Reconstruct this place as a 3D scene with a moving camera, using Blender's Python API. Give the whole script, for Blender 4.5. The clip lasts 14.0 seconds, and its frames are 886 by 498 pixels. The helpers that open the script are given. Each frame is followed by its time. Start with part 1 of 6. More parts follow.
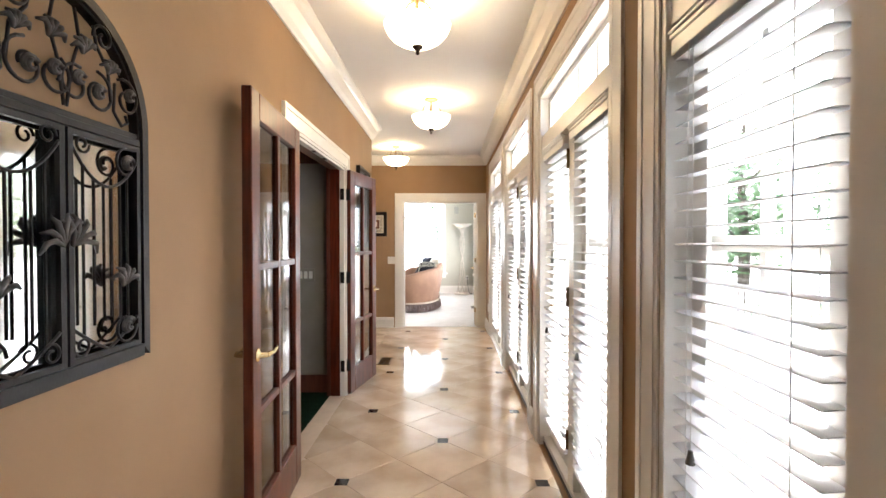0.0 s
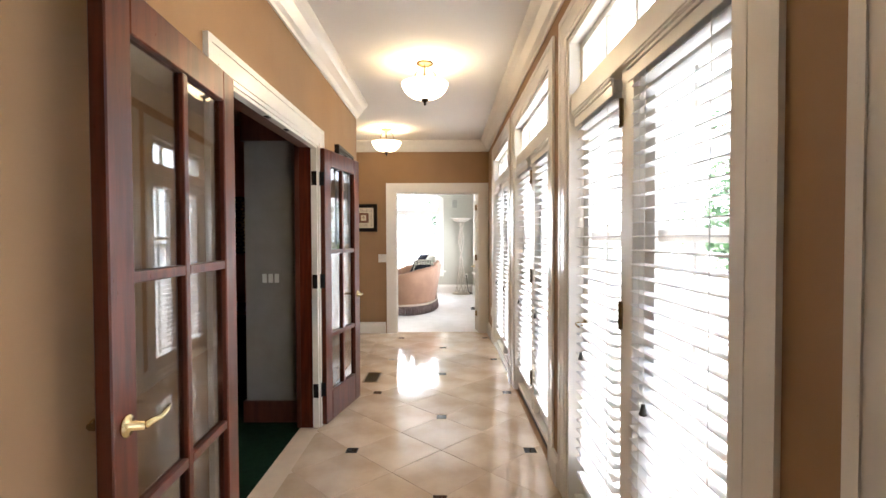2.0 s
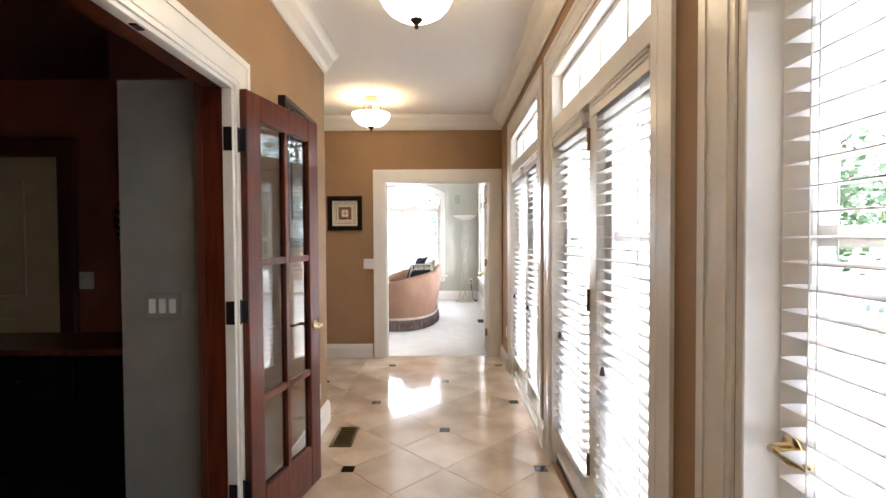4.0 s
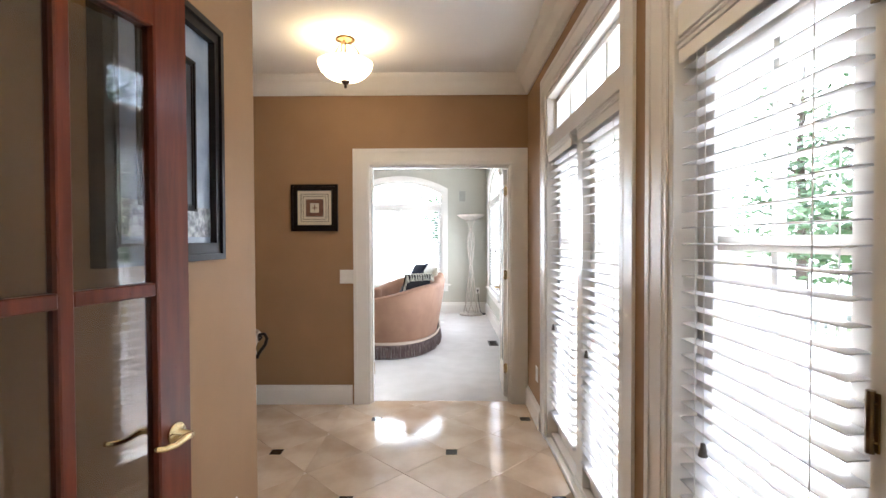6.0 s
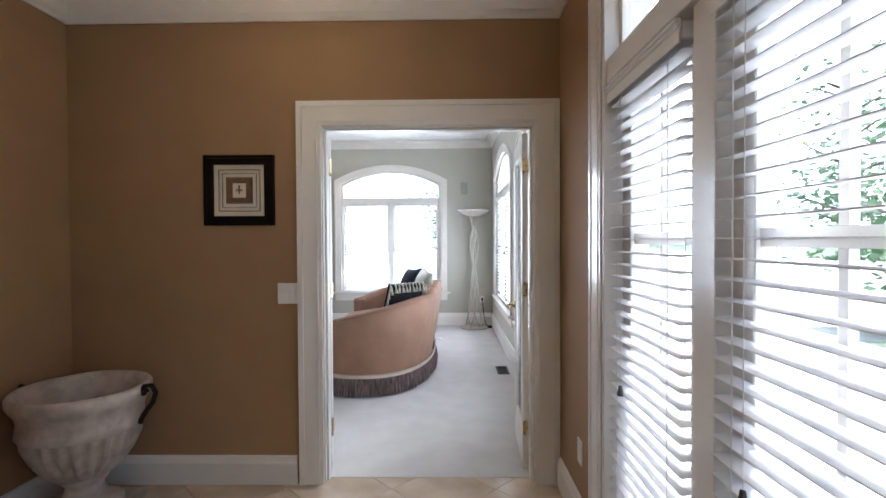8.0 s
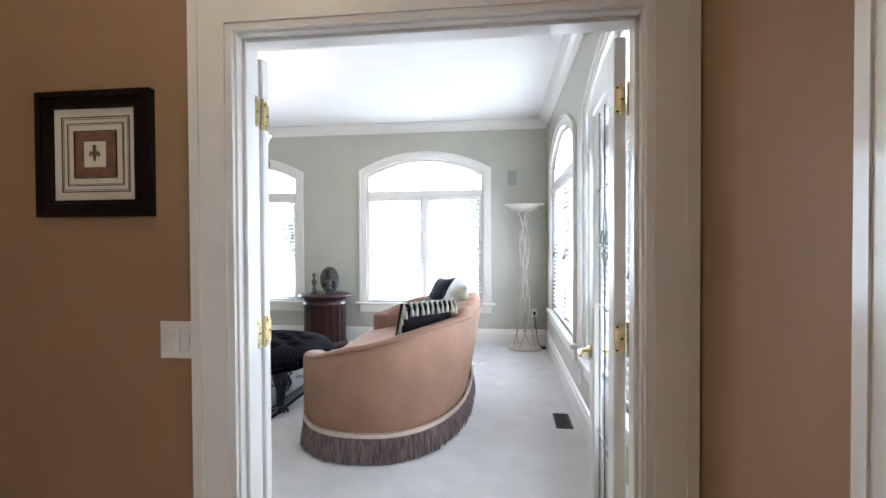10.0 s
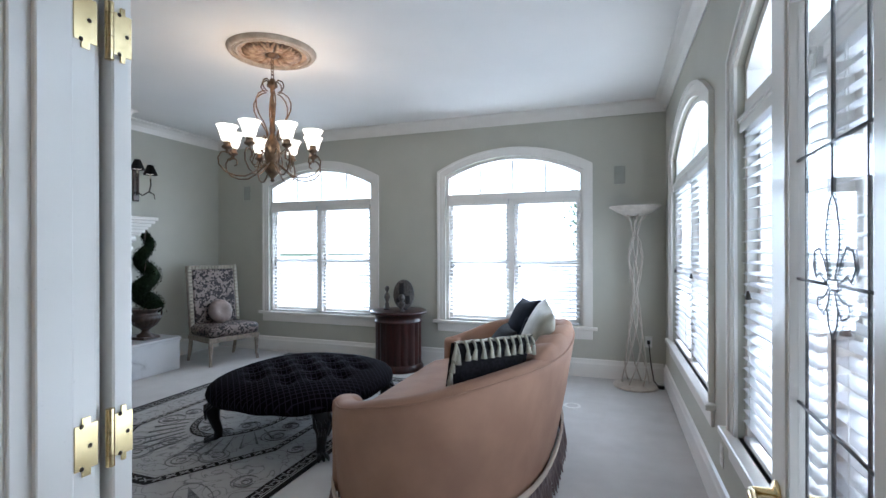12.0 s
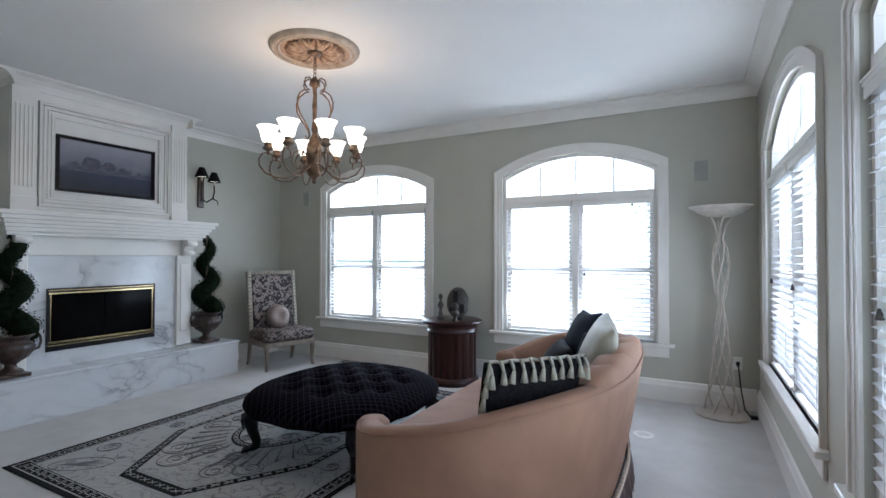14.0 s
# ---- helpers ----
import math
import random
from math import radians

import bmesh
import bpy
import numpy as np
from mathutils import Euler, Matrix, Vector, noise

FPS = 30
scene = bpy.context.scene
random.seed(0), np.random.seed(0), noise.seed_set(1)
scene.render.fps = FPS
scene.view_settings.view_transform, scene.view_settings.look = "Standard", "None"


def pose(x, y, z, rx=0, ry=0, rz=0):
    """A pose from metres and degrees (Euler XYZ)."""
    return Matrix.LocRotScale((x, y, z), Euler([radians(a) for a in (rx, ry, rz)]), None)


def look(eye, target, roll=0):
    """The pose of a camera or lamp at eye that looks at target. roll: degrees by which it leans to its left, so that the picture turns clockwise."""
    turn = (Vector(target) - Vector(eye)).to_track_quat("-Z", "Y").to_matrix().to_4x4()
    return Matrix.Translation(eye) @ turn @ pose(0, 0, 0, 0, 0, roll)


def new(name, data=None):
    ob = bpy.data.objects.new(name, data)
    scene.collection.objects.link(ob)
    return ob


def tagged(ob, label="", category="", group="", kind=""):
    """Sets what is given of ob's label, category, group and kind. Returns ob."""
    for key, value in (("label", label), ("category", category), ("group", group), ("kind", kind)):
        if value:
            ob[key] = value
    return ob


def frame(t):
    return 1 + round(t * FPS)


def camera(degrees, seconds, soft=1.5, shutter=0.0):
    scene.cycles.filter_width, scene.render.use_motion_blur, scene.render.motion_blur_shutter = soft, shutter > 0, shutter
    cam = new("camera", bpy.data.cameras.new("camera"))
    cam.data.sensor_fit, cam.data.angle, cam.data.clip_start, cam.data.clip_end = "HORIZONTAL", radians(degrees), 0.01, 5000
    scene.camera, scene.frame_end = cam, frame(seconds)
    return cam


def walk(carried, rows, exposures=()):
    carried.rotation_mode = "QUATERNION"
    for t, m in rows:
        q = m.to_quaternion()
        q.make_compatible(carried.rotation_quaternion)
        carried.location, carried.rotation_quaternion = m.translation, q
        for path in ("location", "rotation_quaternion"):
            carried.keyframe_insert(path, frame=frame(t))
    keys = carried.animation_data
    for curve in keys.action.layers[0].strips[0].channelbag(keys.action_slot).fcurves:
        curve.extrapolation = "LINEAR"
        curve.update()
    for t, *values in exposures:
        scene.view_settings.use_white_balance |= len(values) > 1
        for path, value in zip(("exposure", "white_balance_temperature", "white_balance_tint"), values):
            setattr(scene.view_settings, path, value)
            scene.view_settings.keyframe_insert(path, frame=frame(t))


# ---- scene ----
cam = camera(85.9, 14.0)
PATH = [
    (0, (0.177, 0.697, 1.38), (0.158, 2.697, 1.349), 0.0),
    (0.5, (0.172, 0.819, 1.372), (0.155, 2.819, 1.335), -0.0),
    (1, (0.149, 0.979, 1.374), (0.144, 2.978, 1.332), -0.1),
    (1.5, (0.165, 1.218, 1.364), (0.158, 3.217, 1.317), -0.1),
    (2, (0.178, 1.511, 1.371), (0.168, 3.511, 1.324), -0.2),
    (2.5, (0.167, 1.831, 1.381), (0.16, 3.83, 1.331), -0.3),
    (3, (0.177, 2.174, 1.369), (0.165, 4.174, 1.32), -0.4),
    (5.5, (0.125, 3.991, 1.39), (0.109, 5.99, 1.347), -0.2),
    (6, (0.12, 4.337, 1.387), (0.103, 6.336, 1.349), -0.2),
    (6.5, (0.121, 4.684, 1.373), (0.101, 6.684, 1.339), -0.3),
    (7, (0.14, 5.023, 1.372), (0.122, 7.023, 1.34), -0.3),
    (7.5, (0.166, 5.347, 1.372), (0.145, 7.346, 1.338), -0.3),
    (10, (0.27, 6.985, 1.382), (0.026, 8.97, 1.349), -0.3),
    (10.5, (0.29, 7.25, 1.39), (-0.062, 9.219, 1.36), -0.2),
    (11, (0.292, 7.502, 1.402), (-0.151, 9.452, 1.375), -0.2),
    (11.5, (0.324, 7.721, 1.41), (-0.243, 9.639, 1.396), -0.2),
    (12, (0.323, 7.897, 1.417), (-0.342, 9.783, 1.416), -0.1),
    (12.5, (0.309, 8.029, 1.405), (-0.429, 9.888, 1.429), -0.0),
    (13, (0.319, 8.142, 1.41), (-0.49, 9.971, 1.433), -0.1),
    (13.5, (0.354, 8.231, 1.415), (-0.545, 10.017, 1.436), -0.0),
    (14, (0.36, 8.264, 1.397), (-0.576, 10.031, 1.428), 0.1),
]
EXPOSURES = [(0.0, 3.08, 6050, 8), (3.0, 2.81, 5950, 8), (5.5, 2.70, 5750, 8), (6.5, 2.38, 5600, 8), (7.5, 1.94, 5400, 8), (10.0, 2.2, 5350, 6), (11.0, 1.65, 5200, 5), (12.5, 1.25, 5150, 5), (14.0, 1.2, 5180, 6)]
walk(cam, [(t, look(eye, target, roll)) for t, eye, target, roll in PATH], EXPOSURES)

# ---- world and large lights ----
world = bpy.data.worlds.new("sky")
scene.world = world
world.use_nodes = True
wn = world.node_tree.nodes
sky = wn.new("ShaderNodeTexSky")
sky.sky_type = 'NISHITA'
sky.sun_disc = False
sky.sun_elevation = radians(58)
sky.sun_rotation = radians(53)
sky.dust_density = 4.0
wn["Background"].inputs["Strength"].default_value = 0.15
world.node_tree.links.new(sky.outputs[0], wn["Background"].inputs["Color"])
sun = new("sun", bpy.data.lights.new("sun", 'SUN'))
sun.data.energy, sun.data.angle, sun.data.color = 4.0, radians(20), (1.0, 0.96, 0.90)
sun.matrix_world = look((16, 12, 32), (0, 0, 0))

# daylight of the bright open side, standing in the living room's window openings
for at, toward, w, h, share in (((-3.40, 13.60, 1.50), (-3.40, 12.0, 1.85), 1.5, 1.9, 0.85), ((-0.98, 13.60, 1.50), (-0.98, 12.0, 1.85), 1.15, 1.9, 1.25), ((1.07, 11.92, 1.50), (0.0, 11.92, 1.85), 1.5, 1.9, 0.68), ((1.07, 9.50, 1.50), (0.0, 9.50, 1.85), 1.5, 1.9, 0.58)):
    lamp = new("window_light", bpy.data.lights.new("window_light", 'AREA'))
    lamp.data.shape, lamp.data.size, lamp.data.size_y = 'RECTANGLE', w, h
    lamp.data.energy, lamp.data.color = 6.8 * share * w * h, (0.97, 0.985, 1.0)
    lamp.matrix_world = look(at, toward)


# ---- materials ----
def material(name, base, dark=None, scale=8.0, rough=0.5, metal=0.0, bump=0.0, bump_scale=120.0, spec=0.5, coat=0.0, detail=4.0, stretch=(1, 1, 1), island=0.0):
    """Procedural surface: two colours mixed by coarse noise, fine noise for relief and roughness."""
    m = bpy.data.materials.new(name)
    m.use_nodes = True
    n, l = m.node_tree.nodes, m.node_tree.links
    b = n["Principled BSDF"]
    b.inputs["Metallic"].default_value = metal
    b.inputs["Specular IOR Level"].default_value = spec
    b.inputs["Coat Weight"].default_value = coat
    b.inputs["Coat Roughness"].default_value = 0.08
    tc, mp = n.new("ShaderNodeTexCoord"), n.new("ShaderNodeMapping")
    mp.inputs["Scale"].default_value = stretch
    l.new(tc.outputs["Object"], mp.inputs["Vector"])
    big = n.new("ShaderNodeTexNoise")
    big.inputs["Scale"].default_value, big.inputs["Detail"].default_value = scale, detail
    l.new(mp.outputs[0], big.inputs["Vector"])
    ramp = n.new("ShaderNodeValToRGB")
    ramp.color_ramp.elements[0].position, ramp.color_ramp.elements[1].position = 0.35, 0.65
    dark = dark or tuple(c * 0.9 for c in base)
    ramp.color_ramp.elements[0].color, ramp.color_ramp.elements[1].color = (*dark, 1), (*base, 1)
    l.new(big.outputs["Fac"], ramp.inputs["Fac"])
    colour = ramp.outputs["Color"]
    if island:
        info, hsv, mr = n.new("ShaderNodeObjectInfo"), n.new("ShaderNodeHueSaturation"), n.new("ShaderNodeMapRange")
        mr.inputs["To Min"].default_value, mr.inputs["To Max"].default_value = 1 - island, 1 + island
        l.new(info.outputs["Random"], mr.inputs["Value"])
        l.new(mr.outputs[0], hsv.inputs["Value"])
        l.new(colour, hsv.inputs["Color"])
        colour = hsv.outputs["Color"]
    l.new(colour, b.inputs["Base Color"])
    fine = n.new("ShaderNodeTexNoise")
    fine.inputs["Scale"].default_value, fine.inputs["Detail"].default_value = bump_scale, 3.0
    l.new(mp.outputs[0], fine.inputs["Vector"])
    rr = n.new("ShaderNodeMapRange")
    rr.inputs["To Min"].default_value, rr.inputs["To Max"].default_value = max(rough - 0.06, 0.02), min(rough + 0.06, 1.0)
    l.new(fine.outputs["Fac"], rr.inputs["Value"])
    l.new(rr.outputs[0], b.inputs["Roughness"])
    if bump:
        bp = n.new("ShaderNodeBump")
        bp.inputs["Strength"].default_value, bp.inputs["Distance"].default_value = bump, 0.004
        l.new(fine.outputs["Fac"], bp.inputs["Height"])
        l.new(bp.outputs[0], b.inputs["Normal"])
    return m


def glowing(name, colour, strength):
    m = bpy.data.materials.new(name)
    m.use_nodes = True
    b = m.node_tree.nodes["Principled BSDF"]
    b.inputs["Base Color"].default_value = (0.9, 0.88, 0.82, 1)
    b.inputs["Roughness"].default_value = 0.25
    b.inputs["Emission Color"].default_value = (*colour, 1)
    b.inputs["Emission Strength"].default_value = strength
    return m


def pane_glass(name, tint=(1, 1, 1)):
    """Thin clear glass: lets light straight through, mirrors more at a slant."""
    m = bpy.data.materials.new(name)
    m.use_nodes = True
    n, l = m.node_tree.nodes, m.node_tree.links
    n.remove(n["Principled BSDF"])
    clear, shine, mix, lw = n.new("ShaderNodeBsdfTransparent"), n.new("ShaderNodeBsdfGlossy"), n.new("ShaderNodeMixShader"), n.new("ShaderNodeLayerWeight")
    power, amount = n.new("ShaderNodeMath"), n.new("ShaderNodeMath")
    power.operation, power.inputs[1].default_value = 'POWER', 4.0
    amount.operation, amount.inputs[1].default_value, amount.inputs[2].default_value = 'MULTIPLY_ADD', 0.55, 0.07
    clear.inputs["Color"].default_value = (*tint, 1)
    shine.inputs["Roughness"].default_value = 0.01
    l.new(lw.outputs["Facing"], power.inputs[0])
    l.new(power.outputs[0], amount.inputs[0])
    l.new(amount.outputs[0], mix.inputs[0])
    l.new(clear.outputs[0], mix.inputs[1])
    l.new(shine.outputs[0], mix.inputs[2])
    l.new(mix.outputs[0], n["Material Output"].inputs["Surface"])
    return m


def thin_slat(name, colour, share):
    """White slat that lets some daylight through."""
    m = bpy.data.materials.new(name)
    m.use_nodes = True
    n, l = m.node_tree.nodes, m.node_tree.links
    n.remove(n["Principled BSDF"])
    d, t, mix = n.new("ShaderNodeBsdfDiffuse"), n.new("ShaderNodeBsdfTranslucent"), n.new("ShaderNodeMixShader")
    d.inputs["Color"].default_value = t.inputs["Color"].default_value = (*colour, 1)
    mix.inputs[0].default_value = share
    l.new(d.outputs[0], mix.inputs[1])
    l.new(t.outputs[0], mix.inputs[2])
    l.new(mix.outputs[0], n["Material Output"].inputs["Surface"])
    return m


M = {
    "tan": material("tan_paint", (0.335, 0.208, 0.112), (0.312, 0.192, 0.102), 3, 0.65, bump=0.05, bump_scale=260, spec=0.2),
    "sage": material("sage_paint", (0.47, 0.46, 0.39), (0.45, 0.44, 0.375), 3, 0.6, bump=0.05, bump_scale=260),
    "ceiling": material("ceiling_paint", (0.80, 0.78, 0.75), (0.78, 0.76, 0.73), 2, 0.8, bump=0.05, bump_scale=200),
    "trim": material("white_trim", (0.78, 0.75, 0.70), (0.75, 0.72, 0.67), 5, 0.3, bump=0.02, coat=0.2),
    "tile": material("cream_marble", (0.68, 0.56, 0.43), (0.51, 0.39, 0.275), 3.0, 0.10, bump=0.01, bump_scale=40, coat=0.5, detail=9, island=0.09),
    "grout": material("grout", (0.58, 0.47, 0.36), rough=0.6),
    "inlay": material("black_inlay", (0.02, 0.018, 0.016), rough=0.12, coat=0.4),
    "carpet": material("pale_carpet", (0.60, 0.58, 0.56), (0.55, 0.53, 0.51), 5, 0.95, bump=0.7, bump_scale=320, spec=0.1),
    "green": material("dark_green_carpet", (0.006, 0.026, 0.012), (0.004, 0.017, 0.008), 20, 0.95, bump=0.6, bump_scale=300, spec=0.1),
    "mahogany": material("mahogany", (0.125, 0.026, 0.010), (0.066, 0.013, 0.005), 6, 0.3, bump=0.015, bump_scale=40, coat=0.05, spec=0.3, stretch=(6, 6, 0.6)),
    "walnut": material("dark_panel_wood", (0.11, 0.032, 0.018), (0.07, 0.02, 0.012), 6, 0.4, stretch=(5, 5, 0.6)),
    "study": material("red_brown_paint", (0.31, 0.095, 0.05), (0.25, 0.072, 0.038), 4, 0.6),
    "grey": material("grey_paint", (0.27, 0.25, 0.225), rough=0.7),
    "black": material("black_lacquer", (0.006, 0.005, 0.006), rough=0.35, spec=0.3),
    "brass": material("polished_brass", (0.74, 0.60, 0.33), (0.62, 0.49, 0.25), 30, 0.2, 1.0),
    "bronze": material("dark_bronze", (0.05, 0.035, 0.025), (0.025, 0.018, 0.014), 30, 0.4, 0.8),
    "iron": material("wrought_iron", (0.012, 0.0075, 0.006), (0.007, 0.0045, 0.004), 25, 0.4, bump=0.2, bump_scale=150, spec=0.25),
    "mirror": material("mirror_glass", (0.9, 0.9, 0.9), rough=0.03, metal=1.0),
    "glass": pane_glass("window_glass"),
    # grey tint puts the dimmer light on the wall behind into the glass
    "dimmed_pane": pane_glass("door_glass", (0.74, 0.73, 0.72)),
    "slat": thin_slat("white_slat", (0.80, 0.79, 0.785), 0.24),
    "plate": material("white_plastic", (0.75, 0.73, 0.69), rough=0.35),
    "concrete": material("pale_paving", (0.68, 0.67, 0.65), (0.60, 0.59, 0.57), 2, 0.9, bump=0.3),
    "grass": material("lawn", (0.08, 0.105, 0.045), (0.05, 0.075, 0.028), 3, 0.95, bump=0.6, bump_scale=30),
    "siding": material("pale_siding", (0.72, 0.73, 0.74), (0.68, 0.69, 0.70), 2, 0.7),
    "leaf": material("leaves", (0.10, 0.19, 0.06), (0.05, 0.11, 0.03), 2, 0.7),
    "bark": material("bark", (0.12, 0.09, 0.07), rough=0.9, bump=0.6),
    "bowl": glowing("lit_alabaster_bowl", (1.0, 0.74, 0.43), 1.6),
}


# ---- mesh helpers ----
def part(name, bm, mat, parent=None, label="", smooth=False):
    me = bpy.data.meshes.new(name)
    bm.to_mesh(me)
    bm.free()
    me.materials.append(mat)
    if smooth:
        for p in me.polygons:
            p.use_smooth = True
    ob = new(name, me)
    ob.parent = parent
    if label:
        ob["label"] = label
    return ob


def thing(name, m, label="", category="", group="", kind=""):
    ob = new(name)
    ob.matrix_world = m
    ob.empty_display_size = 0.1
    return tagged(ob, label, category, group, kind)


def box(bm, x0, x1, y0, y1, z0, z1, bevel=0.0):
    r = bmesh.ops.create_cube(bm, size=1, matrix=Matrix.LocRotScale(((x0 + x1) / 2, (y0 + y1) / 2, (z0 + z1) / 2), None, (abs(x1 - x0), abs(y1 - y0), abs(z1 - z0))))
    if bevel:
        es = list({e for v in r["verts"] for e in v.link_edges})
        bmesh.ops.bevel(bm, geom=es, offset=bevel, segments=1, affect='EDGES')
    return bm


def boxes(rows, bevel=0.0):
    bm = bmesh.new()
    for r in rows:
        box(bm, *r, bevel=bevel)
    return bm


def lathe(profile, segs=32, bm=None, centre=(0, 0, 0), squash=(1, 1)):
    """Turns a list of (radius, height) round the upright axis."""
    bm = bm or bmesh.new()
    rings = []
    for r, z in profile:
        if r < 1e-5:
            rings.append([bm.verts.new((centre[0], centre[1], centre[2] + z))])
        else:
            rings.append([bm.verts.new((centre[0] + r * squash[0] * math.cos(2 * math.pi * i / segs), centre[1] + r * squash[1] * math.sin(2 * math.pi * i / segs), centre[2] + z)) for i in range(segs)])
    for a, b in zip(rings, rings[1:]):
        for i in range(segs):
            j = (i + 1) % segs
            if len(a) == 1 and len(b) == 1:
                continue
            if len(a) == 1:
                bm.faces.new((a[0], b[j], b[i]))
            elif len(b) == 1:
                bm.faces.new((a[i], a[j], b[0]))
            else:
                bm.faces.new((a[i], a[j], b[j], b[i]))
    bmesh.ops.recalc_face_normals(bm, faces=bm.faces)
    return bm


def tube(points, radius, segs=8, bm=None):
    """A round bar along points; radius may be one number or one for each point."""
    bm = bm or bmesh.new()
    pts = [Vector(p) for p in points]
    rad = radius if isinstance(radius, (list, tuple)) else [radius] * len(pts)
    rings, side = [], None
    for i, p in enumerate(pts):
        d = (pts[min(i + 1, len(pts) - 1)] - pts[max(i - 1, 0)]).normalized()
        if side is None:
            side = d.orthogonal().normalized()
        side = (side - d * side.dot(d)).normalized()
        up = d.cross(side)
        rings.append([bm.verts.new(p + (side * math.cos(2 * math.pi * k / segs) + up * math.sin(2 * math.pi * k / segs)) * rad[i]) for k in range(segs)])
    for a, b in zip(rings, rings[1:]):
        for k in range(segs):
            bm.faces.new((a[k], a[(k + 1) % segs], b[(k + 1) % segs], b[k]))
    bm.faces.new(rings[0][::-1])
    bm.faces.new(rings[-1])
    return bm


def run(profile, p0, p1, normal, bm=None):
    """A moulding: profile of (distance from the wall, height) drawn from p0 to p1; normal points into the room."""
    bm = bm or bmesh.new()
    n = Vector((*normal, 0))
    ends = [[bm.verts.new(Vector((*p, 0)) + n * a + Vector((0, 0, z))) for a, z in profile] for p in (p0, p1)]
    k = len(profile)
    for i in range(k):
        bm.faces.new((ends[0][i], ends[0][(i + 1) % k], ends[1][(i + 1) % k], ends[1][i]))
    bm.faces.new(ends[0])
    bm.faces.new(ends[1][::-1])
    bmesh.ops.recalc_face_normals(bm, faces=bm.faces)
    return bm


def prism(outline, y0, y1, bm=None):
    """Extrudes an outline of (x, z) from y0 to y1."""
    bm = bm or bmesh.new()
    a = [bm.verts.new((x, y0, z)) for x, z in outline]
    b = [bm.verts.new((x, y1, z)) for x, z in outline]
    bm.faces.new(a)
    bm.faces.new(b[::-1])
    for i in range(len(a)):
        j = (i + 1) % len(a)
        bm.faces.new((a[i], b[i], b[j], a[j]))
    bmesh.ops.recalc_face_normals(bm, faces=bm.faces)
    return bm


def band(inner, outer, y0, y1, bm=None):
    """A flat strip between two lines of (x, z), given depth."""
    bm = bm or bmesh.new()
    for i in range(len(inner) - 1):
        prism([inner[i], inner[i + 1], outer[i + 1], outer[i]], y0, y1, bm)
    bmesh.ops.remove_doubles(bm, verts=bm.verts, dist=1e-5)
    return bm


# ---- plan ----
HX0, HX1 = -0.74, 0.80          # hall: side walls
HALL_END, HALL_BACK = 8.35, -1.6
NICHE_X, NICHE_Y = -1.97, 6.46
HALL_H, ROOM_H = 2.75, 2.98
RX0, RX1, RY0, RY1 = -5.12, 0.87, 8.48, 13.40
UNITS = [(0.765, 2.10), (2.53, 3.95), (4.37, 5.81), (6.20, 7.62)]
OPEN_TOP = 2.37
STUDY = (3.45, 4.94, 2.04)      # opening to the study
DOOR = (-0.545, 0.672, 2.03)    # opening to the living room


def setting(name, bm, mat, label):
    return tagged(part(name, bm, mat), label, "", "", "structure")


# floors
setting("floor", boxes([(HX0 - 0.14, HX1 + 0.1, HALL_BACK, 8.42, -0.12, -0.004), (NICHE_X - 0.1, HX0 - 0.14, NICHE_Y - 0.1, 8.42, -0.12, -0.004)]), M["grout"], "polished cream marble tile floor with small black inlays")
setting("carpet_floor", boxes([(RX0 - 0.1, RX1 + 0.1, 8.42, RY1 + 0.1, -0.12, 0.0)]), M["carpet"], "pale wall-to-wall carpet of the living room")
setting("study_floor", boxes([(-4.2, HX0 - 0.14, 2.2, 6.3, -0.12, -0.002)]), M["green"], "dark green carpet of the study")
# ceilings
setting("ceiling_1", boxes([(NICHE_X - 0.15, HX1 + 0.15, HALL_BACK, HALL_END + 0.06, HALL_H, HALL_H + 0.15)]), M["ceiling"], "smooth white hall ceiling")
setting("ceiling_2", boxes([(RX0 - 0.15, RX1 + 0.15, HALL_END + 0.06, RY1 + 0.15, ROOM_H, ROOM_H + 0.15)]), M["ceiling"], "smooth white living room ceiling")
setting("ceiling_3", boxes([(-4.2, HX0 - 0.13, 2.2, 6.3, 2.45, 2.6)]), M["walnut"], "dark wooden study ceiling")

# hall walls
rows = []
edges = [HALL_BACK] + [v for u in UNITS for v in u] + [HALL_END + 0.06]
for a, b in zip(edges[::2], edges[1::2]):
    rows.append((HX1, HX1 + 0.18, a, b, -0.1, HALL_H))
for a, b in UNITS:
    rows.append((HX1, HX1 + 0.18, a, b, OPEN_TOP, HALL_H))
    rows.append((HX1, HX1 + 0.18, a, b, -0.1, 0.0))
setting("wall_east", boxes(rows), M["tan"], "tan painted hall wall between tall glazed doors")
setting("wall_west", boxes([(HX0 - 0.13, HX0, HALL_BACK, STUDY[0], 0, HALL_H), (HX0 - 0.13, HX0, STUDY[1], NICHE_Y, 0, HALL_H), (HX0 - 0.13, HX0, STUDY[0], STUDY[1], STUDY[2], HALL_H)]), M["tan"], "tan painted hall wall")
setting("wall_niche", boxes([(NICHE_X - 0.1, HX0 - 0.13, NICHE_Y - 0.12, NICHE_Y, 0, HALL_H), (NICHE_X - 0.1, NICHE_X, NICHE_Y, HALL_END, 0, HALL_H)]), M["tan"], "tan painted alcove walls")
setting("wall_north", boxes([(NICHE_X - 0.1, DOOR[0], HALL_END, HALL_END + 0.06, 0, HALL_H), (DOOR[1], HX1, HALL_END, HALL_END + 0.06, 0, HALL_H), (DOOR[0], DOOR[1], HALL_END, HALL_END + 0.06, DOOR[2], HALL_H)]), M["tan"], "brown painted end wall of the hall")
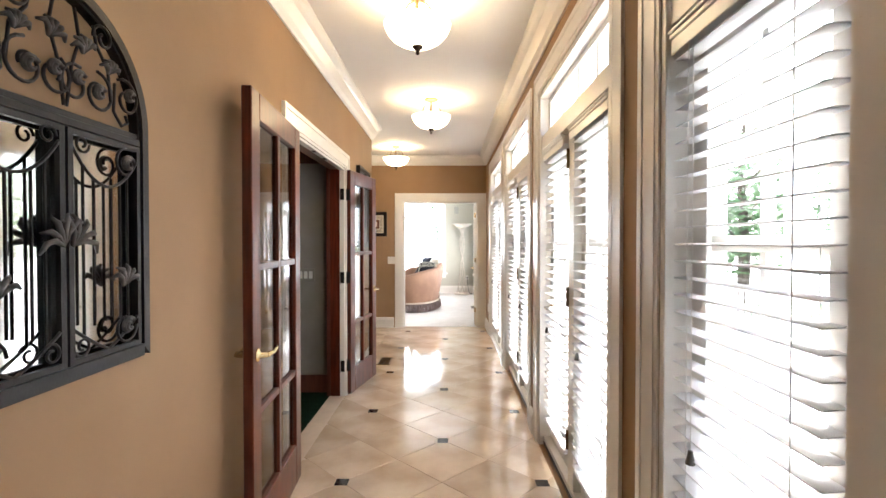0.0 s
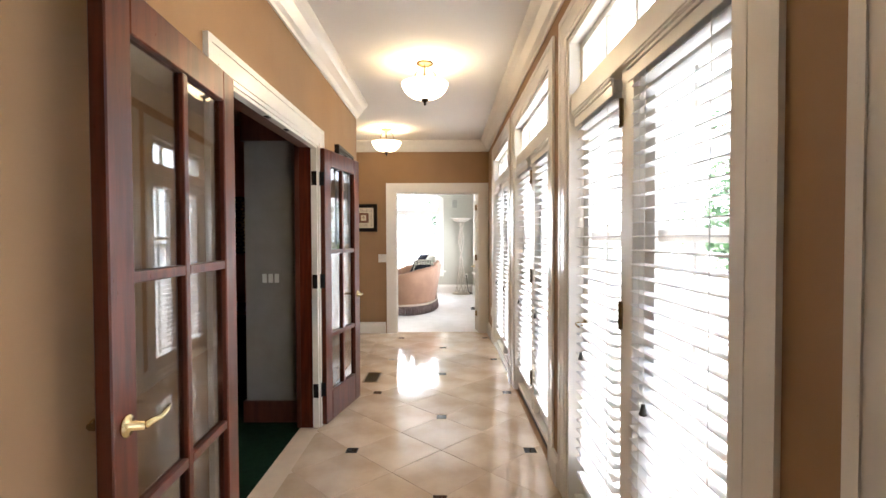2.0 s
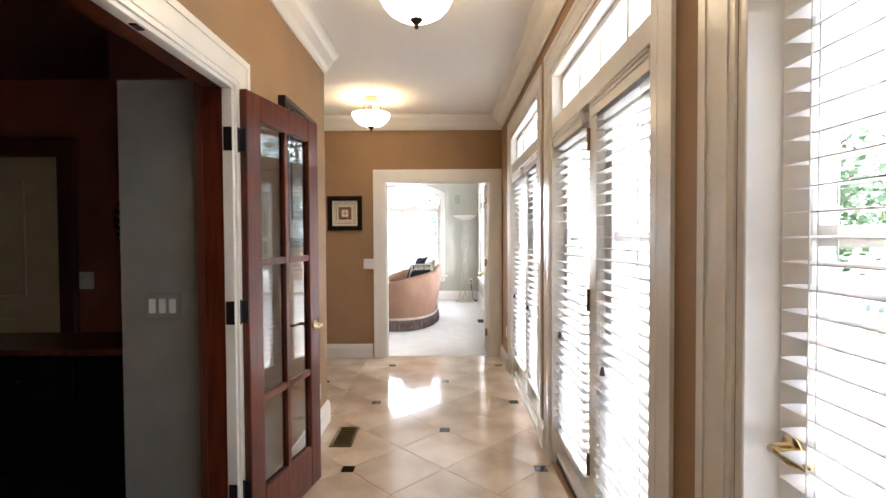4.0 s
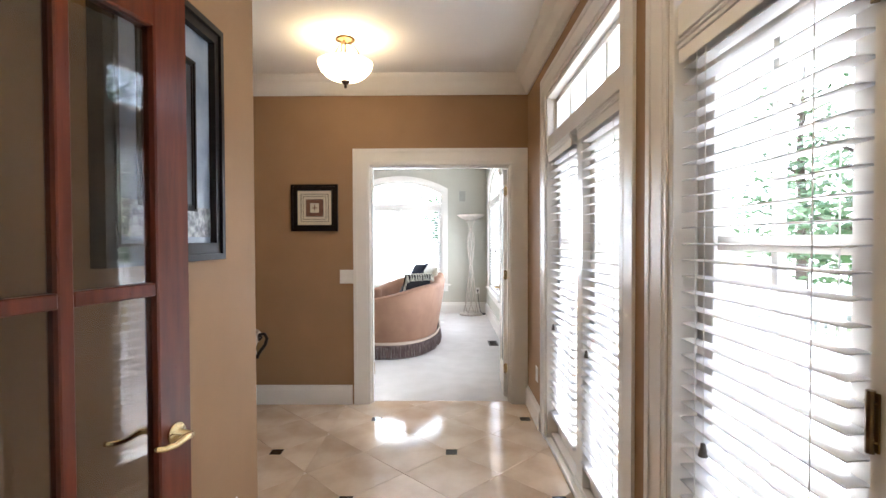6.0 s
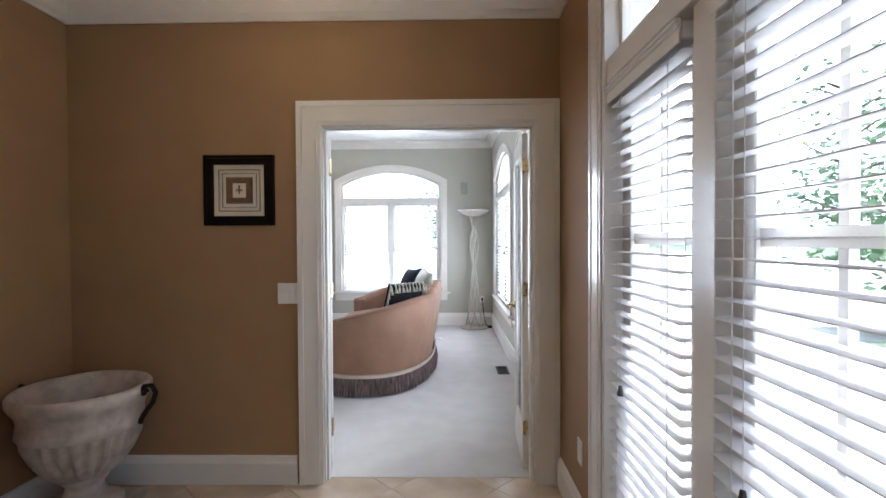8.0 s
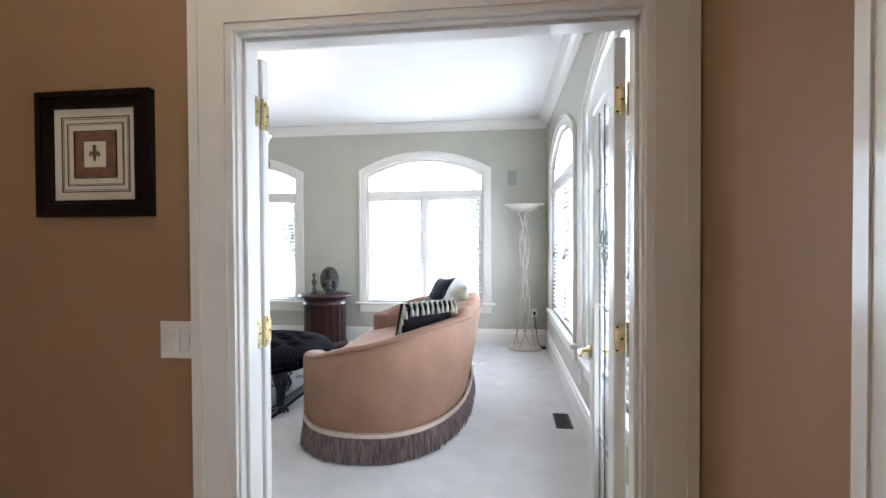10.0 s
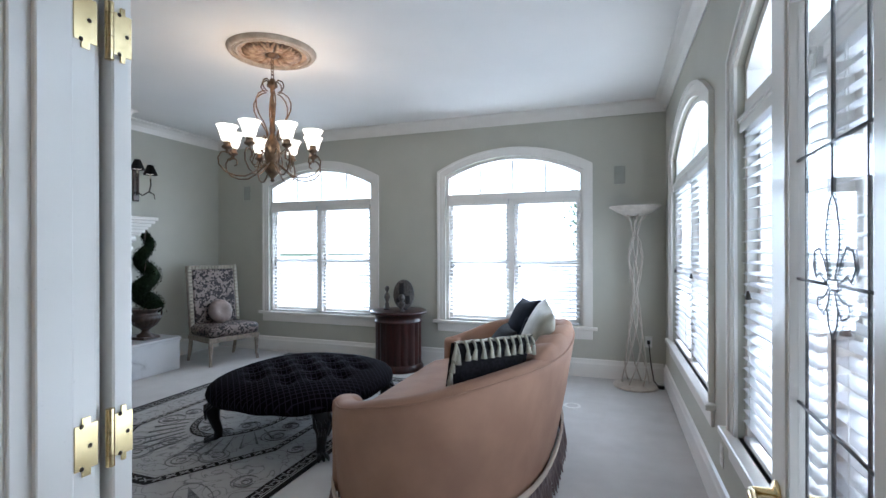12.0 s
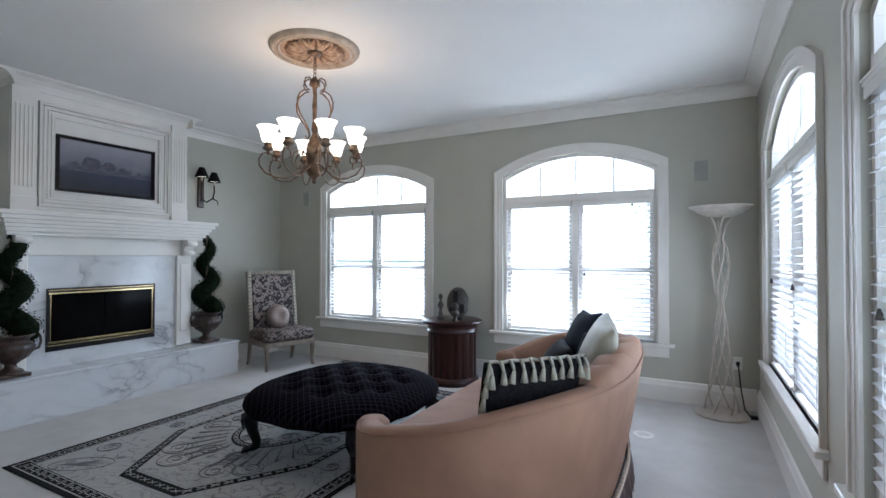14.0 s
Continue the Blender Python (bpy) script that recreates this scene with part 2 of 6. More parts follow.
setting("wall_south", boxes([(HX0 - 0.13, HX1 + 0.18, HALL_BACK - 0.15, HALL_BACK, 0, HALL_H)]), M["tan"], "tan painted wall")
# living room walls
WIN = {"hw": 0.81, "side_hw": 0.90, "bottom": 0.55}
ARC_R = (0.81 ** 2 + 0.2 ** 2) / 0.4
ARC_Z = 2.50 - ARC_R
ROOM_WINDOWS = [pose(-3.40, RY1, 0), pose(-0.775, RY1, 0), pose(RX1, 11.92, 0, 0, 0, -90), pose(RX1, 9.50, 0, 0, 0, -90)]


def arc(hw, grow, steps=18):
    return [(hw * (2 * i / steps - 1), ARC_Z + math.sqrt((ARC_R + grow) ** 2 - (hw * (2 * i / steps - 1)) ** 2)) for i in range(steps + 1)]


def arched_wall(name, m, spans, centres, hw, height, mat, label):
    """A wall in its own plane, from spans[0] to spans[1], with arched windows at the centres."""
    bm = bmesh.new()
    zb = WIN["bottom"]
    cuts = [spans[0]] + [v for c in sorted(centres) for v in (c - hw, c + hw)] + [spans[1]]
    for a, b in zip(cuts[::2], cuts[1::2]):
        box(bm, a, b, 0, 0.18, 0, height)
    for c in centres:
        box(bm, c - hw, c + hw, 0, 0.18, 0, zb)
        top = arc(hw, 0)
        for p, q in zip(top, top[1:]):
            prism([(c + p[0], p[1]), (c + q[0], q[1]), (c + q[0], height), (c + p[0], height)], 0, 0.18, bm)
    bm.transform(m)
    setting(name, bm, mat, label)


arched_wall("wall_back", pose(0, RY1, 0), (RX0 - 0.15, RX1 + 0.18), (-3.40, -0.775), WIN["hw"], ROOM_H, M["sage"], "grey-green living room wall with two arched windows")
arched_wall("wall_side", pose(RX1, 0, 0, 0, 0, -90), (-RY1, -(RY0 - 0.06)), (-11.92, -9.50), WIN["side_hw"], ROOM_H, M["sage"], "grey-green living room wall with tall arched windows")
setting("wall_front", boxes([(RX0 - 0.15, DOOR[0], HALL_END + 0.06, RY0, 0, ROOM_H), (DOOR[1], RX1, HALL_END + 0.06, RY0, 0, ROOM_H), (DOOR[0], DOOR[1], HALL_END + 0.06, RY0, DOOR[2], ROOM_H)]), M["sage"], "grey-green living room wall round the doorway")
setting("wall_hearth", boxes([(RX0 - 0.15, RX0, RY0, RY1, 0, ROOM_H)]), M["sage"], "grey-green wall behind the fireplace")
# study walls
setting("wall_study", boxes([(-4.2, -4.05, 2.2, 6.3, 0, 2.45), (-4.05, HX0 - 0.13, 2.2, 2.35, 0, 2.45), (-4.05, HX0 - 0.13, 6.1, 6.25, 0, 2.45)]), M["study"], "dark red-brown study walls")
setting("wall_study_return", boxes([(-1.31, HX0 - 0.15, 5.04, 5.16, 0.16, 2.09)]), M["grey"], "short grey wall inside the study")
setting("study_base", boxes([(-1.33, HX0 - 0.15, 5.02, 5.17, 0, 0.16), (-1.33, HX0 - 0.15, 5.02, 5.17, 2.09, 2.45)]), M["walnut"], "dark wooden skirting and beam in the study")

# ---- mouldings ----
CROWN = [(0, -0.15), (0.012, -0.15), (0.02, -0.135), (0.04, -0.115), (0.075, -0.06), (0.095, -0.045), (0.11, -0.03), (0.12, -0.012), (0.12, 0), (0, 0)]
COVE = [(0, -0.12), (0.012, -0.12), (0.018, -0.10), (0.035, -0.065), (0.065, -0.035), (0.10, -0.02), (0.115, -0.018), (0.115, 0), (0, 0)]
BASE = [(0, 0), (0.022, 0), (0.022, 0.12), (0.016, 0.135), (0.012, 0.155), (0, 0.16)]
BASE_TALL = [(0, 0), (0.024, 0), (0.024, 0.145), (0.018, 0.16), (0.012, 0.19), (0, 0.20)]


def lifted(profile, z):
    return [(a, z + h) for a, h in profile]


for p0, p1, n in (((HX1, HALL_BACK), (HX1, HALL_END), (-1, 0)), ((HX0, HALL_BACK), (HX0, NICHE_Y), (1, 0)), ((NICHE_X, NICHE_Y), (HX0, NICHE_Y), (0, 1)), ((NICHE_X, NICHE_Y), (NICHE_X, HALL_END), (1, 0)), ((NICHE_X, HALL_END), (HX1, HALL_END), (0, -1))):
    setting("trim", run(lifted(CROWN, HALL_H), p0, p1, n), M["trim"], "white stepped crown moulding")
for p0, p1, n in (((RX1, RY0), (RX1, RY1), (-1, 0)), ((RX0, RY0), (RX0, RY1), (1, 0)), ((RX0, RY1), (RX1, RY1), (0, -1)), ((RX0, RY0), (RX1, RY0), (0, 1))):
    setting("trim", run(lifted(COVE, ROOM_H), p0, p1, n), M["trim"], "white cove moulding")
CW = 0.14                       # casing width
piers = [HALL_BACK] + [v for a, b in UNITS for v in (a - CW, b + CW)] + [HALL_END - 0.02]
for a, b in zip(piers[::2], piers[1::2]):
    if b - a > 0.02:
        setting("baseboard", run(BASE, (HX1, a), (HX1, b), (-1, 0)), M["trim"], "white stepped baseboard")
for p0, p1, n in (((HX0, HALL_BACK), (HX0, STUDY[0] - 0.13), (1, 0)), ((HX0, STUDY[1] + 0.13), (HX0, NICHE_Y), (1, 0)), ((NICHE_X, NICHE_Y), (HX0, NICHE_Y), (0, 1)), ((NICHE_X, NICHE_Y), (NICHE_X, HALL_END), (1, 0)), ((NICHE_X + 0.022, HALL_END), (DOOR[0] - 0.14, HALL_END), (0, -1))):
    setting("baseboard", run(BASE, p0, p1, n), M["trim"], "white stepped baseboard")
for p0, p1, n in (((RX1, RY0), (RX1, RY1), (-1, 0)), ((RX0 + 0.002, RY1), (RX1 - 0.024, RY1), (0, -1)), ((RX0, RY0 + 0.024), (RX0, RY1), (1, 0)), ((RX0, RY0), (DOOR[0] - 0.15, RY0), (0, 1))):
    setting("baseboard", run(BASE_TALL, p0, p1, n), M["trim"], "tall white baseboard")


def casing(parent, hw, top, width, z0=0.0, proud=0.022, mat=None, label=""):
    """Stepped trim round an opening of half width hw, on the near side (local y < 0)."""
    steps = ((0.0, width * 0.16, proud * 0.55), (width * 0.16, width * 0.30, proud * 0.8), (width * 0.30, width * 0.78, proud * 0.7), (width * 0.78, width, proud))
    bm = bmesh.new()
    for a, b, d in steps:
        box(bm, -hw - b, -hw - a, -d, 0, z0, top + b)
        box(bm, hw + a, hw + b, -d, 0, z0, top + b)
        box(bm, -hw - a, hw + a, -d, 0, top + a, top + b)
    return part("casing", bm, mat or M["trim"], parent, label)


# ---- blinds ----
M["antique"] = material("antique_brass", (0.26, 0.18, 0.08), (0.17, 0.11, 0.05), 30, 0.35, 1.0)


M["room_slat"] = thin_slat("sheer_white_slat", (0.84, 0.84, 0.85), 0.42)


def blind(m, width, top, bottom, label, tilt=0.0, pitch=0.047, group="", mat="slat"):
    """Horizontal white blind; hangs in its own plane, slats 50 mm deep."""
    b = thing("window_blind", m, label, "blind", group)
    part("headrail", boxes([(-width / 2, width / 2, -0.028, 0.028, top - 0.05, top)], 0.004), M["slat"], b)
    bm = bmesh.new()
    for z0, z1, d in ((-0.062, -0.020, 0.036), (-0.020, -0.006, 0.041), (-0.006, 0.004, 0.047)):
        box(bm, -width / 2 - 0.004, width / 2 + 0.004, -d, -0.0285, top + z0, top + z1, 0.002)
    part("valance", bm, M["trim"], b)
    n = int((top - 0.07 - bottom) / pitch)
    bm = bmesh.new()
    prof = [(-0.025, -0.0018), (-0.025, 0.0010), (-0.010, 0.0024), (0.010, 0.0024), (0.025, 0.0010), (0.025, -0.0018), (0.010, -0.0006), (-0.010, -0.0006)]
    ends = [[bm.verts.new((x, y, z)) for y, z in prof] for x in (-width / 2, width / 2)]
    k = len(prof)
    for i in range(k):
        bm.faces.new((ends[0][i], ends[0][(i + 1) % k], ends[1][(i + 1) % k], ends[1][i]))
    bm.faces.new(ends[0]), bm.faces.new(ends[1])
    bmesh.ops.recalc_face_normals(bm, faces=bm.faces)
    first = part("slat", bm, M[mat], b)
    first.location, first.rotation_euler = (0, 0, top - 0.075), (radians(tilt), 0, 0)
    for i in range(1, n):
        s = new("slat", first.data)
        s.parent, s.location, s.rotation_euler = b, (0, 0, top - 0.075 - i * pitch), (radians(tilt + random.uniform(-1.5, 1.5)), 0, 0)
    part("bottom_rail", boxes([(-width / 2, width / 2, -0.022, 0.022, bottom - 0.03, bottom - 0.008)], 0.003), M["slat"], b)
    for x in (-width * 0.36, width * 0.36):
        part("ladder_cord", boxes([(x - 0.001, x + 0.001, -0.027, -0.025, bottom - 0.02, top - 0.05), (x - 0.001, x + 0.001, 0.025, 0.027, bottom - 0.02, top - 0.05)]), M["plate"], b)
    return b


def pull_cord(b, x, y, z, top):
    part("pull_cord", tube([(x, y, top), (x, y, z + 0.03)], 0.0012, 5), M["plate"], b)
    part("tassel", lathe([(0, 0.035), (0.006, 0.033), (0.008, 0.02), (0.013, 0.0), (0.011, -0.003), (0, -0.003)], 10, centre=(x, y, z)), M["tassel"], b, "dark cord tassel")


M["tassel"] = material("dark_tassel", (0.06, 0.05, 0.04), rough=0.5)


def lever(parent, x, y, z, turn=1, reach=1):
    """Brass lever handle on a plate at local x, y (y is the face), lever along x * turn."""
    bm = bmesh.new()
    s = -reach
    lathe([(0, 0.0), (0.028, 0.0), (0.03, 0.004), (0.026, 0.008), (0.012, 0.012), (0.010, 0.045), (0, 0.047)], 16, bm)
    bm.transform(Matrix.Translation((x, y, z)) @ pose(0, 0, 0, 90 * reach, 0, 0))
    tube([(x, y + s * 0.045, z), (x + turn * 0.025, y + s * 0.05, z + 0.004), (x + turn * 0.06, y + s * 0.05, z - 0.002), (x + turn * 0.095, y + s * 0.05, z + 0.004), (x + turn * 0.115, y + s * 0.05, z + 0.012)], [0.010, 0.009, 0.008, 0.0075, 0.006], 10, bm)
    part("door_handle", bm, M["brass"], parent, "polished brass lever handle", True)


def hinge(parent, x, y, z, mat, label, name="hinge"):
    bm = boxes([(x - 0.014, x - 0.003, y - 0.004, y, z - 0.05, z + 0.05), (x + 0.003, x + 0.014, y - 0.004, y, z - 0.05, z + 0.05)], 0.001)
    tube([(x, y - 0.006, z - 0.053), (x, y - 0.006, z + 0.053)], 0.007, 8, bm)
    for dz in (-0.033, 0.033):
        for dx in (-0.009, 0.009):
            lathe([(0.0045, 0), (0.003, 0.002), (0, 0.002)], 6, bm, (x + dx, y - 0.004, z + dz))
    part(name, bm, mat, parent, label)


# ---- tall glazed units of the hall ----
def hall_unit(number, y0, y1, doors):
    hw, yc = (y1 - y0) / 2, (y0 + y1) / 2
    u = thing(f"{'door' if doors else 'window'}_{number}", pose(HX1, yc, 0, 0, 0, -90), "tall white glazed double doors with a four-light transom" if doors else "tall white double window with a four-light transom", "door" if doors else "window", "", "structure")
    casing(u, hw, OPEN_TOP, CW, 0.0, 0.013)
    d0, d1 = 0.075, 0.125
    part("frame", boxes([(-hw, -hw + 0.03, 0, 0.18, 0, OPEN_TOP), (hw - 0.03, hw, 0, 0.18, 0, OPEN_TOP), (-hw + 0.03, hw - 0.03, 0, 0.18, OPEN_TOP - 0.03, OPEN_TOP), (-hw + 0.03, hw - 0.03, 0.012, 0.16, 1.99, 2.085), (-hw + 0.03, hw - 0.03, 0.03, 0.16, 0.03, 0.06), (-0.055, 0.055, 0.035, 0.16, 0.06, 1.99)], 0.003), M["trim"], u)
    part("threshold", boxes([(-hw, hw, 0.03 if doors else 0.0, 0.18, 0.0, 0.028)], 0.004), M["bronze" if doors else "trim"], u, "dark bronze threshold" if doors else "white sill")
    # transom lights
    part("transom_frame", boxes([(-hw + 0.03, hw - 0.03, 0.06, 0.10, 2.085, 2.115), (-hw + 0.03, hw - 0.03, 0.06, 0.10, OPEN_TOP - 0.06, OPEN_TOP - 0.03), (-hw + 0.03, -hw + 0.06, 0.06, 0.10, 2.115, OPEN_TOP - 0.06), (hw - 0.06, hw - 0.03, 0.06, 0.10, 2.115, OPEN_TOP - 0.06)], 0.003), M["trim"], u)
    span = 2 * hw - 0.12
    for i in (1, 2, 3):
        x = -hw + 0.06 + span * i / 4
        part("muntin", boxes([(x - 0.011, x + 0.011, 0.066, 0.094, 2.115, OPEN_TOP - 0.06)], 0.003), M["trim"], u)
    for i in range(4):
        x = -hw + 0.06 + span * i / 4
        part("pane", boxes([(x + 0.012, x + span / 4 - 0.012, 0.078, 0.082, 2.116, OPEN_TOP - 0.061)]), M["glass"], u).visible_shadow = False
    # two leaves
    for s in (-1, 1):
        a, b = (-hw + 0.033, -0.058) if s < 0 else (0.058, hw - 0.033)
        leaf = part("leaf", boxes([(a, a + 0.085, d0, d1, 0.062, 1.986), (b - 0.085, b, d0, d1, 0.062, 1.986), (a + 0.085, b - 0.085, d0, d1, 0.062, 0.22), (a + 0.085, b - 0.085, d0, d1, 1.88, 1.986)], 0.003), M["trim"], u)
        part("muntin", boxes([(a + 0.086, b - 0.086, d0 + 0.012, d1 - 0.012, 1.355, 1.395), ((a + b) / 2 - 0.011, (a + b) / 2 + 0.011, d0 + 0.015, d1 - 0.015, 0.221, 1.354), ((a + b) / 2 - 0.011, (a + b) / 2 + 0.011, d0 + 0.015, d1 - 0.015, 1.396, 1.879)]), M["trim"], leaf)
        part("pane", boxes([(a + 0.085, b - 0.085, 0.098, 0.102, 0.22, 1.88)]), M["glass"], leaf).visible_shadow = False
        if doors:
            if s < 0:
                for z in (0.30, 1.08, 1.83):
                    hinge(u, -0.045, 0.034, z, M["antique"], "antique brass hinge")
                if number == 2:
                    lever(leaf, a + 0.045, d0, 0.94, 1)
        lo = a + (0.085 if number == 2 and s < 0 else 0.02)
        bl = blind(pose(HX1 + 0.042, yc, 0, 0, 0, -90) @ pose((lo + b - 0.02) / 2, 0, 0), b - 0.02 - lo, 1.965, 0.23, "open white horizontal blind hung on a glazed hall door", group="hall blinds", tilt=2)
        pull_cord(bl, -0.16, -0.03, 0.80, 1.91)
    return u


for i, (a, b) in enumerate(UNITS):
    hall_unit(i + 1, a, b, i in (1, 2))


# ---- arched windows of the living room ----
def arched_window(number, m, hw):
    zb = WIN["bottom"]
    w = thing(f"window_{number + 4}", m, "white arched window with four upper lights and a double-hung pair below", "window", "", "structure")
    zs = arc(hw, 0)[0][1]
    inner = [(-hw, zb)] + arc(hw, 0) + [(hw, zb)]

    def ring(grow):
        o = hw + grow
        return [(-o, zb)] + arc(o, grow) + [(o, zb)]
    bm = band(inner, ring(0.03), -0.014, 0)
    band(ring(0.03), ring(0.075), -0.018, 0, bm)
    band(ring(0.075), ring(0.10), -0.028, 0, bm)
    part("casing", bm, M["trim"], w)
    part("sill", boxes([(-hw - 0.15, hw + 0.15, -0.055, 0.10, zb - 0.035, zb)], 0.005), M["trim"], w)
    part("apron", boxes([(-hw - 0.10, hw + 0.10, -0.018, 0, zb - 0.14, zb - 0.035)], 0.004), M["trim"], w)
    lin = [(-hw + 0.035, zb)] + [(x * (hw - 0.035) / hw, z - 0.035) for x, z in arc(hw, 0)] + [(hw - 0.035, zb)]
    part("window_frame", band(lin, inner, 0.03, 0.15), M["trim"], w)
    part("transom_bar", boxes([(-hw + 0.036, hw - 0.036, 0.02, 0.15, 2.0, 2.075)], 0.004), M["trim"], w)
    part("mullion", boxes([(-0.03, 0.03, 0.03, 0.15, zb, 2.0)], 0.004), M["trim"], w)
    for i in (-1, 0, 1):
        x = i * (hw - 0.03) / 2
        part("muntin", boxes([(x - 0.009, x + 0.009, 0.075, 0.105, 2.075, ARC_Z + math.sqrt(ARC_R ** 2 - x * x) - 0.034)]), M["trim"], w)
    top = [(x * (hw - 0.036) / hw, z - 0.036) for x, z in arc(hw, 0)]
    part("pane", prism([(-hw + 0.036, 2.074)] + top + [(hw - 0.036, 2.074)], 0.088, 0.092), M["glass"], w).visible_shadow = False
    for s in (-1, 1):
        a, b = (-hw + 0.037, -0.032) if s < 0 else (0.032, hw - 0.037)
        sash = part("sash", boxes([(a, a + 0.045, 0.07, 0.11, zb, 2.0), (b - 0.045, b, 0.07, 0.11, zb, 2.0), (a + 0.045, b - 0.045, 0.065, 0.115, 1.235, 1.285), (a + 0.045, b - 0.045, 0.07, 0.11, zb, zb + 0.06), (a + 0.045, b - 0.045, 0.07, 0.11, 1.955, 2.0)], 0.003), M["trim"], w)
        part("pane", boxes([(a + 0.045, b - 0.045, 0.088, 0.092, zb + 0.06, 1.955)]), M["glass"], sash).visible_shadow = False
        bl = blind(m @ pose((a + b) / 2, 0.036, 0), b - a - 0.012, 1.995, zb + 0.035, "open white horizontal blind inside an arched window", group="living room blinds", tilt=12, mat="room_slat")
        pull_cord(bl, -0.30, -0.03, 1.2, 1.94)


for i, m in enumerate(ROOM_WINDOWS):
    arched_window(i + 1, m, WIN["hw" if i < 2 else "side_hw"])

# ---- doorway to the living room ----
dc, dw = (DOOR[0] + DOOR[1]) / 2, (DOOR[1] - DOOR[0]) / 2
dway = thing("door_5", pose(dc, HALL_END, 0), "white cased double doorway with open leaded-glass doors", "door", "", "structure")
casing(dway, dw - 0.012, DOOR[2] - 0.012, 0.135, 0, 0.026)
part("jamb", boxes([(-dw, -dw + 0.02, 0.0, 0.13, 0, DOOR[2]), (dw - 0.02, dw, 0.0, 0.13, 0, DOOR[2]), (-dw + 0.02, dw - 0.02, 0.0, 0.13, DOOR[2] - 0.02, DOOR[2]), (-dw + 0.02, -dw + 0.032, 0.03, 0.085, 0, DOOR[2] - 0.02), (dw - 0.032, dw - 0.02, 0.03, 0.085, 0, DOOR[2] - 0.02), (-dw + 0.032, dw - 0.032, 0.03, 0.085, DOOR[2] - 0.032, DOOR[2] - 0.02)], 0.002), M["trim"], dway)
part("room_casing", boxes([(-dw - 0.13, -dw, 0.13, 0.152, 0, DOOR[2] + 0.13), (dw, dw + 0.13, 0.13, 0.152, 0, DOOR[2] + 0.13), (-dw, dw, 0.13, 0.152, DOOR[2], DOOR[2] + 0.13)], 0.004), M["trim"], dway)
M["lead"] = material("lead_came", (0.12, 0.12, 0.125), rough=0.4, metal=0.6)


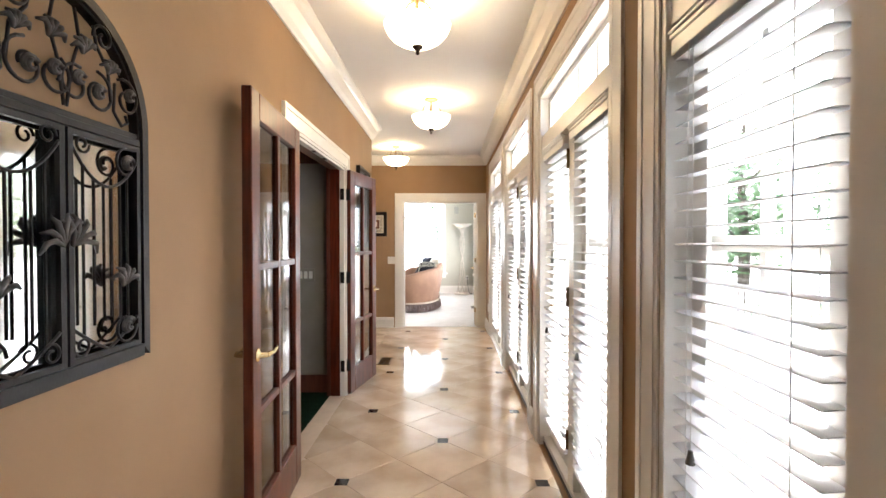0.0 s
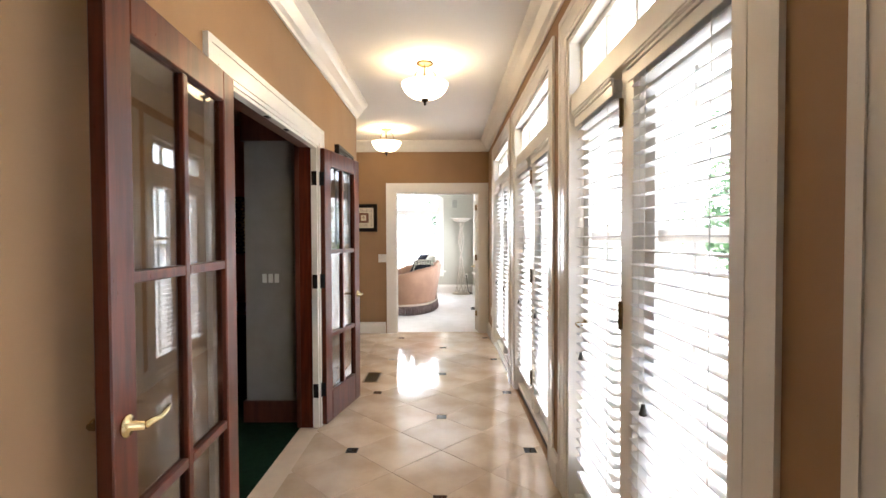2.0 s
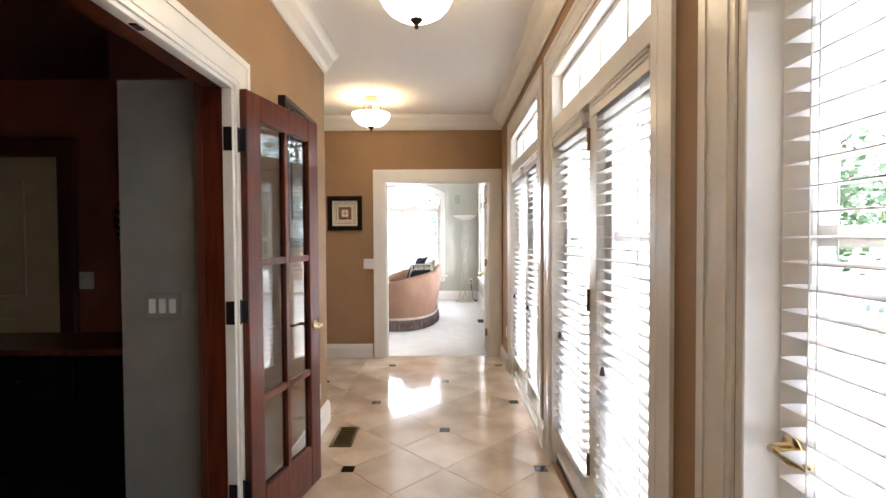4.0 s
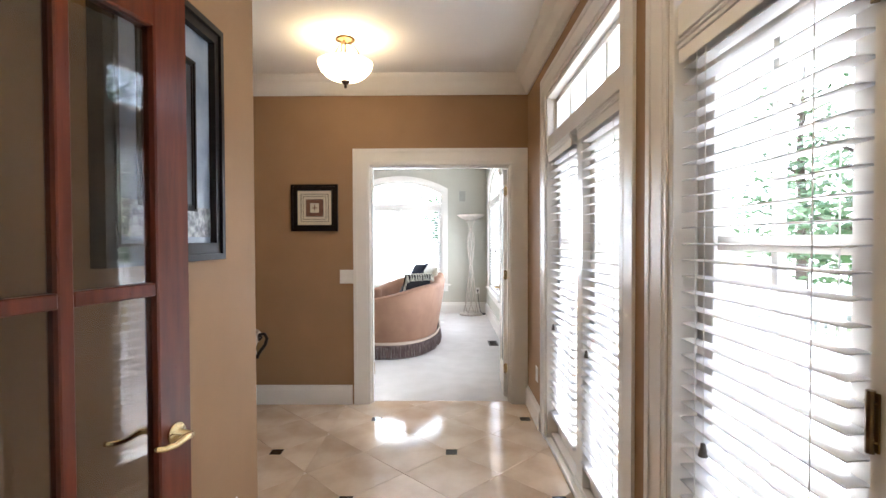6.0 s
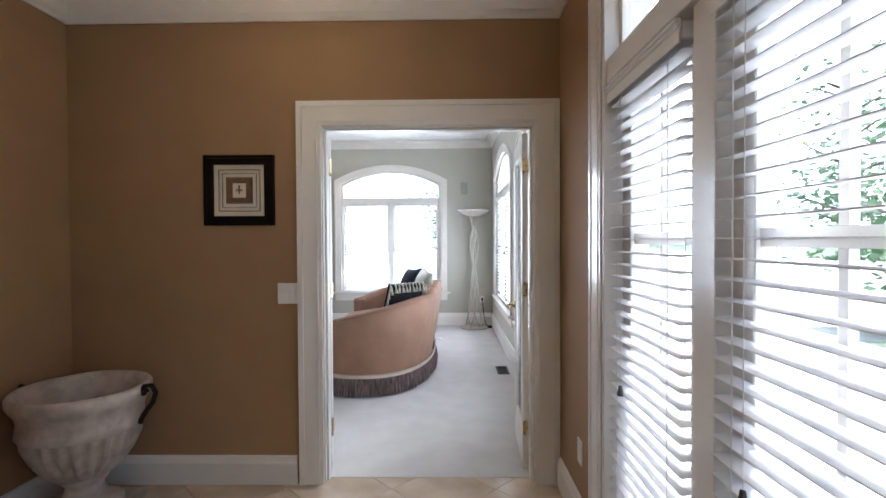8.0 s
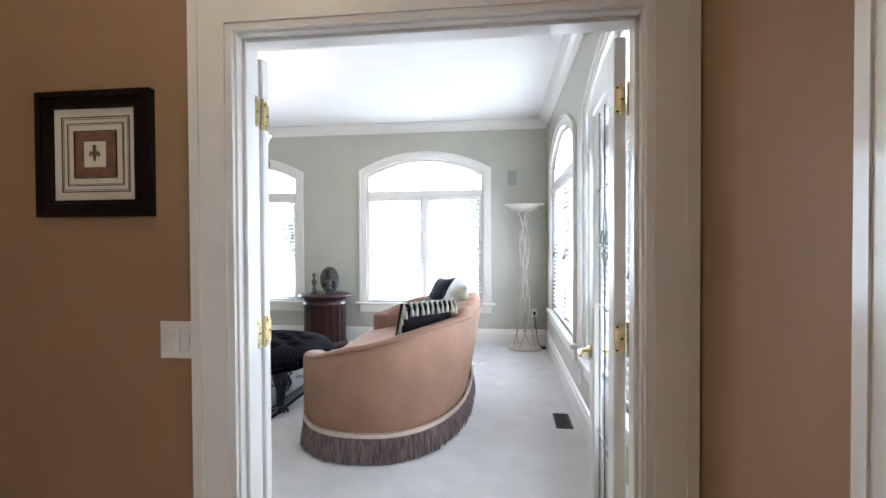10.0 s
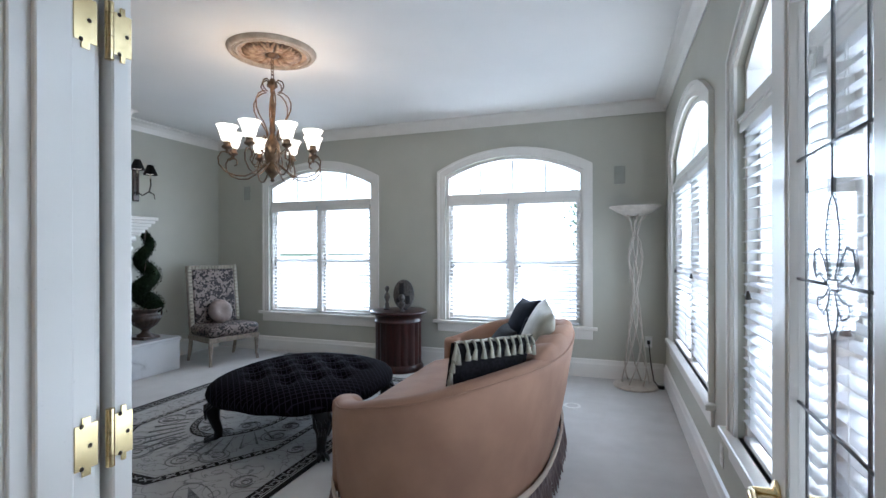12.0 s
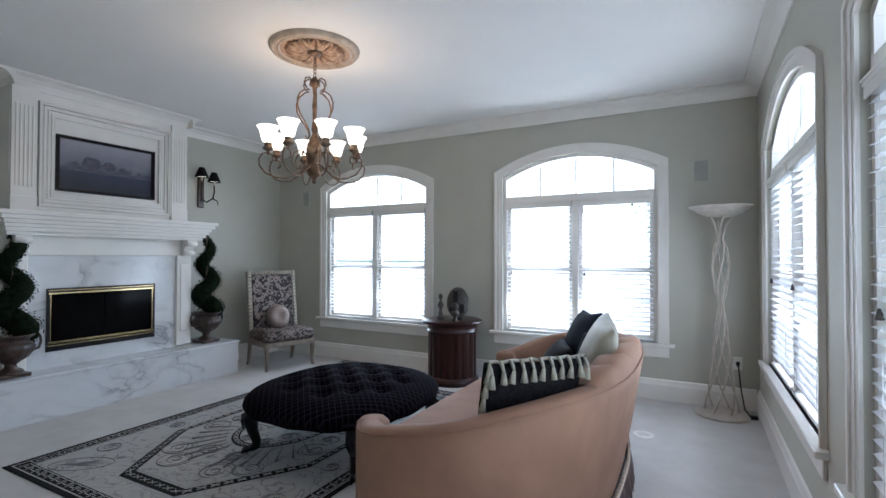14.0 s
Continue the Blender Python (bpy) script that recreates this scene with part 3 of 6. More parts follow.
def leaded_leaf(m, swing):
    """Narrow white door leaf, hinge side at local x = 0, running along x."""
    w, h, t = 0.575, 2.0, 0.036
    d = thing("leaded_door", m, "open white door with leaded clear glass and a floral motif", "door", "leaded doors")
    part("leaf", boxes([(0, 0.10, 0, t, 0.012, h), (w - 0.10, w, 0, t, 0.012, h), (0.10, w - 0.10, 0, t, 0.012, 0.22), (0.10, w - 0.10, 0, t, h - 0.11, h)], 0.003), M["trim"], d)
    part("bead", boxes([(0.10, 0.112, 0.004, t - 0.004, 0.22, h - 0.11), (w - 0.112, w - 0.10, 0.004, t - 0.004, 0.22, h - 0.11), (0.112, w - 0.112, 0.004, t - 0.004, 0.22, 0.232), (0.112, w - 0.112, 0.004, t - 0.004, h - 0.122, h - 0.11)]), M["trim"], d)
    part("glass", boxes([(0.112, w - 0.112, t / 2 - 0.002, t / 2 + 0.002, 0.232, h - 0.122)]), M["glass"], d).visible_shadow = False
    bm = bmesh.new()
    x0, x1, c, z0, z1, y = 0.112, w - 0.112, w / 2, 0.232, h - 0.122, t / 2
    for z in (0.62, 1.13, 1.58):
        tube([(x0, y, z), (x1, y, z)], 0.0032, 6, bm)
    for x in (x0 + 0.05, x1 - 0.05):
        tube([(x, y, z0), (x, y, z1)], 0.003, 6, bm)
    tube([(c, y, z0), (c, y, 1.2775)], 0.0035, 6, bm), tube([(c, y, 1.503), (c, y, z1)], 0.0035, 6, bm)
    tube([(x0, y, 1.36), (c - 0.022, y, 1.36)], 0.003, 6, bm), tube([(c + 0.022, y, 1.36), (x1, y, 1.36)], 0.003, 6, bm)
    # lily: tall middle petal, two curled side petals, a band and three short lower petals
    tube([(c - 0.022, y, 1.3518), (c + 0.022, y, 1.3518), (c + 0.022, y, 1.3682), (c - 0.022, y, 1.3682), (c - 0.022, y, 1.3518)], 0.003, 5, bm)
    for s in (-1, 1):
        tube([(c + s * 0.009, y, 1.3682), (c + s * 0.0255, y, 1.404), (c + s * 0.0285, y, 1.4425), (c + s * 0.0165, y, 1.481), (c, y, 1.503)], 0.003, 6, bm)
        tube([(c + s * 0.0165, y, 1.3682), (c + s * 0.0338, y, 1.3958), (c + s * 0.0562, y, 1.4178), (c + s * 0.0788, y, 1.4123), (c + s * 0.0863, y, 1.3875), (c + s * 0.0713, y, 1.3682), (c + s * 0.0562, y, 1.3765), (c + s * 0.045, y, 1.371), (c + s * 0.0225, y, 1.36)], 0.003, 6, bm)
        tube([(c + s * 0.015, y, 1.3518), (c + s * 0.0375, y, 1.338), (c + s * 0.0638, y, 1.3353), (c + s * 0.0638, y, 1.3188), (c + s * 0.0375, y, 1.3105), (c + s * 0.015, y, 1.3325)], 0.003, 6, bm)
        tube([(c + s * 0.009, y, 1.3518), (c + s * 0.0225, y, 1.3215), (c + s * 0.0165, y, 1.2968), (c, y, 1.2775)], 0.003, 6, bm)
    part("lead_came", bm, M["lead"], d, "dark lead glazing bars", True)
    lever(d, w - 0.05, 0, 0.92, -1, 1)
    lever(d, w - 0.05, t, 0.92, -1, -1)
    for z in (0.26, 1.08, 1.81):
        plate = boxes([(-0.004, 0, 0.003, t - 0.001, z - 0.05, z + 0.05)])
        bmesh.ops.bevel(plate, geom=[e for e in plate.edges if abs(e.verts[0].co.x - e.verts[1].co.x) > 0.002], offset=0.012, segments=4, affect='EDGES')
        hg = part("hinge", plate, M["brass"], d, "polished brass hinge")
        for k in range(5):
            z0 = z - 0.052 + k * 0.0208
            part("knuckle", tube([(-0.004, swing, z0), (-0.004, swing, z0 + 0.0198)], 0.0075, 12), M["brass"], hg)
        for dz, dy in ((-0.036, 0.008), (0.0, -0.006), (0.036, 0.008)):
            screw = lathe([(0.0042, 0), (0.003, 0.0012), (0, 0.0012)], 8)
            screw.transform(Matrix.Translation((-0.004, t * 0.5 + dy, z + dz)) @ pose(0, 0, 0, 0, -90))
            part("screw", screw, M["bronze"], hg, "dark screw head")
    return d


leaded_leaf(pose(DOOR[1] - 0.024, RY0 + 0.016, 0, 0, 0, 87), -0.008)
leaded_leaf(pose(DOOR[0] + 0.018, RY0 + 0.068, 0, 0, 0, 177), 0.044)
for s, x in ((1, DOOR[0] + 0.02), (-1, DOOR[1] - 0.02)):
    for z in (0.26, 1.08, 1.81):
        plate = boxes([(x - dc - 0.003, x - dc + 0.003, 0.092, 0.13, z - 0.05, z + 0.05)])
        bmesh.ops.bevel(plate, geom=[e for e in plate.edges if abs(e.verts[0].co.x - e.verts[1].co.x) > 0.002], offset=0.012, segments=4, affect='EDGES')
        hg = part("jamb_hinge", plate, M["brass"], dway, "polished brass hinge plate")
        for dz, dy in ((-0.036, -0.008), (0.0, 0.006), (0.036, -0.008)):
            screw = lathe([(0.0042, 0), (0.003, 0.0012), (0, 0.0012)], 8)
            screw.transform(Matrix.Translation((x - dc + s * 0.003, 0.111 + dy, z + dz)) @ pose(0, 0, 0, 0, s * 90))
            part("screw", screw, M["bronze"], hg, "dark screw head")

# ---- study doorway ----
sc, sw = (STUDY[0] + STUDY[1]) / 2, (STUDY[1] - STUDY[0]) / 2
sway = thing("door_6", pose(HX0, sc, 0, 0, 0, 90), "white cased opening to the dark study", "door", "", "structure")
casing(sway, sw - 0.01, STUDY[2] - 0.01, 0.13, 0, 0.022)
part("stop_strip", boxes([(-sw + 0.004, -sw + 0.026, -0.002, 0.042, 0, STUDY[2] - 0.027), (sw - 0.026, sw - 0.004, -0.002, 0.042, 0, STUDY[2] - 0.027), (-sw + 0.004, sw - 0.004, -0.002, 0.042, STUDY[2] - 0.027, STUDY[2] - 0.004)], 0.002), M["trim"], sway, "white painted edge of the door lining")
for x in (-0.165, 0.135):
    part("catch", boxes([(x - 0.022, x + 0.022, 0.006, 0.030, STUDY[2] - 0.032, STUDY[2] - 0.026)], 0.002), M["black"], sway, "black ball catch")
for z in (0.27, 1.06, 1.80):
    part("hinge_plate", boxes([(sw - 0.0295, sw - 0.0255, 0.0, 0.036, z - 0.05, z + 0.05)], 0.001), M["black"], sway, "black hinge plate")
part("jamb", boxes([(-sw, -sw + 0.02, 0, 0.13, 0, STUDY[2]), (sw - 0.02, sw, 0, 0.13, 0, STUDY[2]), (-sw + 0.02, sw - 0.02, 0, 0.13, STUDY[2] - 0.02, STUDY[2])], 0.002), M["mahogany"], sway, "dark mahogany door lining")
part("lining", boxes([(-sw - 0.1, -sw, 0.13, 0.16, 0, STUDY[2] + 0.1), (sw - 0.02, sw + 0.1, 0.13, 0.16, 0, STUDY[2] + 0.1), (-sw, sw - 0.02, 0.13, 0.16, STUDY[2], STUDY[2] + 0.1)]), M["walnut"], sway, "dark wooden trim on the study side")


def french_leaf(m, w, flip, label):
    """Mahogany door leaf with two by three lights; hinge edge at local x = 0, face towards local y < 0."""
    h, t, st, rail, low = 2.02, 0.042, 0.105, 0.12, 0.235
    d = thing("french_door", m, label, "door", "study doors")
    part("leaf", boxes([(0, st, 0, t, 0.012, h), (w - st, w, 0, t, 0.012, h), (st, w - st, 0, t, 0.012, low), (st, w - st, 0, t, h - rail, h)], 0.004), M["mahogany"], d)
    zs = [low, low + 0.41, low + 1.035, h - rail]
    c = w / 2
    bars = [(c - 0.016, c + 0.016, 0.004, t - 0.004, low, h - rail)]
    for z in zs[1:3]:
        bars += [(st, c - 0.016, 0.004, t - 0.004, z - 0.016, z + 0.016), (c + 0.016, w - st, 0.004, t - 0.004, z - 0.016, z + 0.016)]
    part("glazing_bar", boxes(bars, 0.003), M["mahogany"], d)
    for x0, x1 in ((st, c - 0.016), (c + 0.016, w - st)):
        for za, zb in zip(zs, zs[1:]):
            part("pane", boxes([(x0, x1, t / 2 - 0.002, t / 2 + 0.002, za, zb)]), M["dimmed_pane"], d).visible_shadow = False
    lever(d, w - 0.055, 0, 0.90, -1, 1)
    lever(d, w - 0.055, t, 0.90, -1, -1)
    return d


LA = french_leaf(pose(-0.722, 3.455, 0, 0, 0, -86) @ pose(0, 0, 0), 0.82, 1, "open mahogany french door with six glass lights and brass lever")
LB = french_leaf(pose(-0.690, 4.945, 0, 0, 0, 78.2), 0.65, 1, "open mahogany french door folded back against the hall wall")
for z in (0.27, 1.06, 1.80):
    bm = boxes([(-0.004, 0.0, 0.003, 0.038, z - 0.05, z + 0.05)], 0.001)
    tube([(-0.008, 0.040, z - 0.054), (-0.008, 0.040, z + 0.054)], 0.007, 8, bm)
    part("hinge", bm, M["black"], LB, "black door hinge")
part("ball_catch", boxes([(0.40, 0.44, 0.012, 0.03, 2.02, 2.035)], 0.003), M["black"], LB, "black ball catch")

# ---- ceiling lamps of the hall ----
def ceiling_lamp(x, y):
    z = HALL_H
    c = thing("ceiling_lamp", pose(x, y, z), "brass semi-flush lamp with a lit alabaster glass bowl", "ceiling lamp", "hall lamps")
    part("canopy", lathe([(0, 0), (0.065, 0), (0.068, -0.008), (0.058, -0.016), (0.03, -0.024), (0.012, -0.03), (0, -0.03)], 24), M["antique"], c, "antique brass canopy", True)
    part("stem", tube([(0, 0, -0.02), (0, 0, -0.29)], 0.006), M["antique"], c)
    for k in range(3):
        a = 2 * math.pi * k / 3 + 0.5
        part("arm", tube([(0.02 * math.cos(a), 0.02 * math.sin(a), -0.03), (0.06 * math.cos(a), 0.06 * math.sin(a), -0.035), (0.09 * math.cos(a), 0.09 * math.sin(a), -0.07), (0.105 * math.cos(a), 0.105 * math.sin(a), -0.12), (0.165 * math.cos(a), 0.165 * math.sin(a), -0.165)], 0.004), M["antique"], c)
    part("bowl", lathe([(0.185, -0.165), (0.18, -0.185), (0.165, -0.215), (0.14, -0.243), (0.10, -0.268), (0.05, -0.283), (0.0, -0.287), (0.05, -0.278), (0.10, -0.262), (0.135, -0.238), (0.16, -0.21), (0.175, -0.183), (0.18, -0.165), (0.185, -0.165)], 40), M["bowl"], c, "glowing alabaster glass bowl", True)
    part("finial", lathe([(0, -0.28), (0.032, -0.284), (0.03, -0.292), (0.016, -0.305), (0.007, -0.312), (0.012, -0.322), (0.008, -0.33), (0, -0.334)], 16), M["bronze"], c, "dark bronze finial", True)
    lamp = new("bulb", bpy.data.lights.new("bulb", 'POINT'))
    lamp.data.energy, lamp.data.color, lamp.data.shadow_soft_size = 0.68, (1.0, 0.66, 0.34), 0.12
    lamp.location = (x, y, z - 0.2)


for x, y in ((0.01, 3.36), (0.02, 5.30), (-0.565, 7.58)):
    ceiling_lamp(x, y)

# ---- hall: wrought-iron mirror ----
def spiral(cx, cz, r0, r1, a0, turns, steps=22, y=-0.032):
    return [(cx + (r0 + (r1 - r0) * i / steps) * math.cos(a0 + turns * 2 * math.pi * i / steps), y, cz + (r0 + (r1 - r0) * i / steps) * math.sin(a0 + turns * 2 * math.pi * i / steps)) for i in range(steps + 1)]


def acanthus(bm, cx, cz, size, angle, y=-0.036):
    """A small curled iron leaf of five ribs."""
    for k in range(-2, 3):
        a = angle + k * 0.34
        pts = [(cx, y, cz), (cx + size * 0.45 * math.cos(a), y - 0.008, cz + size * 0.45 * math.sin(a)), (cx + size * 0.8 * math.cos(a + k * 0.12), y - 0.012, cz + size * 0.8 * math.sin(a + k * 0.12)), (cx + size * math.cos(a + k * 0.3), y - 0.004, cz + size * math.sin(a + k * 0.3))]
        tube(pts, [0.004, 0.0075, 0.007, 0.003], 6, bm)


def rosette(bm, cx, cz, size, y=-0.038):
    for k in range(3):
        tube(spiral(cx, cz, size * (1 - 0.28 * k), size * 0.15, 0.6 + k * 0.5, 0.75, 10, y - 0.003 * k), 0.0055, 6, bm)


def iron_mirror():
    hw, z0, zs, r = 0.30, 1.05, 1.695, 0.30
    m = thing("iron_mirror", pose(HX0, 1.795, 0, 0, 0, 90), "arched black wrought-iron window mirror with scrolls on the tan wall", "mirror")

    def line(g):
        return [(-hw + g, z0 + g)] + [(-(r - g) * math.cos(math.pi * i / 28), zs + (r - g) * math.sin(math.pi * i / 28)) for i in range(29)] + [(hw - g, z0 + g)]
    bm = band(line(0.026), line(0), -0.036, -0.001)
    band(line(0.034), line(0.026), -0.026, -0.001, bm)
    box(bm, -hw + 0.026, hw - 0.026, -0.036, -0.001, z0, z0 + 0.034)
    part("frame", bm, M["iron"], m)
    part("crossbar", boxes([(-hw + 0.034, hw - 0.034, -0.034, -0.001, zs - 0.045, zs - 0.025), (-hw + 0.034, hw - 0.034, -0.026, -0.001, zs - 0.025, zs - 0.008)], 0.002), M["iron"], m)
    part("glass", boxes([(-hw + 0.034, hw - 0.034, -0.006, -0.001, z0 + 0.034, zs - 0.045)]), M["mirror"], m, "clear mirror glass")
    for s in (-1, 1):
        a, b = (0.004, hw - 0.036)
        zt, zb = zs - 0.047, z0 + 0.036
        bm = bmesh.new()
        for x0, x1, q0, q1 in ((a, a + 0.016, zb, zt), (b - 0.014, b, zb, zt), (a + 0.016, b - 0.014, zb, zb + 0.014), (a + 0.016, b - 0.014, zt - 0.014, zt)):
            box(bm, min(s * x0, s * x1), max(s * x0, s * x1), -0.034, -0.022, q0, q1)
        gate = part("gate", bm, M["iron"], m)
        for x in (0.055, 0.09, 0.15, 0.185, 0.215):
            sag = 0.095 * (1 - ((x - 0.14) / 0.13) ** 2)
            part("upright_bar", tube([(s * x, -0.028, zb + 0.01 + sag * 0.9), (s * x, -0.028, zt - 0.03 - sag)], 0.0038, 6), M["iron"], gate)
        part("swag", tube([(s * (0.012 + 0.25 * i / 14), -0.030, zt - 0.03 - 0.095 * (1 - ((i - 7) / 7) ** 2)) for i in range(15)], 0.0042, 6), M["iron"], gate, "", True)
        part("swag", tube([(s * (0.012 + 0.25 * i / 14), -0.030, zb + 0.013 + 0.06 * abs(i - 7) / 7 + 0.017 * ((i - 7) / 7) ** 2) for i in range(15)], 0.0042, 6), M["iron"], gate, "", True)
        for cx, cz, r0, r1, a0, turn, rad in ((0.205, zt - 0.055, 0.042, 0.012, 1.5, 1.3, 0.004), (0.05, zt - 0.03, 0.024, 0.008, 0.0, -1.2, 0.0035), (0.20, zb + 0.06, 0.046, 0.012, 0.0, -1.4, 0.004), (0.045, zb + 0.04, 0.028, 0.008, 3.0, 1.3, 0.0035)):
            part("scroll", tube(spiral(s * cx, cz, r0, r1, a0, s * turn), rad, 6), M["iron"], gate, "", True)
        for cx, cz in ((0.205, zt - 0.06), (0.20, zb + 0.06)):
            bm = bmesh.new()
            rosette(bm, s * cx, cz, 0.03)
            part("rosette", bm, M["pewter"], gate, "grey pewter rosette", True)
        for cx, cz, size, lean in ((0.012, 1.37, 0.075, 0.55), (0.185, 1.26, 0.06, 0.1)):
            bm = bmesh.new()
            acanthus(bm, s * cx, cz, size, math.pi / 2 - s * lean)
            part("leaf_ornament", bm, M["pewter"], gate, "grey pewter leaf", True)
    for s in (-1, 1):
        for pts in (spiral(s * 0.21, zs + 0.075, 0.055, 0.010, 2.2, -s * 1.25), [(s * 0.165, -0.032, zs + 0.105), (s * 0.16, -0.032, zs + 0.03), (s * 0.19, -0.032, zs - 0.002), (s * 0.215, -0.032, zs + 0.012), (s * 0.205, -0.032, zs + 0.03)], spiral(s * 0.105, zs + 0.06, 0.055, 0.014, 1.6, -s * 1.3), [(s * 0.15, -0.032, zs + 0.05), (s * 0.14, -0.032, zs + 0.13), (s * 0.10, -0.032, zs + 0.18), (s * 0.09, -0.032, zs + 0.225)], spiral(s * 0.125, zs + 0.205, 0.036, 0.010, 3.3, -s * 1.2), spiral(s * 0.03, zs + 0.06, 0.048, 0.012, 1.2, s * 1.3), [(s * 0.004, -0.032, zs), (s * 0.02, -0.032, zs + 0.1), (s * 0.045, -0.032, zs + 0.17), (s * 0.03, -0.032, zs + 0.24)]):
            part("scroll", tube(pts, 0.0042, 6), M["iron"], m, "", True)
        for cx, cz, size in ((0.215, zs + 0.08, 0.026), (0.10, zs + 0.055, 0.028), (0.035, zs + 0.07, 0.026)):
            bm = bmesh.new()
            rosette(bm, s * cx, cz, size)
            part("rosette", bm, M["pewter"], m, "grey pewter rosette", True)
        for cx, cz, size, lean in ((0.05, zs + 0.14, 0.042, 0.25), (0.135, zs + 0.12, 0.036, 0.0)):
            bm = bmesh.new()
            acanthus(bm, s * cx, cz, size, math.pi / 2 + s * lean)
            part("leaf_ornament", bm, M["pewter"], m, "grey pewter leaf", True)


M["pewter"] = material("aged_pewter", (0.085, 0.07, 0.06), (0.03, 0.026, 0.024), 60, 0.45, 0.3)
iron_mirror()

# ---- hall: pictures, plates, vents, urn ----
M["cream"] = material("cream_mat", (0.70, 0.63, 0.50), rough=0.8)
M["rust"] = material("rust_print", (0.22, 0.10, 0.06), (0.13, 0.06, 0.045), 40, 0.7)
M["frame"] = material("black_picture_frame", (0.006, 0.004, 0.004), (0.011, 0.006, 0.005), 30, 0.4, spec=0.2)


def frame_ring(hw, hh, w, d, bm=None):
    bm = bm or bmesh.new()
    for k, (a, b, dd) in enumerate(((0, 0.35, d), (0.35, 0.8, d * 0.75), (0.8, 1, d * 0.9))):
        a, b = a * w, b * w
        box(bm, -hw + a, hw - a, -dd, 0, hh - b, hh - a)
        box(bm, -hw + a, hw - a, -dd, 0, -hh + a, -hh + b)
        box(bm, -hw + a, -hw + b, -dd, 0, -hh + b, hh - b)
        box(bm, hw - b, hw - a, -dd, 0, -hh + b, hh - b)
    return bm


pic = thing("framed_picture", pose(-0.993, HALL_END, 1.66), "small square black-framed print with nested square borders", "picture")
part("frame", frame_ring(0.196, 0.196, 0.052, 0.028), M["frame"], pic)
part("mat", boxes([(-0.144, 0.144, -0.010, -0.002, -0.144, 0.144)]), M["cream"], pic)
for h, w in ((0.118, 0.008), (0.098, 0.006)):
    part("border", frame_ring(h, h, w, 0.0118), M["frame"], pic)
part("print", boxes([(-0.07, 0.07, -0.0122, -0.010, -0.07, 0.07)]), M["rust"], pic, "rust coloured square print")
part("border", frame_ring(0.074, 0.074, 0.007, 0.0132), M["frame"], pic)
part("centre", boxes([(-0.037, 0.037, -0.0136, -0.0122, -0.04, 0.04)]), M["cream"], pic)
bm = tube([(0, -0.015, -0.022), (0, -0.015, 0.028)], [0.003, 0.005], 6)
for s in (-1, 1):
    tube([(0, -0.015, -0.008), (s * 0.012, -0.015, 0.008), (s * 0.017, -0.015, 0.0), (s * 0.014, -0.015, -0.006)], 0.003, 6, bm)
part("motif", bm, M["rust"], pic, "small lily motif")

big = thing("framed_picture", pose(HX0, 5.785, 1.735, 0, 0, 90), "large dark-framed blue-grey painting with a patterned lower band", "picture")
M["blue_mat"] = material("blue_grey_print", (0.34, 0.40, 0.50), (0.22, 0.28, 0.38), 9, 0.35, coat=0.6)
M["print_band"] = material("floral_band", (0.50, 0.52, 0.54), (0.14, 0.15, 0.17), 45, 0.5, coat=0.4)
M["print_dark"] = material("dark_print", (0.035, 0.04, 0.05), (0.02, 0.022, 0.028), 10, 0.4, coat=0.5)
part("frame", frame_ring(0.31, 0.415, 0.06, 0.04), M["frame"], big)
part("mat", boxes([(-0.25, 0.25, -0.012, -0.002, -0.355, 0.355)]), M["blue_mat"], big, "blue-grey painted ground")
part("pattern_band", boxes([(-0.25, 0.25, -0.0135, -0.012, -0.335, -0.235)]), M["print_band"], big, "pale floral band")
part("inner_frame", frame_ring(0.15, 0.25, 0.022, 0.02), M["frame"], big)
part("print", boxes([(-0.128, 0.128, -0.0145, -0.012, -0.228, 0.228)]), M["print_dark"], big)


def plate(m, gangs, kind, label, w=0.0, face="plate"):
    p = thing("light_switch" if kind == "switch" else "power_outlet", m, label, "switch" if kind == "switch" else "outlet")
    w = w or 0.026 + 0.046 * gangs
    part("plate", boxes([(-w / 2, w / 2, -0.006, 0, -0.058, 0.058)], 0.002), M[face], p)
    for g in range(gangs):
        x = (g - (gangs - 1) / 2) * 0.046
        if kind == "switch":
            part("rocker", boxes([(x - 0.016, x + 0.016, -0.010, -0.006, -0.033, 0.033)], 0.002), M["plate"], p)
        else:
            for z in (-0.02, 0.02):
                part("socket", boxes([(x - 0.015, x + 0.015, -0.0085, -0.006, z - 0.013, z + 0.013)], 0.002), M["plate"], p)


plate(pose(-0.727, HALL_END, 1.08), 2, "switch", "white double switch plate beside the doorway")
plate(pose(HX1, 7.93, 0.37, 0, 0, -90), 1, "outlet", "white power outlet low on the tan wall")
plate(pose(HX0, 6.21, 0.29, 0, 0, 90), 1, "outlet", "white power outlet low on the hall wall")
plate(pose(-1.12, 5.04, 1.075), 3, "switch", "white triple switch in a grey plate on the study wall", face="grey")
plate(pose(-2.28, 6.10, 1.10), 2, "switch", "white double switch on the dark study wall")


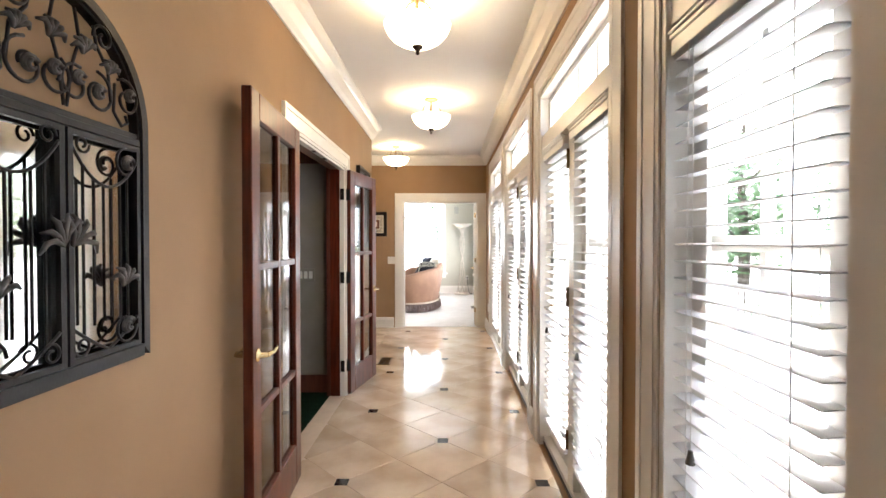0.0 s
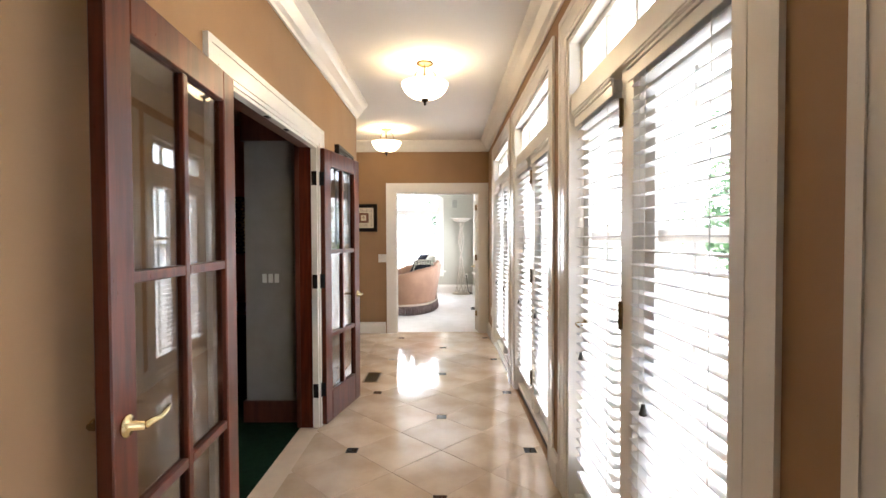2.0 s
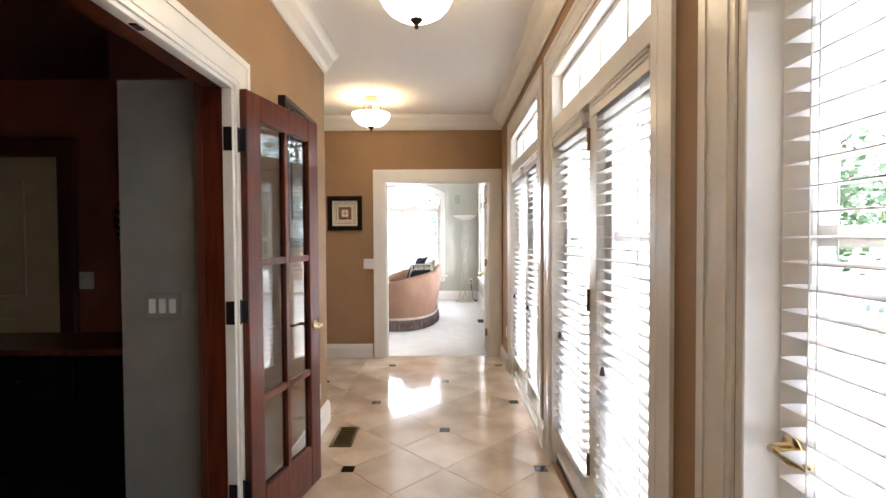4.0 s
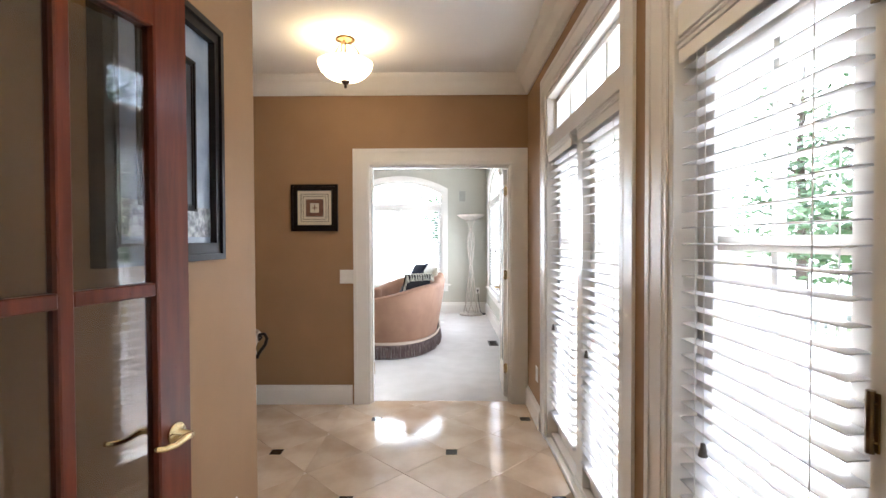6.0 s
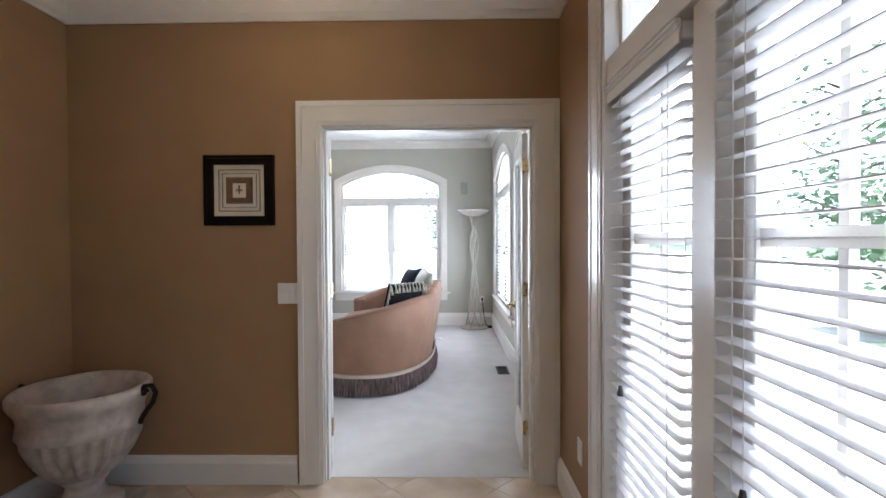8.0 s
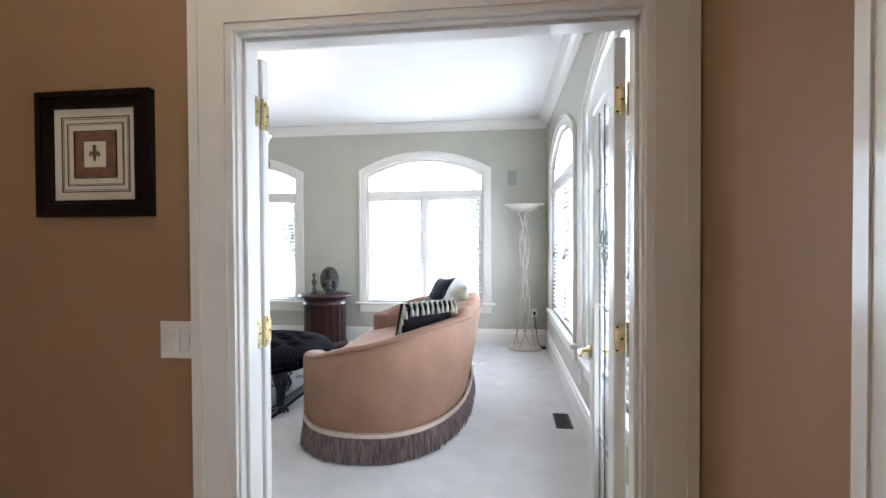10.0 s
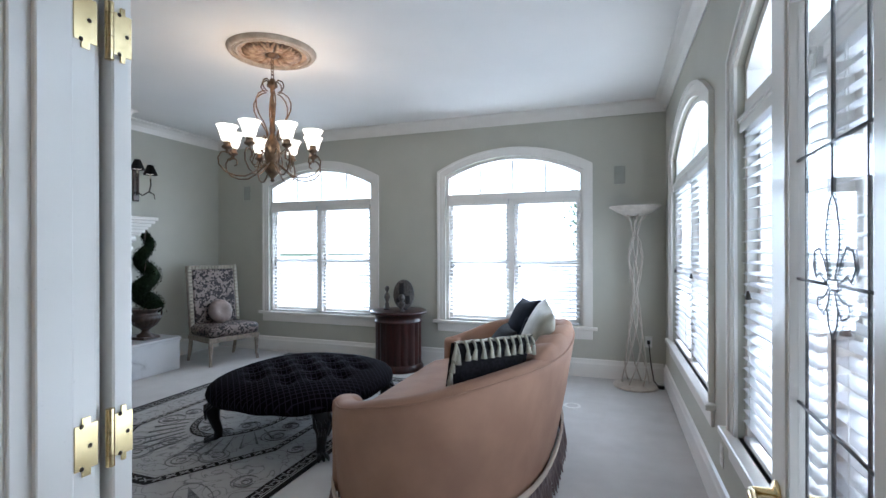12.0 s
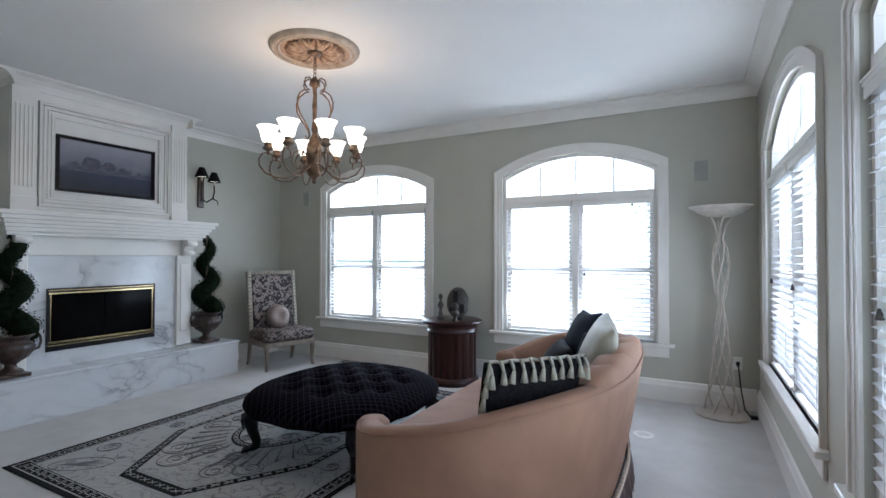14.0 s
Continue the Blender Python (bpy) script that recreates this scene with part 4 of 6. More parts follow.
def floor_vent(x, y, sx, sy, mat, label):
    v = thing("floor_vent", pose(x, y, 0), label, "floor vent")
    part("frame", boxes([(-sx, sx, -sy, -sy + 0.018, 0, 0.006), (-sx, sx, sy - 0.018, sy, 0, 0.006), (-sx, -sx + 0.018, -sy + 0.018, sy - 0.018, 0, 0.006), (sx - 0.018, sx, -sy + 0.018, sy - 0.018, 0, 0.006)], 0.0015), mat, v)
    part("backing", boxes([(-sx + 0.018, sx - 0.018, -sy + 0.018, sy - 0.018, 0.0005, 0.0015)]), M["black"], v)
    n = 9
    for i in range(n):
        y0 = -sy + 0.018 + (2 * sy - 0.036) * (i + 0.5) / n
        part("slat", boxes([(-sx + 0.018, sx - 0.018, y0 - 0.005, y0 + 0.005, 0.0015, 0.005)]), mat, v)


floor_vent(-0.545, 6.16, 0.075, 0.165, M["antique"], "brass floor vent set in the marble floor")
floor_vent(0.73, 10.69, 0.062, 0.150, M["bronze"], "dark bronze floor vent in the pale carpet")
floor_vent(-3.65, 13.25, 0.16, 0.06, M["bronze"], "dark bronze floor vent below a window")

M["stoneware"] = material("glazed_stone", (0.56, 0.49, 0.43), (0.40, 0.34, 0.29), 14, 0.35, bump=0.3, bump_scale=60, coat=0.3)
urn = thing("planter_urn", pose(-1.65, 8.02, 0), "large glazed grey-beige urn planter with fluted bowl and iron handles", "urn")
part("plinth", boxes([(-0.19, 0.19, -0.19, 0.19, 0, 0.05)], 0.008), M["stoneware"], urn)
part("foot", lathe([(0.165, 0.05), (0.166, 0.07), (0.14, 0.085), (0.10, 0.11), (0.083, 0.145), (0.08, 0.175), (0.098, 0.19), (0.098, 0.205), (0.085, 0.215)], 40), M["stoneware"], urn, "", True)
bm = bmesh.new()
prof = [(0.07, 0.208), (0.115, 0.23), (0.165, 0.275), (0.207, 0.335), (0.234, 0.40), (0.248, 0.455)]
segs = 96
rings = []
for r, z in prof:
    amp = 0.015 if 0.22 < z < 0.44 else 0.003
    rings.append([bm.verts.new(((r + amp * math.cos(24 * 2 * math.pi * k / segs)) * math.cos(2 * math.pi * k / segs), (r + amp * math.cos(24 * 2 * math.pi * k / segs)) * math.sin(2 * math.pi * k / segs), z)) for k in range(segs)])
for a, b in zip(rings, rings[1:]):
    for k in range(segs):
        bm.faces.new((a[k], a[(k + 1) % segs], b[(k + 1) % segs], b[k]))
part("fluted_bowl", bm, M["stoneware"], urn, "", True)
part("rim", lathe([(0.25, 0.45), (0.268, 0.46), (0.262, 0.49), (0.258, 0.53), (0.27, 0.57), (0.285, 0.59), (0.298, 0.615), (0.298, 0.645), (0.286, 0.66), (0.27, 0.655), (0.25, 0.60), (0.235, 0.50), (0.21, 0.40), (0, 0.36)], 48), M["stoneware"], urn, "", True)
for s in (-1, 1):
    pts = [(s * 0.285, 0, 0.62), (s * 0.31, 0, 0.655), (s * 0.345, 0, 0.66), (s * 0.365, 0, 0.625), (s * 0.35, 0, 0.575), (s * 0.315, 0, 0.53), (s * 0.29, 0, 0.49), (s * 0.285, 0, 0.47)]
    bm = tube(pts, 0.013, 8)
    tube(spiral(s * 0.305, 0.625, 0.02, 0.006, 0, s * 1.1, 14, 0), 0.009, 6, bm)
    part("handle", bm, M["iron"], urn, "dark scrolled iron handle", True)

# ---- study, seen through its doors ----
cab = thing("study_cabinet", pose(-2.25, 5.82, 0), "black cabinet with a dark red-brown wooden top", "cabinet")
part("body", boxes([(-0.93, 0.93, -0.24, 0.24, 0, 0.72)], 0.006), M["black"], cab)
part("top", boxes([(-0.95, 0.95, -0.27, 0.26, 0.72, 0.755)], 0.006), M["mahogany"], cab)
for i in range(3):
    dr = part("drawer_front", boxes([(-0.9 + i * 0.61, -0.32 + i * 0.61, -0.252, -0.24, 0.45, 0.70)], 0.004), M["black"], cab)
    part("knob", lathe([(0, 0), (0.008, 0), (0.006, 0.012), (0.014, 0.02), (0.012, 0.028), (0, 0.03)], 12, centre=(0, 0, 0)), M["brass"], dr).matrix_local = pose(-0.61 + i * 0.61, -0.252, 0.575, 90)
sd = thing("study_door", pose(-2.62, 6.10, 0), "beige panelled door in a dark frame at the study's end", "door")
M["beige"] = material("beige_door", (0.62, 0.48, 0.30), rough=0.5)
part("leaf", boxes([(-0.36, 0.19, -0.035, -0.002, 0.01, 1.93), (-0.26, -0.03, -0.042, -0.035, 1.0, 1.78), (-0.26, -0.03, -0.042, -0.035, 0.15, 0.85)], 0.006), M["beige"], sd)
part("frame", boxes([(-0.48, -0.365, -0.05, 0, 0, 2.05), (0.195, 0.30, -0.05, 0, 0, 2.05), (-0.365, 0.195, -0.05, 0, 1.94, 2.05)], 0.005), M["walnut"], sd)
wm = thing("wall_medallion", pose(-1.80, 6.10, 1.50), "round dark woven metal wall medallion", "wall decoration")
bm = bmesh.new()
for i in range(1, 9):
    for k in range(6 + i * 3):
        a = 2 * math.pi * k / (6 + i * 3) + i * 0.4
        x, z = 0.031 * i * math.cos(a), 0.031 * i * math.sin(a)
        box(bm, x - 0.010, x + 0.010, -0.028 - 0.008 * (i % 2), -0.012, z - 0.009, z + 0.009, 0)
part("stud_pattern", bm, M["antique"], wm, "dull brass studs")
part("disc", lathe([(0, 0), (0.27, 0), (0.275, 0.01), (0.26, 0.016), (0, 0.02)], 40), M["bronze"], wm).matrix_local = pose(0, 0, 0, 90)

# ---- living room materials ----
def with_pattern(m, nodes_fn):
    """Lets nodes_fn(nodes, links, coords) return a colour socket for the base colour."""
    n, l = m.node_tree.nodes, m.node_tree.links
    tc = n.new("ShaderNodeTexCoord")
    l.new(nodes_fn(n, l, tc.outputs["Object"]), n["Principled BSDF"].inputs["Base Color"])
    return m


def ramp_node(n, l, fac, stops):
    r = n.new("ShaderNodeValToRGB")
    while len(r.color_ramp.elements) < len(stops):
        r.color_ramp.elements.new(0.5)
    for e, (p, c) in zip(r.color_ramp.elements, stops):
        e.position, e.color = p, (*c, 1)
    l.new(fac, r.inputs["Fac"])
    return r.outputs["Color"]


def damask(n, l, co):
    t = n.new("ShaderNodeTexNoise")
    t.inputs["Scale"].default_value, t.inputs["Detail"].default_value, t.inputs["Distortion"].default_value = 17, 1.5, 1.6
    l.new(co, t.inputs["Vector"])
    return ramp_node(n, l, t.outputs["Fac"], [(0.49, (0.20, 0.155, 0.135)), (0.52, (0.010, 0.007, 0.008))])


def veins(n, l, co):
    t, mask = n.new("ShaderNodeTexNoise"), n.new("ShaderNodeTexNoise")
    t.inputs["Scale"].default_value, t.inputs["Detail"].default_value, t.inputs["Distortion"].default_value = 1.5, 9, 1.3
    mask.inputs["Scale"].default_value, mask.inputs["Detail"].default_value = 1.9, 3
    mp = n.new("ShaderNodeMapping")
    mp.inputs["Rotation"].default_value, mp.inputs["Scale"].default_value = (0.3, 0.7, 0.5), (1.0, 0.7, 1.5)
    l.new(co, mp.inputs["Vector"])
    l.new(mp.outputs[0], t.inputs["Vector"]), l.new(mp.outputs[0], mask.inputs["Vector"])
    vein = ramp_node(n, l, t.outputs["Fac"], [(0.40, (0.62, 0.62, 0.63)), (0.485, (0.47, 0.47, 0.48)), (0.50, (0.29, 0.29, 0.305)), (0.515, (0.53, 0.53, 0.54)), (0.60, (0.64, 0.64, 0.645))])
    amount = ramp_node(n, l, mask.outputs["Fac"], [(0.47, (0.12, 0.12, 0.12)), (0.60, (0.95, 0.95, 0.95))])
    mix = n.new("ShaderNodeMixRGB")
    mix.inputs["Color1"].default_value = (0.63, 0.63, 0.64, 1)
    l.new(amount, mix.inputs["Fac"]), l.new(vein, mix.inputs["Color2"])
    return mix.outputs["Color"]


def quilt(n, l, co):
    outs = []
    for a in (45, -45):
        mp, w = n.new("ShaderNodeMapping"), n.new("ShaderNodeTexWave")
        mp.inputs["Rotation"].default_value = (0, 0, radians(a))
        w.inputs["Scale"].default_value, w.inputs["Distortion"].default_value = 8.5, 0.25
        l.new(co, mp.inputs["Vector"])
        l.new(mp.outputs[0], w.inputs["Vector"])
        outs.append(w.outputs["Fac"])
    mx = n.new("ShaderNodeMath")
    mx.operation = 'MAXIMUM'
    l.new(outs[0], mx.inputs[0]), l.new(outs[1], mx.inputs[1])
    return ramp_node(n, l, mx.outputs[0], [(0.90, (0.003, 0.0025, 0.004)), (0.99, (0.018, 0.014, 0.021))])


def rug_field(n, l, co):
    t = n.new("ShaderNodeTexNoise")
    t.inputs["Scale"].default_value, t.inputs["Detail"].default_value, t.inputs["Distortion"].default_value = 4.5, 1.0, 2.2
    l.new(co, t.inputs["Vector"])
    return ramp_node(n, l, t.outputs["Fac"], [(0.40, (0.40, 0.385, 0.37)), (0.50, (0.37, 0.355, 0.34)), (0.515, (0.17, 0.165, 0.165)), (0.545, (0.40, 0.385, 0.37))])


def misty(n, l, co):
    sep, t, add = n.new("ShaderNodeSeparateXYZ"), n.new("ShaderNodeTexNoise"), n.new("ShaderNodeMath")
    t.inputs["Scale"].default_value, t.inputs["Detail"].default_value = 6, 4
    l.new(co, sep.inputs[0]), l.new(co, t.inputs["Vector"])
    add.operation, add.inputs[1].default_value = 'MULTIPLY_ADD', 0.16
    l.new(t.outputs["Fac"], add.inputs[0]), l.new(sep.outputs["Z"], add.inputs[2])
    mr = n.new("ShaderNodeMapRange")
    mr.inputs["From Min"].default_value, mr.inputs["From Max"].default_value = -0.16, 0.34
    l.new(add.outputs[0], mr.inputs["Value"])
    return ramp_node(n, l, mr.outputs[0], [(0.10, (0.006, 0.008, 0.022)), (0.38, (0.022, 0.027, 0.06)), (0.50, (0.12, 0.12, 0.16)), (0.9, (0.27, 0.26, 0.30))])


M["dark_mahogany"] = material("dark_mahogany", (0.040, 0.009, 0.007), (0.018, 0.005, 0.004), 6, 0.3, spec=0.35, stretch=(6, 6, 0.6))
M["velvet"] = material("peach_velvet", (0.315, 0.175, 0.108), (0.26, 0.14, 0.086), 5, 0.75, bump=0.15, bump_scale=400)
M["fringe"] = material("taupe_fringe", (0.27, 0.20, 0.185), (0.10, 0.07, 0.068), 60, 0.9, stretch=(1, 1, 0.15))
M["gimp"] = material("cream_gimp", (0.55, 0.45, 0.36), rough=0.7)
M["damask"] = with_pattern(material("brown_damask", (0.2, 0.15, 0.1), rough=0.7, bump=0.2, bump_scale=300), damask)
M["marble"] = with_pattern(material("white_marble", (0.7, 0.7, 0.7), rough=0.15, coat=0.3), veins)
M["quilt"] = with_pattern(material("black_quilted_cotton", (0.02, 0.02, 0.02), rough=0.9, bump=0.2, bump_scale=200, spec=0.03), quilt)
M["rug_field"] = with_pattern(material("grey_carved_wool", (0.4, 0.4, 0.4), rough=0.95, bump=0.6, bump_scale=200, spec=0.1), rug_field)
M["rug_black"] = material("black_wool", (0.018, 0.017, 0.018), rough=0.95, bump=0.5, bump_scale=220, spec=0.1)
M["rug_cream"] = material("cream_wool", (0.44, 0.42, 0.39), (0.38, 0.36, 0.34), 20, 0.95, bump=0.5, bump_scale=220, spec=0.1)
M["misty"] = with_pattern(material("misty_landscape", (0.2, 0.2, 0.25), rough=0.35), misty)
M["lampmetal"] = material("ivory_enamel", (0.54, 0.485, 0.42), (0.45, 0.40, 0.34), 20, 0.35)
M["gild"] = material("antique_gilt", (0.21, 0.14, 0.085), (0.09, 0.055, 0.035), 25, 0.42, 0.6, bump=0.4, bump_scale=90)
M["shade_lit"] = glowing("lit_frosted_glass", (1.0, 0.82, 0.60), 1.5)
M["urn_brown"] = material("brown_bronze_urn", (0.075, 0.046, 0.035), (0.03, 0.02, 0.016), 18, 0.35, 0.3, coat=0.3)
M["topiary"] = material("boxwood", (0.011, 0.019, 0.008), (0.005, 0.009, 0.004), 30, 0.9, spec=0.1)
M["chairwood"] = material("silvered_wood", (0.30, 0.25, 0.20), (0.19, 0.155, 0.12), 25, 0.5, 0.1)
M["shade_black"] = material("black_card_shade", (0.01, 0.009, 0.009), rough=0.7, spec=0.2)
M["navy"] = material("navy_velvet", (0.022, 0.026, 0.042), (0.014, 0.016, 0.026), 10, 0.9, bump=0.1, spec=0.1)
M["ivory"] = material("ivory_silk", (0.37, 0.34, 0.26), (0.27, 0.25, 0.195), 10, 0.5, bump=0.1)
M["blackfab"] = material("black_jacquard", (0.007, 0.006, 0.007), (0.018, 0.016, 0.018), 60, 0.8, spec=0.1)
M["taupe_silk"] = material("taupe_silk", (0.21, 0.155, 0.13), (0.17, 0.125, 0.105), 12, 0.45)


# ---- sofa ----
TIP = 133.5                      # angle at which the arms end, from the middle of the back


def sofa_plan(th, inset=0.0):
    """Oval outline of back and arms; th in degrees from the middle of the back."""
    c, s = math.cos(radians(th)), math.sin(radians(th))
    a, b = 0.62 - inset, 1.22 - inset
    return -0.62 + math.copysign(a * abs(c) ** 0.816, c), math.copysign(b * abs(s) ** 0.816, s)


def sofa_top(th):
    k = min(1.0, max(0.0, (TIP - abs(th)) / (100 if th < 0 else 78)))
    return 0.625 + 0.215 * (k * k * (3 - 2 * k)) ** 0.8


def sofa_lean(th, z):
    """The back leans outwards towards its top."""
    return 0.10 * max(0.0, math.cos(radians(th))) ** 1.5 * max(0.0, (z - 0.25) / 0.6)


def loft(rows, bm=None, close=False):
    bm = bm or bmesh.new()
    vs = [[bm.verts.new(p) for p in r] for r in rows]
    for a, b in zip(vs, vs[1:]):
        for i in range(len(a) - (0 if close else 1)):
            j = (i + 1) % len(a)
            bm.faces.new((a[i], a[j], b[j], b[i]))
    return bm, vs


sofa = thing("sofa", pose(0.0, 11.05, 0), "curved peach velvet sofa with long taupe bullion fringe", "sofa")
angles = [-TIP + 2 * TIP * i / 96 for i in range(97)]
rows = []
for th in angles:
    h = sofa_top(th)
    row = []
    for inset, z in ((0.03, 0.13), (0.015, 0.20), (0.0, 0.45), (0.0, h - 0.06), (0.012, h - 0.015), (0.045, h), (0.09, h - 0.002), (0.125, h - 0.025), (0.14, h - 0.08), (0.145, 0.50), (0.15, 0.36)):
        x, y = sofa_plan(th, inset - sofa_lean(th, z))
        row.append((x, y, z))
    rows.append(row)
bm, vs = loft(rows)
bm.faces.new(vs[0]), bm.faces.new(vs[-1][::-1])
bmesh.ops.recalc_face_normals(bm, faces=bm.faces)
part("shell", bm, M["velvet"], sofa, "", True)
for s in (-1, 1):
    bm = lathe([(0, 0), (0.058, 0.0), (0.078, 0.012), (0.082, 0.05), (0.082, 0.44), (0.078, 0.468), (0.06, 0.485), (0, 0.488)], 28)
    p = part("arm_front", bm, M["velvet"], sofa, "", True)
    p.location = (*sofa_plan(s * (TIP - 2), 0.07), 0.135)
part("welt", tube([(*sofa_plan(th, 0.008 - sofa_lean(th, sofa_top(th))), sofa_top(th) - 0.020) for th in angles], 0.005, 6), M["velvet"], sofa)
bm = bmesh.new()
outline = [sofa_plan(th, 0.14) for th in angles if abs(th) < TIP - 4]
outline = [(-1.12, -0.66)] + outline + [(-1.12, 0.66)]
lv = [[bm.verts.new((-0.6 + (x + 0.6) * f, y * f, z)) for x, y in outline] for z, f in ((0.13, 0.97), (0.2, 1.0), (0.40, 1.0), (0.45, 0.985), (0.475, 0.93), (0.485, 0.6))]
for p, q in zip(lv, lv[1:]):
    for i in range(len(p)):
        bm.faces.new((p[i], p[(i + 1) % len(p)], q[(i + 1) % len(p)], q[i]))
bm.faces.new(lv[-1])
bmesh.ops.recalc_face_normals(bm, faces=bm.faces)
part("seat_cushion", bm, M["velvet"], sofa, "", True)
for k in range(5):
    t0 = -28 + k * 56 / 5
    rows = []
    for i in range(9):
        u = i / 8
        th = t0 + u * 56 / 5
        fade = max(0.0, 1 - (th / 28.5) ** 4)
        bulge = 0.055 * fade * math.sin(math.pi * u) ** 0.6
        h = sofa_top(th) - 0.012 + fade * (0.062 + 0.008 * math.sin(math.pi * u))
        rows.append([(*sofa_plan(th, ins + (bulge if ins > 0.1 else 0) - (0.01 if ins < 0.03 else 0) - sofa_lean(th, z)), z) for ins, z in ((0.02, h - 0.07), (0.03, h - 0.01), (0.07, h + 0.012), (0.12, h), (0.15, h - 0.05), (0.155, 0.44))])
    bm, vs = loft(rows)
    bmesh.ops.recalc_face_normals(bm, faces=bm.faces)
    part("back_channel", bm, M["velvet"], sofa, "", True)
# fringe: hanging strands in two staggered rows below a gimp band with nail heads
rnd = random.Random(5)
bm = bmesh.new()
N = 520
for layer, off in ((0, 0.008), (1, -0.004)):
    for i in range(N):
        th = -TIP + 2 * TIP * (i + 0.5 * layer) / N
        x, y = sofa_plan(th, -off)
        x2, y2 = sofa_plan(th, -off - rnd.uniform(0.008, 0.03))
        z2 = rnd.uniform(0.006, 0.02)
        jx, jy = rnd.uniform(-0.008, 0.008), rnd.uniform(-0.008, 0.008)
        w = rnd.uniform(0.0035, 0.0055)
        tube([(x, y, 0.172), ((x + x2) / 2 + jx * 0.4, (y + y2) / 2 + jy * 0.4, 0.10), (x2 + jx, y2 + jy, z2)], [w * 0.8, w, w * 0.8], 4, bm)
for i in range(100):
    y = -0.84 + 1.68 * i / 99
    tube([(-1.13, y, 0.172), (-1.14 + rnd.uniform(-0.008, 0.008), y + rnd.uniform(-0.006, 0.006), 0.01)], 0.0048, 4, bm)
tagged(part("fringe", bm, M["fringe"], sofa, "long taupe bullion fringe"), kind="stuff")
bm, vs = loft([[(*sofa_plan(th, -o), z) for o, z in ((0.0, 0.165), (0.014, 0.165), (0.014, 0.19), (0.0, 0.19))] for th in angles], close=True)
part("gimp_band", bm, M["gimp"], sofa, "cream gimp band")
bm = bmesh.new()
for i in range(190):
    x, y = sofa_plan(-TIP + 2 * TIP * i / 189, -0.010)
    bmesh.ops.create_icosphere(bm, subdivisions=1, radius=0.006, matrix=Matrix.Translation((x, y, 0.197)))
tagged(part("nail_trim", bm, M["gimp"], sofa, "row of pale nail heads"), kind="stuff")


# ---- pillows ----
def pillow(m, w, h, t, mat, label, name="pillow"):
    p = thing(name, m, label, "pillow", "sofa pillows")
    bm = bmesh.new()
    n = 14
    for side in (-1, 1):
        vs = [[None] * (n + 1) for _ in range(n + 1)]
        for i in range(n + 1):
            for j in range(n + 1):
                u, v = 2 * i / n - 1, 2 * j / n - 1
                puff = (max(0, 1 - u * u) * max(0, 1 - v * v)) ** 0.42
                pin = 1 - 0.07 * (1 - abs(u * v)) * max(abs(u), abs(v)) ** 3
                vs[i][j] = bm.verts.new((u * w / 2 * pin, side * t / 2 * puff, v * h / 2 * pin + h / 2))
        for i in range(n):
            for j in range(n):
                bm.faces.new((vs[i][j], vs[i + 1][j], vs[i + 1][j + 1], vs[i][j + 1]))
    bmesh.ops.remove_doubles(bm, verts=bm.verts, dist=0.0008)
    bmesh.ops.recalc_face_normals(bm, faces=bm.faces)
    part("cover", bm, mat, p, "", True)
    return p


pb = pillow(pose(-0.335, 10.285, 0.515, 15, 2, 55), 0.54, 0.47, 0.13, M["blackfab"], "black pillow with cream tassel trim on the sofa")
bm = bmesh.new()
for i in range(11):
    x = -0.25 + 0.50 * i / 10
    z = 0.472 - (0.0 if 0 < i < 10 else 0.015)
    tube([(x, -0.010, z + 0.006), (x + 0.003, -0.028, z - 0.010), (x + 0.004, -0.042, z - 0.028)], [0.006, 0.008, 0.006], 6, bm)
    tube([(x + 0.004, -0.042, z - 0.027), (x + 0.008 * math.sin(i * 2.3), -0.056, z - 0.075)], [0.007, 0.017], 7, bm)
for i in range(5):
    z = 0.445 - i * 0.06
    tube([(-0.245, -0.010, z + 0.018), (-0.256, -0.026, z), (-0.262, -0.038, z - 0.05)], [0.006, 0.008, 0.016], 7, bm)
part("tassel_trim", bm, M["ivory"], pb, "cream tassels", True)
part("cord", tube([(-0.25 + 0.50 * i / 16, -0.004 + 0.004 * (i % 2), 0.468 + 0.003 * math.sin(i * 2.1)) for i in range(17)], 0.007, 6), M["ivory"], pb)
pillow(pose(-0.42, 11.44, 0.49, -20, -4, -66), 0.54, 0.58, 0.18, M["navy"], "navy velvet pillow leaning on the sofa back")
pc = pillow(pose(-0.27, 11.12, 0.50, -20, 6, -78), 0.54, 0.58, 0.19, M["ivory"], "ivory silk pillow with dark corner panels on the sofa")
part("dark_panel", boxes([(-0.17, -0.08, -0.094, -0.07, 0.10, 0.42)], 0.01), M["navy"], pc)
pillow(pose(-0.55, 11.18, 0.48, -30, 0, -70), 0.46, 0.44, 0.16, M["blackfab"], "black and grey pillow lying against the others")

# ---- ottoman ----
ott = thing("ottoman", pose(-1.97, 11.11, 0.008), "large black quilted and tufted ottoman on carved cabriole legs", "ottoman")
tufts = [(u * 0.27, v * 0.27) for u in (-1, 0, 1) for v in (-1, 0, 1)] + [(u * 0.135, v * 0.135) for u in (-3, -1, 1, 3) for v in (-3, -1, 1, 3) if abs(u) + abs(v) < 6]
bm = bmesh.new()
rings = []
prof = [(0.0, 0.490), (0.1, 0.492), (0.2, 0.490), (0.3, 0.486), (0.4, 0.480), (0.5, 0.471), (0.6, 0.459), (0.7, 0.444), (0.8, 0.425), (0.88, 0.402), (0.94, 0.376), (0.985, 0.34), (1.0, 0.300), (0.985, 0.262), (0.95, 0.245), (0.9, 0.235), (0.0, 0.235)]
segs = 120
fine = []
